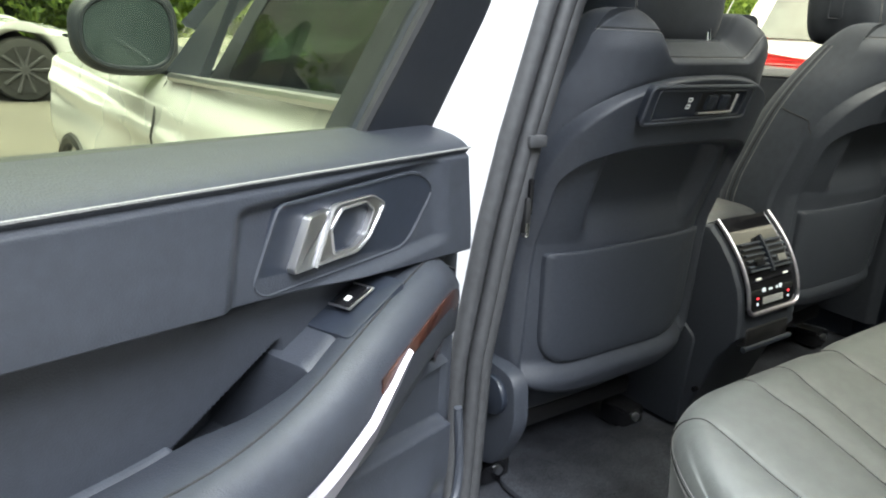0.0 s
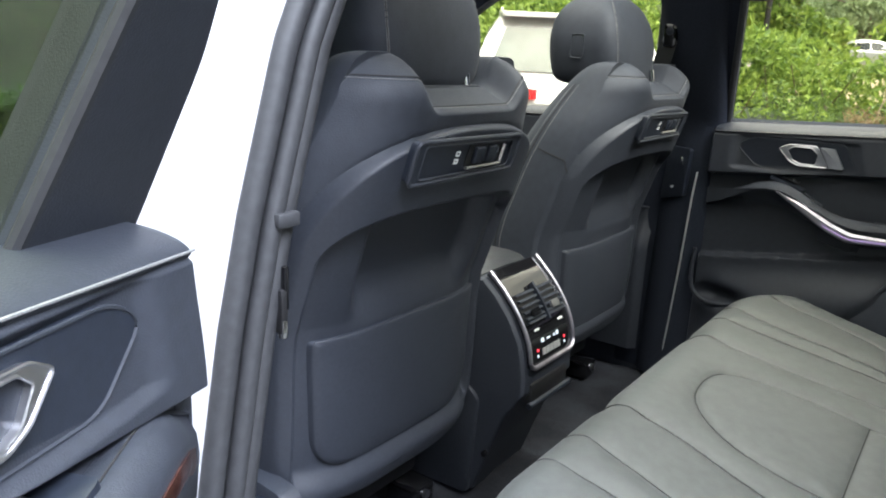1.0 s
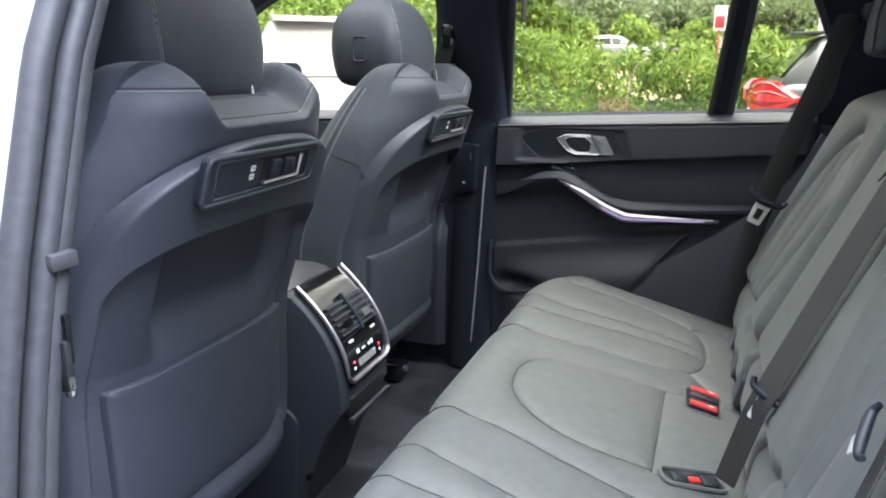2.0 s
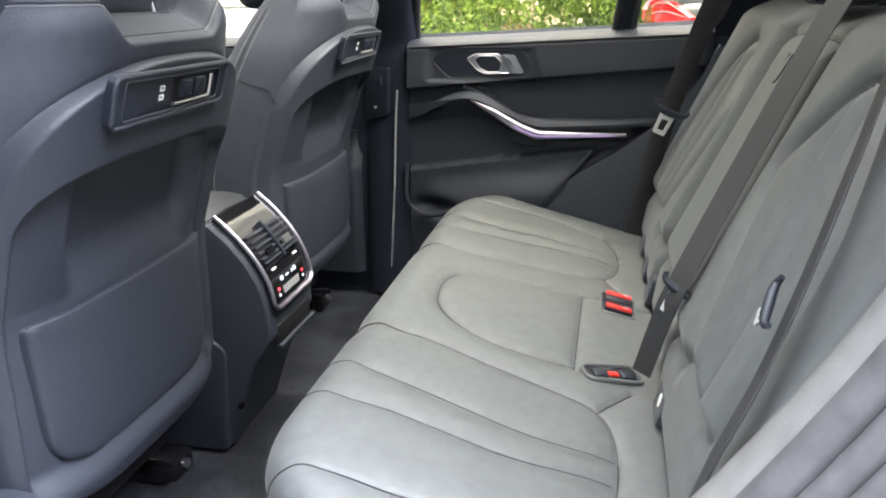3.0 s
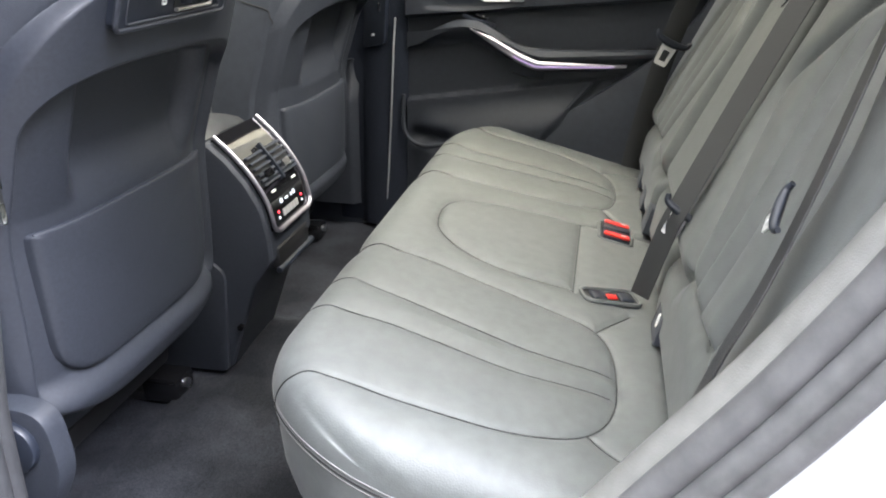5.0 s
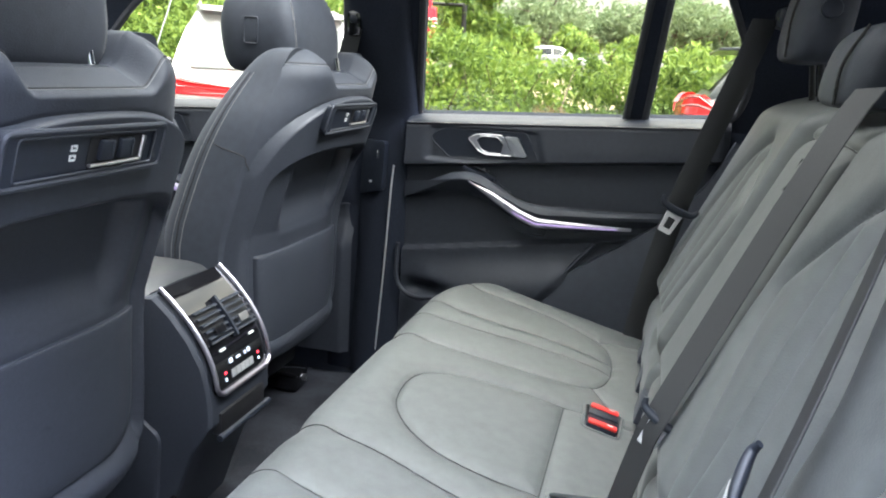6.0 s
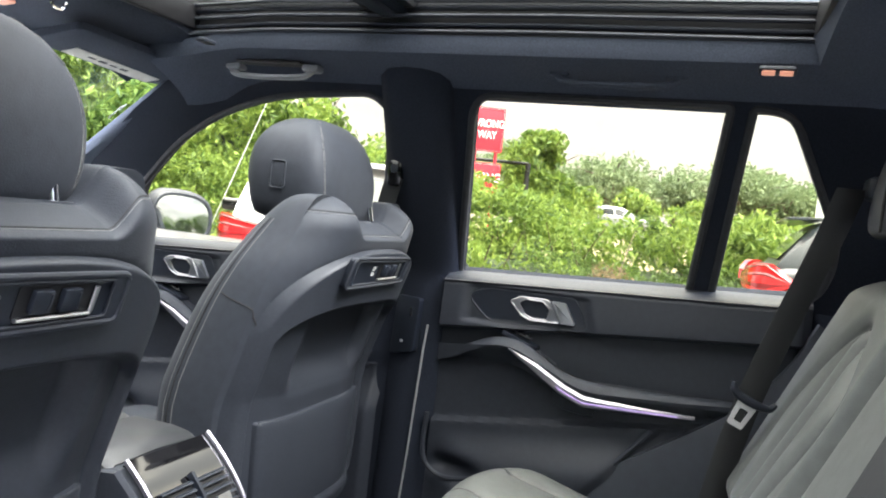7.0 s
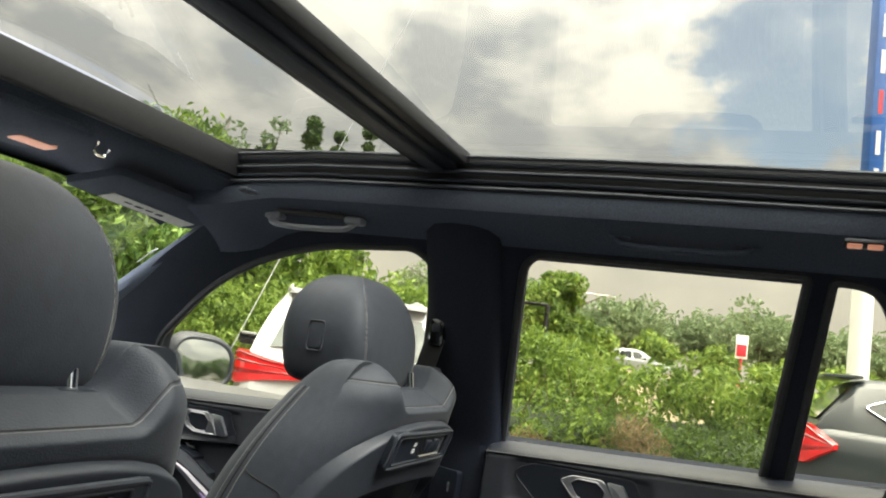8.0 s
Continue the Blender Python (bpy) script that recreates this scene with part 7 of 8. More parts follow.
pts = clump_points(rng, cx, np.full((n, 3), 0.20), 90)
part("dry_patch", leaf_mesh("dry_patch", pts, 0.045, 3, 0.35), DRY, hedge)
bm = bmesh.new()
for k in range(120):
    y, x = rng.uniform(-12, 15), rng.uniform(8.3, 10.5)
    h = rng.uniform(0.7, 1.4)
    tube([(x, y, 0.05), (x + rng.uniform(-.2, .2), y + rng.uniform(-.2, .2), h * 0.6), (x + rng.uniform(-.4, .4), y + rng.uniform(-.4, .4), h)], [0.016, 0.011, 0.004], 5, bm=bm)
part("stems", bm, BARK, hedge)
# dark sheet for the shade inside the hedge; it also keeps the hedge closed
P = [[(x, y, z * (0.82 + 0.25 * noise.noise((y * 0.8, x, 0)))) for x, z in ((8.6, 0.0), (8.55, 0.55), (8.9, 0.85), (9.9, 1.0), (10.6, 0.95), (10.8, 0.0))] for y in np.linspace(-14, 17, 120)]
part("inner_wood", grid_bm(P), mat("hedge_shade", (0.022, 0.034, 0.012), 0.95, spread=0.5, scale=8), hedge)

# tall vine-covered bank in front of the car
bank = tagged(new("vine_bank", None), "tall bank of trees covered in hanging vines", "trees", kind="stuff")
n = 1150
az = rng.uniform(math.radians(-28), math.radians(66), n)
dist = rng.uniform(13.0, 16.5, n)
top = 4.6 + 1.6 * np.array([noise.noise((a * 5.0, 1.7, 0.2)) for a in az]) - 0.5 * smooth(math.radians(36), math.radians(46), az) - 1.6 * smooth(math.radians(58), math.radians(66), az)
cx = np.stack([np.sin(az) * dist, np.cos(az) * dist, top * rng.uniform(0.02, 1.0, n)], axis=1)
keep = cx[:, 0] > -14
cx = cx[keep]
rad = np.stack([rng.uniform(0.4, 0.95, len(cx))] * 3, axis=1) * np.array((1, 1, 0.9))
pts = clump_points(rng, cx, rad * 0.8, 120, 0.5)
part("vine_leaves", leaf_mesh("vine_leaves", pts, 0.100, 4), VINE, bank)
# dark sheet behind the vines paints the shade within the bank
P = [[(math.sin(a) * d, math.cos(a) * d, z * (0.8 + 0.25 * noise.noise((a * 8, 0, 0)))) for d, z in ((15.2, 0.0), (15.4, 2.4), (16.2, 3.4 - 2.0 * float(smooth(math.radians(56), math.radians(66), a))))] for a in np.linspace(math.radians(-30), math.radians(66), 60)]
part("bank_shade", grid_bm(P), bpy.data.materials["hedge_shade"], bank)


# trees behind the open door and the camera, seen only in glass and paint
lot = tagged(new("tree_row", None), "tall row of dark green trees along the car park", "trees", kind="stuff")
n = 900
yy = rng.uniform(-16, 26, n)
cx = np.stack([-13.5 - rng.uniform(0, 2.5, n), yy, (7.0 + 1.5 * np.array([noise.noise((y * 0.3, 4.0, 0)) for y in yy])) * rng.uniform(0.05, 1.0, n)], axis=1)
pts = clump_points(rng, cx, np.stack([rng.uniform(0.5, 1.1, n)] * 3, axis=1), 90, 0.6)
part("leaves", leaf_mesh("leaves", pts, 0.13, 8), HEDGE, lot)
n = 700
xx = rng.uniform(-14, 26, n)
cx = np.stack([xx, -27.0 - rng.uniform(0, 2.5, n), (4.6 + 1.5 * np.array([noise.noise((x * 0.3, 9.0, 0)) for x in xx])) * rng.uniform(0.05, 1.0, n)], axis=1)
part("leaves", leaf_mesh("leaves", clump_points(rng, cx, np.stack([rng.uniform(0.5, 1.1, n)] * 3, axis=1), 60, 0.6), 0.17, 9), HEDGE, lot)
# dark sheet among the trees, standing in for the shade between them
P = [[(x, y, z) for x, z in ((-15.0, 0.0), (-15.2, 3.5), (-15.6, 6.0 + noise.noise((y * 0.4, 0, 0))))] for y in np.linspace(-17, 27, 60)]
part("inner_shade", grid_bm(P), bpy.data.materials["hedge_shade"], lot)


def tree(at, h, r, label, group="", material=TREES, leaves=2600, size=0.16, seed=0, column=False):
    rg = np.random.default_rng(seed)
    ob = empty("tree", at, label, "tree", group)
    x, y, z = at
    lean = rg.uniform(-0.3, 0.3, 2)
    bm = tube([(x, y, z), (x + lean[0] * 0.3, y + lean[1] * 0.3, z + h * 0.35), (x + lean[0], y + lean[1], z + h * 0.85)], [0.05 * r, 0.035 * r, 0.008 * r], 8)
    for k in range(9):
        a, zz = rg.uniform(0, 6.28), z + h * rg.uniform(0.25, 0.75)
        tube([(x + lean[0] * 0.4, y + lean[1] * 0.4, zz), (x + math.cos(a) * r * 0.45, y + math.sin(a) * r * 0.45, zz + h * 0.10), (x + math.cos(a) * r * 0.8, y + math.sin(a) * r * 0.8, zz + h * 0.16)], [0.02 * r, 0.012 * r, 0.004 * r], 5, bm=bm)
    part("trunk", bm, BARK, ob)
    m = 26
    d = rg.normal(size=(m, 3))
    d /= np.linalg.norm(d, axis=1)[:, None]
    c = np.array((x, y, z + h * 0.60)) + d * np.array((r * 0.72, r * 0.72, h * 0.33)) * rg.uniform(0.4, 1.0, (m, 1))
    if column:
        t = rg.uniform(0.05, 1, m)
        c = np.stack([x + d[:, 0] * r * 0.5 * (1.05 - t), y + d[:, 1] * r * 0.5 * (1.05 - t), z + h * t * 0.95], axis=1)
    rad = np.stack([rg.uniform(0.22, 0.42, m) * r] * 3, axis=1) * np.array((1, 1, 0.8))
    part("crown", leaf_mesh("crown", clump_points(rg, c, rad, leaves // m), size, seed + 50), material, ob)
    return ob


def toward(az, d, z, eye=(-0.99, -0.69)):
    a = math.radians(az)
    return (eye[0] + math.sin(a) * d, eye[1] + math.cos(a) * d, z)


# trees over the bank, seen through the roof glass
for k, (azd, h, r) in enumerate(((50.2, 10.5, 1.6), (53.8, 10.2, 1.1), (46.5, 10.4, 1.7))):
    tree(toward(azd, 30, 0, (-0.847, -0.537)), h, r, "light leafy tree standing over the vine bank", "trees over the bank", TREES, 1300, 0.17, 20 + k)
for k, (azd, h, r) in enumerate(((56.5, 10.2, 1.1), (58.6, 9.8, 0.9), (60.8, 10.1, 1.1))):
    tree(toward(azd, 30, 0, (-0.847, -0.537)), h, r, "dark narrow conifer standing over the vine bank", "conifers over the bank", HEDGE, 2600, 0.12, 30 + k, True)
# vine-covered tree by the signs
tree((13.6, 2.75, 0.1), 3.15, 1.0, "rounded tree overgrown with vines beside the signs", "", VINE, 5200, 0.085, 41)
# far belt of trees behind the road
for k in range(46):
    a = math.radians(66 + k * 1.5)
    d = 80 + 30 * rng.random()
    tree((math.sin(a) * d, math.cos(a) * d, 2.2), 6.2 + 1.8 * rng.random() + (1.4 if k % 11 in (5, 6, 7) else 0) + 1.2 * float(smooth(20, 36, k)), 5.4, "green tree in the far belt, haze painted into its leaves", "far trees", TREES, 2400, 0.34, 60 + k)
for k in range(14):
    a = math.radians(72 + k * 4.2)
    d = 50 + 14 * rng.random()
    tree((math.sin(a) * d, math.cos(a) * d, 1.5), 2.2 + 1.4 * rng.random(), 2.4, "low green bush beside the far road", "roadside bushes", VINE, 900, 0.30, 120 + k)


def sign(at, w, h, text, facing, label, size, top_of=None):
    ob = empty("road_sign", (at[0], at[1], 0), label, "road sign", "road signs")
    a = math.radians(facing)
    ex = Vector((math.cos(a), math.sin(a), 0))
    m = frame_of(at, ex, (0, 0, 1))
    part("board", plate(rounded([(-w / 2, -h / 2), (w / 2, -h / 2), (w / 2, h / 2), (-w / 2, h / 2)], 0.03), 0.012, m, bevel=0.003), SIGN_RED, ob, "red sign board")
    out = rounded([(-w / 2 + 0.02, -h / 2 + 0.02), (w / 2 - 0.02, -h / 2 + 0.02), (w / 2 - 0.02, h / 2 - 0.02), (-w / 2 + 0.02, h / 2 - 0.02)], 0.03)
    part("border", tube([m @ Vector((p[0], p[1], 0.001)) for p in out], 0.006, 4, closed=True, flat=0.3), SIGN_WHITE, ob)
    for k, line in enumerate(text):
        cu = bpy.data.curves.new("letters", "FONT")
        cu.body, cu.size, cu.align_x, cu.align_y, cu.extrude = line, size, "CENTER", "CENTER", 0.002
        cu.offset = 0.004
        tmp = bpy.data.objects.new("letters", cu)
        me = tmp.to_mesh()
        bm = bmesh.new()
        bm.from_mesh(me)
        tmp.to_mesh_clear()
        bpy.data.objects.remove(tmp)
        off = (len(text) - 1) / 2 - k
        bmesh.ops.transform(bm, matrix=m @ Matrix.Translation((0, off * size * 1.18, 0.004)) @ Matrix.Diagonal((0.86, 1.1, 1, 1)), verts=bm.verts[:])
        part("letters", bm, SIGN_WHITE, ob, "white letters")
    return ob


s1 = sign(toward(72.3, 13.2, 2.82), 0.56, 0.76, ("WRONG", "WAY"), -68, "red and white wrong way sign on two posts", 0.165)
s2 = sign(toward(72.2, 12.9, 1.97), 0.62, 0.50, ("WRONG",), -68, "lower red wrong way sign half hidden by leaves", 0.19)
for off in (-0.18, 0.18):
    p = Vector(toward(72.3, 13.25, 0)) + Vector((0.37 * off, -0.93 * off, 0))
    part("post", cyl(p, p + Vector((0, 0, 3.2)), 0.028, 10), SIGN_RED, s1, "red painted post")
fence = empty("pipe_barrier", toward(74.5, 14.6, 0), "black pipe barrier behind the hedge", "barrier")
a, b = Vector(toward(71.0, 14.8, 2.42)), Vector(toward(75.6, 14.2, 2.38))
part("rail", cyl(a, b, 0.03, 10), DARK, fence)
part("post", cyl((b.x, b.y, 0.1), b, 0.05, 12), DARK, fence)
part("post", cyl((a.x, a.y, 0.1), a, 0.05, 12), DARK, fence)
far = empty("road_sign", toward(89.9, 26, 1.2, (-0.847, -0.537)), "small white and red sign by the road", "road sign", "road signs")
px, py, pz = toward(89.9, 24, 0, (-0.847, -0.537))
part("board", boxed((px, py, 2.62), (0.03, 0.34, 0.70), None, 0.01), SIGN_WHITE, far)
part("panel", boxed((px - 0.02, py, 2.52), (0.02, 0.27, 0.34), None, 0.006), SIGN_RED, far)
part("post", cyl((px, py, 0.8), (px, py, 2.3), 0.03, 8), SIGN_RED, far)
lampp = empty("street_lamp", toward(77.8, 60, 1.6), "tall thin street lamp by the far road", "street lamp")
lx, ly, lz = toward(77.8, 60, 1.6)
part("pole", cyl((lx, ly, 1.4), (lx, ly, 7.0), 0.09, 8, 0.05), STEEL, lampp)
part("arm", tube(curve_points([(lx, ly, 6.9), (lx + 0.2, ly - 0.6, 7.25), (lx + 0.5, ly - 2.6, 7.2)], 6), 0.05, 6), STEEL, lampp)
part("head", boxed((lx + 0.5, ly - 2.8, 7.18), (0.25, 0.6, 0.12), None, 0.04), STEEL, lampp)
# pylon and its banner
pyl = empty("pylon_sign", toward(96.6, 11, 0, (-0.847, -0.537)), "tall pylon sign with blue and white faces on a white post", "pylon sign")
x, y, _ = toward(97.1, 11.0, 0, (-0.847, -0.537))
part("post", cyl((x, y, 0), (x, y, 3.6), 0.13, 20), SIGN_WHITE, pyl, "white painted post")
mp = frame_of((x, y - 0.38, 5.6), (0.35, -0.94, 0), (0, 0, 1))
part("board", boxed((0, 0, 0), (0.95, 4.2, 0.22), mp, 0.03), SIGN_WHITE, pyl, "white sign board")
part("blue_edge", boxed((-0.43, 0, 0.012), (0.20, 4.2, 0.21), mp, 0.02), BANNER_BLUE, pyl, "blue side band")
for k, (zz, mt_) in enumerate(((-1.4, SIGN_WHITE), (-0.9, SIGN_WHITE), (-0.35, SIGN_RED), (0.2, SIGN_WHITE), (0.7, SIGN_WHITE), (1.3, SIGN_WHITE))):
    part("mark", boxed((-0.43, zz, 0.12), (0.06, 0.32, 0.006), mp), mt_, pyl)
pole = empty("utility_pole", (16.5, 14.5, 0), "slanting guy wire with a thin pole in the vines", "pole")
part("wire", tube([(7.0, 5.68, 0.05), (8.14, 4.08, 6.0)], 0.008, 6), STEEL, pole)
for k in range(2):
    part("wire", tube([(7.5, 30, 8.5 + k * 0.5), (40, 26, 9.5 + k * 0.5)], 0.02, 5), DARK, pole)


def car_profile(kind):
    if kind == "suv":
        # along the car from the tail (0) to the nose: half-width, roof or bonnet line, belt line
        return dict(L=4.70, W=0.94, belt=1.06,
                    lower=[(0.00, 0.80, 0.48, 0.98), (0.06, 0.88, 0.36, 1.02), (0.25, 0.935, 0.30, 1.06), (1.0, 0.945, 0.24, 1.06), (2.4, 0.94, 0.24, 1.03), (3.3, 0.945, 0.24, 1.01), (4.2, 0.93, 0.28, 0.93), (4.55, 0.86, 0.34, 0.82), (4.70, 0.70, 0.42, 0.70)],
                    roof=[(0.16, 0.70, 1.04), (0.22, 0.70, 1.20), (0.42, 0.655, 1.56), (0.50, 0.645, 1.615), (0.9, 0.65, 1.655), (1.8, 0.655, 1.68), (2.5, 0.64, 1.64), (2.85, 0.63, 1.52), (3.35, 0.66, 1.22), (3.65, 0.68, 1.02)])
    return dict(L=4.6, W=0.92, belt=0.86,
                lower=[(0.00, 0.72, 0.40, 0.84), (0.12, 0.86, 0.28, 0.92), (0.5, 0.93, 0.22, 0.92), (1.3, 0.91, 0.20, 0.88), (2.6, 0.90, 0.20, 0.86), (3.4, 0.925, 0.20, 0.86), (4.1, 0.91, 0.22, 0.76), (4.45, 0.80, 0.28, 0.66), (4.60, 0.58, 0.34, 0.56)],
                roof=[(0.35, 0.66, 0.90), (0.9, 0.58, 1.12), (1.4, 0.55, 1.25), (1.9, 0.54, 1.28), (2.3, 0.55, 1.24), (2.9, 0.62, 1.00), (3.2, 0.66, 0.86)])


def parked_car(m, kind, paint, label, low_roof=False):
    """A parked car, tail at local y = 0, nose towards +y, laid by m."""
    K = car_profile(kind)
    car = empty("car", m.translation, label, "car", "parked cars")
    st = np.array(K["lower"])
    t = np.linspace(0, 1, len(st))
    tt = np.linspace(0, 1, 64)
    S = np.stack([np.interp(tt, t, st[:, k]) for k in range(4)], axis=1)
    wheels = [0.82, K["L"] - 0.92]
    P = []
    for y, w, zb, zt in S:
        lift = max([math.sqrt(max(0.0, 0.40 ** 2 - (y - c) ** 2)) for c in wheels])
        z0 = max(zb, 0.36 + lift * 0.98) if lift > 0 else zb
        P.append([(0, y, z0), (w * 0.80, y, z0), (w * 0.97, y, z0 + 0.03), (w * 0.995, y, min(zt - 0.05, max(z0 + 0.08, 0.55))), (w, y, min(zt - 0.04, max(z0 + 0.10, 0.72))), (w * 0.992, y, max(z0 + 0.12, zt - 0.16)), (w * 0.975, y, zt - 0.05), (w * 0.94, y, zt - 0.008), (w * 0.80, y, zt + 0.012), (w * 0.4, y, zt + 0.03), (0, y, zt + 0.035)])
    P = np.array(P)
    full = np.concatenate([P, P[:, ::-1][:, 1:-1] * np.array((-1, 1, 1))], axis=1)
    part("body", grid_bm(full, close_v=True, cap=True, m=m), paint, car, "painted car body", angle=50)
    r = np.array(K["roof"])
    tt = np.linspace(0, 1, 40)
    t = np.linspace(0, 1, len(r))
    R = np.stack([np.interp(tt, t, r[:, k]) for k in range(3)], axis=1)
    belt = K["belt"]
    bw = K["W"] * 0.90
    P = []
    for y, w, z in R:
        f = np.clip((z - belt) / 0.55, 0, 1)
        P.append([(bw, y, belt - 0.06), (bw - (bw - w) * 0.25 * f, y, belt + (z - belt) * 0.25), (bw - (bw - w) * 0.8 * f, y, belt + (z - belt) * 0.82), (w * 0.97, y, z - 0.02 * f), (w * 0.86, y, z + 0.004), (w * 0.45, y, z + 0.018), (0, y, z + 0.02)])
    P = np.array(P)
    full = np.concatenate([P, P[:, ::-1][:, 1:] * np.array((-1, 1, 1))], axis=1)
    part("greenhouse", grid_bm(full, m=m), paint, car, "painted roof and pillars", angle=50)
    suv = kind == "suv"
    # windows: side panes, rear window
    for s in (-1, 1):
        if low_roof:
            panes = ([(0.46, 1.33), (0.66, 1.16), (1.18, 1.11), (1.18, 1.52), (0.74, 1.50)], [(1.24, 1.11), (1.24, 1.52), (1.98, 1.55), (2.06, 1.10)], [(2.14, 1.09), (2.06, 1.55), (2.50, 1.52), (3.05, 1.20), (3.12, 1.07)])
        elif suv:
            panes = ([(0.62, 1.10), (0.80, 1.40), (1.18, 1.50), (1.18, 1.08)], [(1.24, 1.08), (1.24, 1.51), (1.98, 1.55), (2.06, 1.07)], [(2.14, 1.07), (2.06, 1.55), (2.50, 1.52), (3.05, 1.20), (3.12, 1.06)])
        else:
            panes = ([(1.05, 0.92), (1.30, 1.14), (1.95, 1.20), (2.30, 1.16), (2.78, 0.92)],)
        for pn in panes:
            lo = rounded(pn, 0.06)
            bm = bmesh.new()
            vs = []
            for y, z in lo:
                w = np.interp(y, r[:, 0], r[:, 1])
                zr = np.interp(y, r[:, 0], r[:, 2])
                f = np.clip((z - belt) / max(0.05, zr - belt), 0, 1)
                vs.append(bm.verts.new(m @ Vector((s * (bw - (bw - w) * f * 0.95 + 0.012), y, z))))
            bm.faces.new(vs)
            part("side_window", bm, GLASS_DARK, car, "dark side glass")
            part("window_trim", tube([(s * (bw - (bw - np.interp(y, r[:, 0], r[:, 1])) * np.clip((z - belt) / max(0.05, np.interp(y, r[:, 0], r[:, 2]) - belt), 0, 1) * 0.95 + 0.012), y, z) for y, z in lo], 0.008, 6, closed=True, m=m), DARK if paint is PAINT else CHROME, car)
    if suv:
        bm = grid_bm([[(x * (0.86 - 0.16 * t), 0.185 + 0.205 * t - 0.012, 1.14 + 0.37 * t) for x in np.linspace(-0.80, 0.80, 8)] for t in (0, 0.5, 1)], m=m)
        part("rear_window", bm, GLASS_DARK if paint is not PAINT else GLASS_TINT_CAR, car, "rear window glass")
        part("spoiler", plate(rounded([(-0.60, -0.10), (0.60, -0.10), (0.64, 0.16), (-0.64, 0.16)], 0.05), 0.035, m @ frame_of((0, 0.31 if low_roof else 0.42, 1.645), (1, 0, 0), (0, 1, 0.10)), bevel=0.014), paint, car, "roof spoiler")
        for s in (-1, 1):
            part("roof_rail", tube([m @ Vector(p) for p in ((s * 0.60, 0.75, 1.67), (s * 0.61, 1.2, 1.71), (s * 0.60, 2.2, 1.70), (s * 0.59, 2.6, 1.64))], 0.014, 6), STEEL, car)
            # wraparound tail lamp: tall at the corner, tapering inwards, with two dark bands
            lp = [(0.30, -0.042, 0.040), (0.42, -0.038, 0.052), (0.55, -0.030, 0.066), (0.68, -0.014, 0.084), (0.79, 0.010, 0.106), (0.87, 0.05, 0.126), (0.915, 0.11, 0.134), (0.938, 0.19, 0.120), (0.946, 0.28, 0.085)]
            def lamp_band(f0, f1, out):
                G = []
                for x, y, h in lp:
                    if low_roof:
                        # a wedge that points forwards along the flank
                        h *= 0.95 if y < 0.1 else 0.95 * (0.32 - y) / 0.22
                    a0, a1 = 0.955 + h * f0, 0.955 + h * f1
                    G.append([(s * (x + out), y - out, a0), (s * (x + out + 0.003), y - out - 0.003, (a0 + a1) / 2), (s * (x + out), y - out + 0.004, a1), (s * (x - 0.03), y + 0.03, a1), (s * (x - 0.03), y + 0.03, a0)])
                return grid_bm(G, close_v=True, cap=True, m=m)
            lampb = part("tail_lamp", lamp_band(-1.0, 1.0, 0.010), TAIL, car, "red tail lamp")
            for f0, f1 in ((-0.42, -0.05), (0.30, 0.46), (0.80, 0.92)):
                part("lamp_band", lamp_band(f0, f1, 0.0125), TAIL_DARK, lampb, "dark red band")
        part("number_plate", boxed((0, -0.012, 0.83), (0.32, 0.012, 0.16), m, 0.004), SIGN_WHITE, car, "blank pale number plate")
        for k in range(3):
            part("plate_bar", boxed((-0.09 + 0.09 * k, -0.020, 0.83), (0.06, 0.004, 0.07), m), INK, car)
        part("model_mark", boxed((0.55, -0.006, 0.87), (0.18, 0.01, 0.035), m), STEEL, car, "plain silver badge bars")
        part("bumper", boxed((0, 0.03, 0.48), (1.62, 0.12, 0.20), m, 0.05, 3), PLASTIC, car, "dark lower bumper")
        fl = rounded([(-0.09, -0.09), (0.09, -0.09), (0.09, 0.09), (-0.09, 0.09)], 0.04)
        part("fuel_flap", tube([m @ Vector((0.950, 0.85 + a, 0.93 + b)) for a, b in fl], 0.004, 5, closed=True), SEAM, car)
        for s in (-1, 1):
            c = m @ Vector((s * 1.06, 3.05, 1.12))
            part("wing_mirror", boxed((s * 1.05, 3.02, 1.12), (0.22, 0.12, 0.15), m, 0.04, 3), GLOSS, car, "dark wing mirror")
            part("mirror_foot", boxed((s * 0.94, 3.04, 1.07), (0.10, 0.06, 0.04), m, 0.01), GLOSS, car)
    else:
        for s in (-1, 1):
            G = [[(s * (0.60 + 0.27 * f), 4.44 - 0.30 * f, 0.66 + 0.02 * f), (s * (0.63 + 0.27 * f), 4.43 - 0.30 * f, 0.72 + 0.03 * f), (s * (0.57 + 0.27 * f), 4.36 - 0.3 * f, 0.72 + 0.03 * f), (s * (0.56 + 0.27 * f), 4.36 - 0.30 * f, 0.66)] for f in np.linspace(0, 1, 6)]
            part("headlamp", grid_bm(G, close_v=True, cap=True, m=m), GLASS_DARK, car, "dark headlamp glass")
            part("mirror", boxed((s * 0.98, 2.72, 0.98), (0.18, 0.10, 0.12), m, 0.03, 3), GLOSS, car, "dark wing mirror")
    for y in wheels:
        for s in (-1, 1):
            c = m @ Vector((s * (K["W"] - 0.12), y, 0.355))
            wheel_at(c, (m.to_3x3() @ Vector((1, 0, 0))).normalized(), 0.355, 0.24, car)
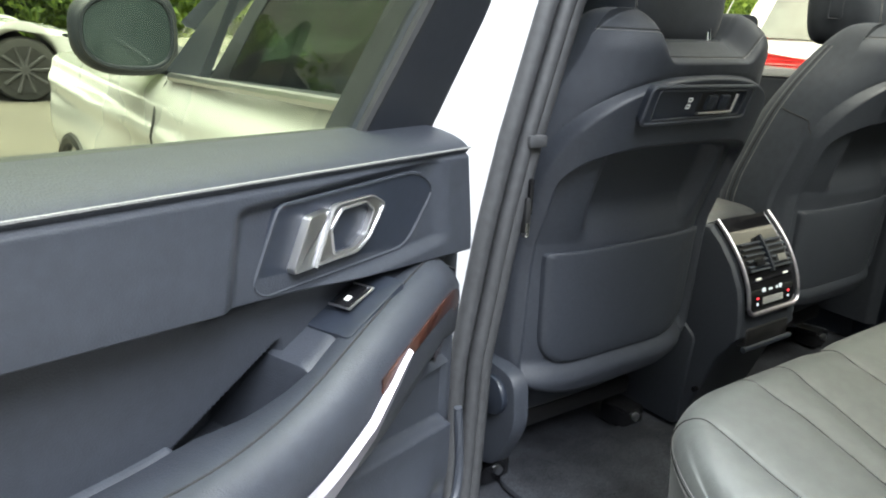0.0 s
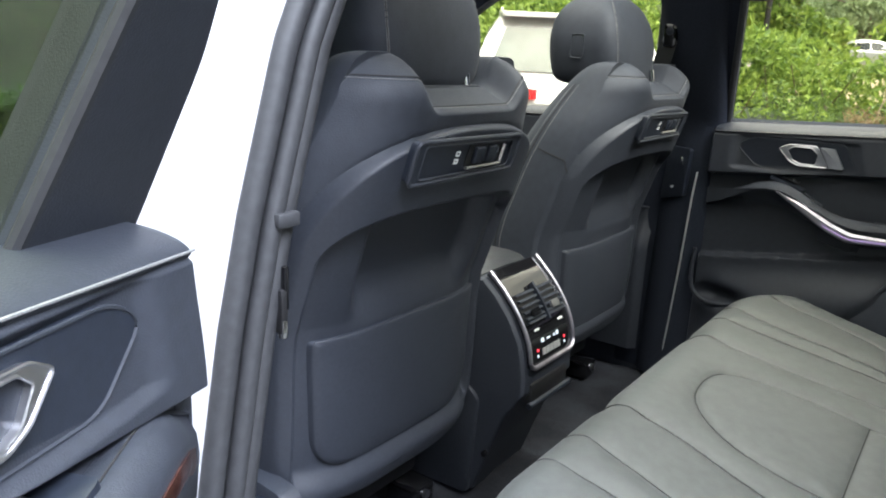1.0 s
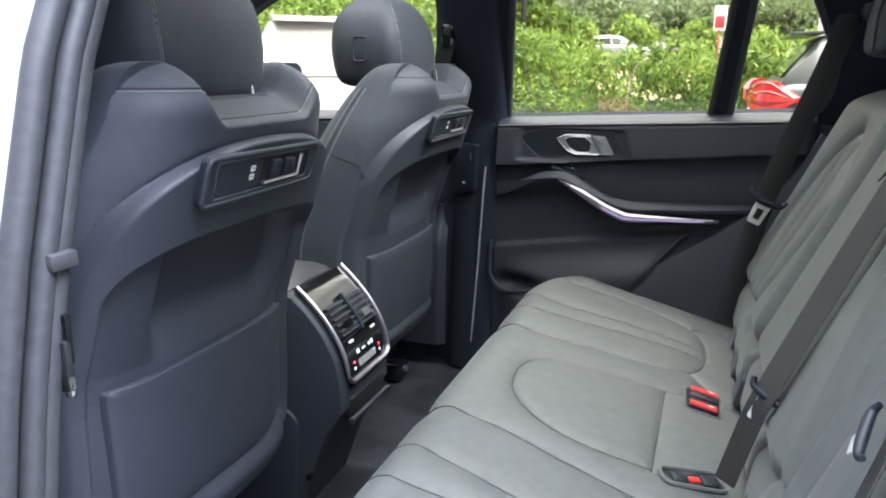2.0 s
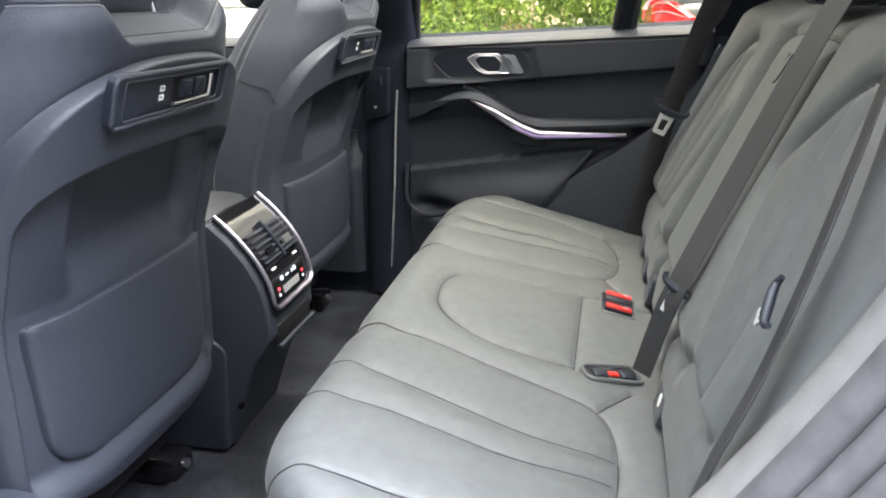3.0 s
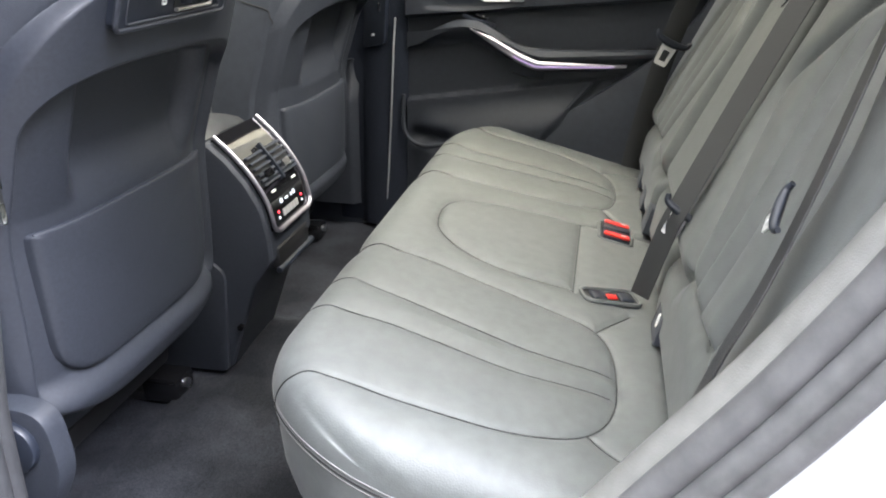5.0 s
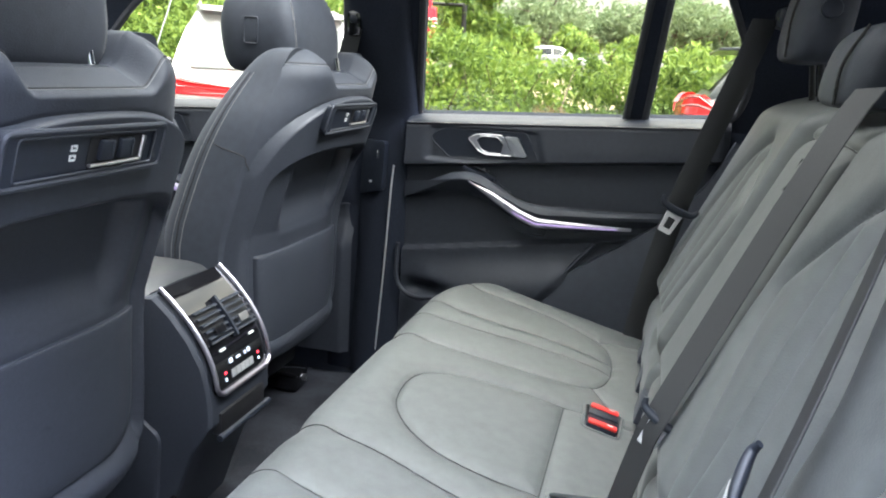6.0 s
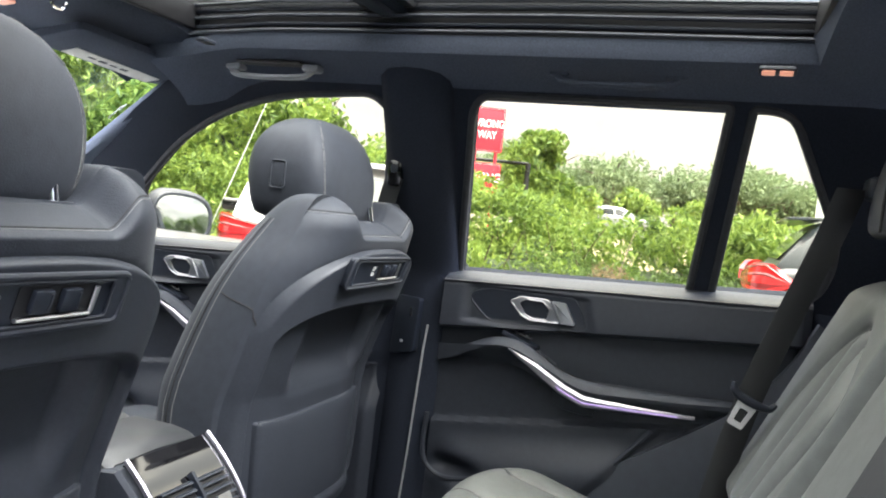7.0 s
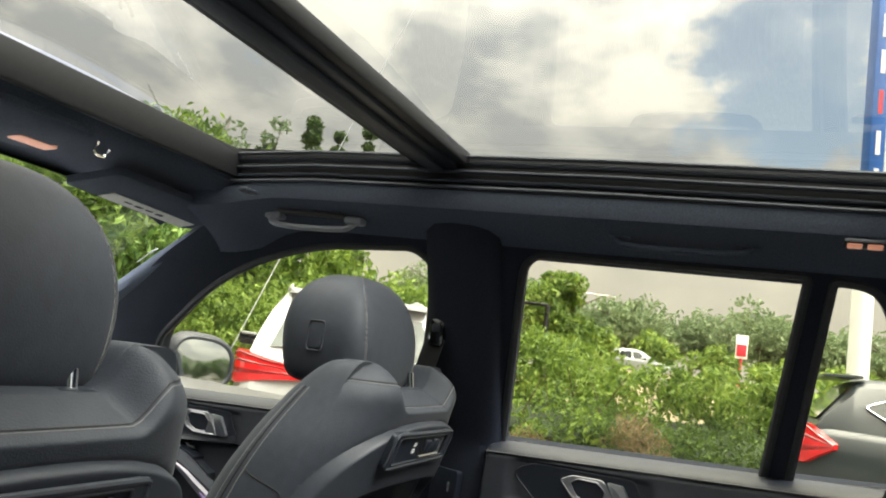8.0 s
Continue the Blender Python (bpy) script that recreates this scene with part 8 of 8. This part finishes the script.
    if low_roof:
        # a higher waist and a flatter cabin than the tall car's
        for ob in car.children_recursive:
            for v in ob.data.vertices:
                v.co.z = float(np.interp(v.co.z, (0.0, 0.72, 0.955, 1.06, 1.645, 1.80), (0.0, 0.78, 1.030, 1.150, 1.535, 1.62)))
    return car


def heading(x, y, az):
    """A car's matrix: its tail at (x, y), nose towards the bearing az."""
    return Matrix.Translation((x, y, 0)) @ Matrix.Rotation(-math.radians(az), 4, "Z")


GLASS_TINT_CAR = mat("pale_reflecting_glass", (0.06, 0.075, 0.07), 0.10, spread=0.3, scale=2.0, coat=0.6, stains=0.3, stain_scale=3.0)
parked_car(heading(4.65, 2.35, 58), "suv", PAINT, "white sport utility car with red tail lamps parked ahead")
parked_car(heading(5.95, -0.88, 180), "suv", PAINT_GREY, "dark grey sport utility car with red tail lamps parked alongside", True)
parked_car(heading(-3.95, 9.7, 90), "coupe", PAINT, "low white sports car parked across the way")
parked_car(Matrix.Translation((0, 0, 1.52)) @ heading(54.0, 8.6, 180), "suv", PAINT_SILVER, "silver car on the far road, half hidden by the hedge")
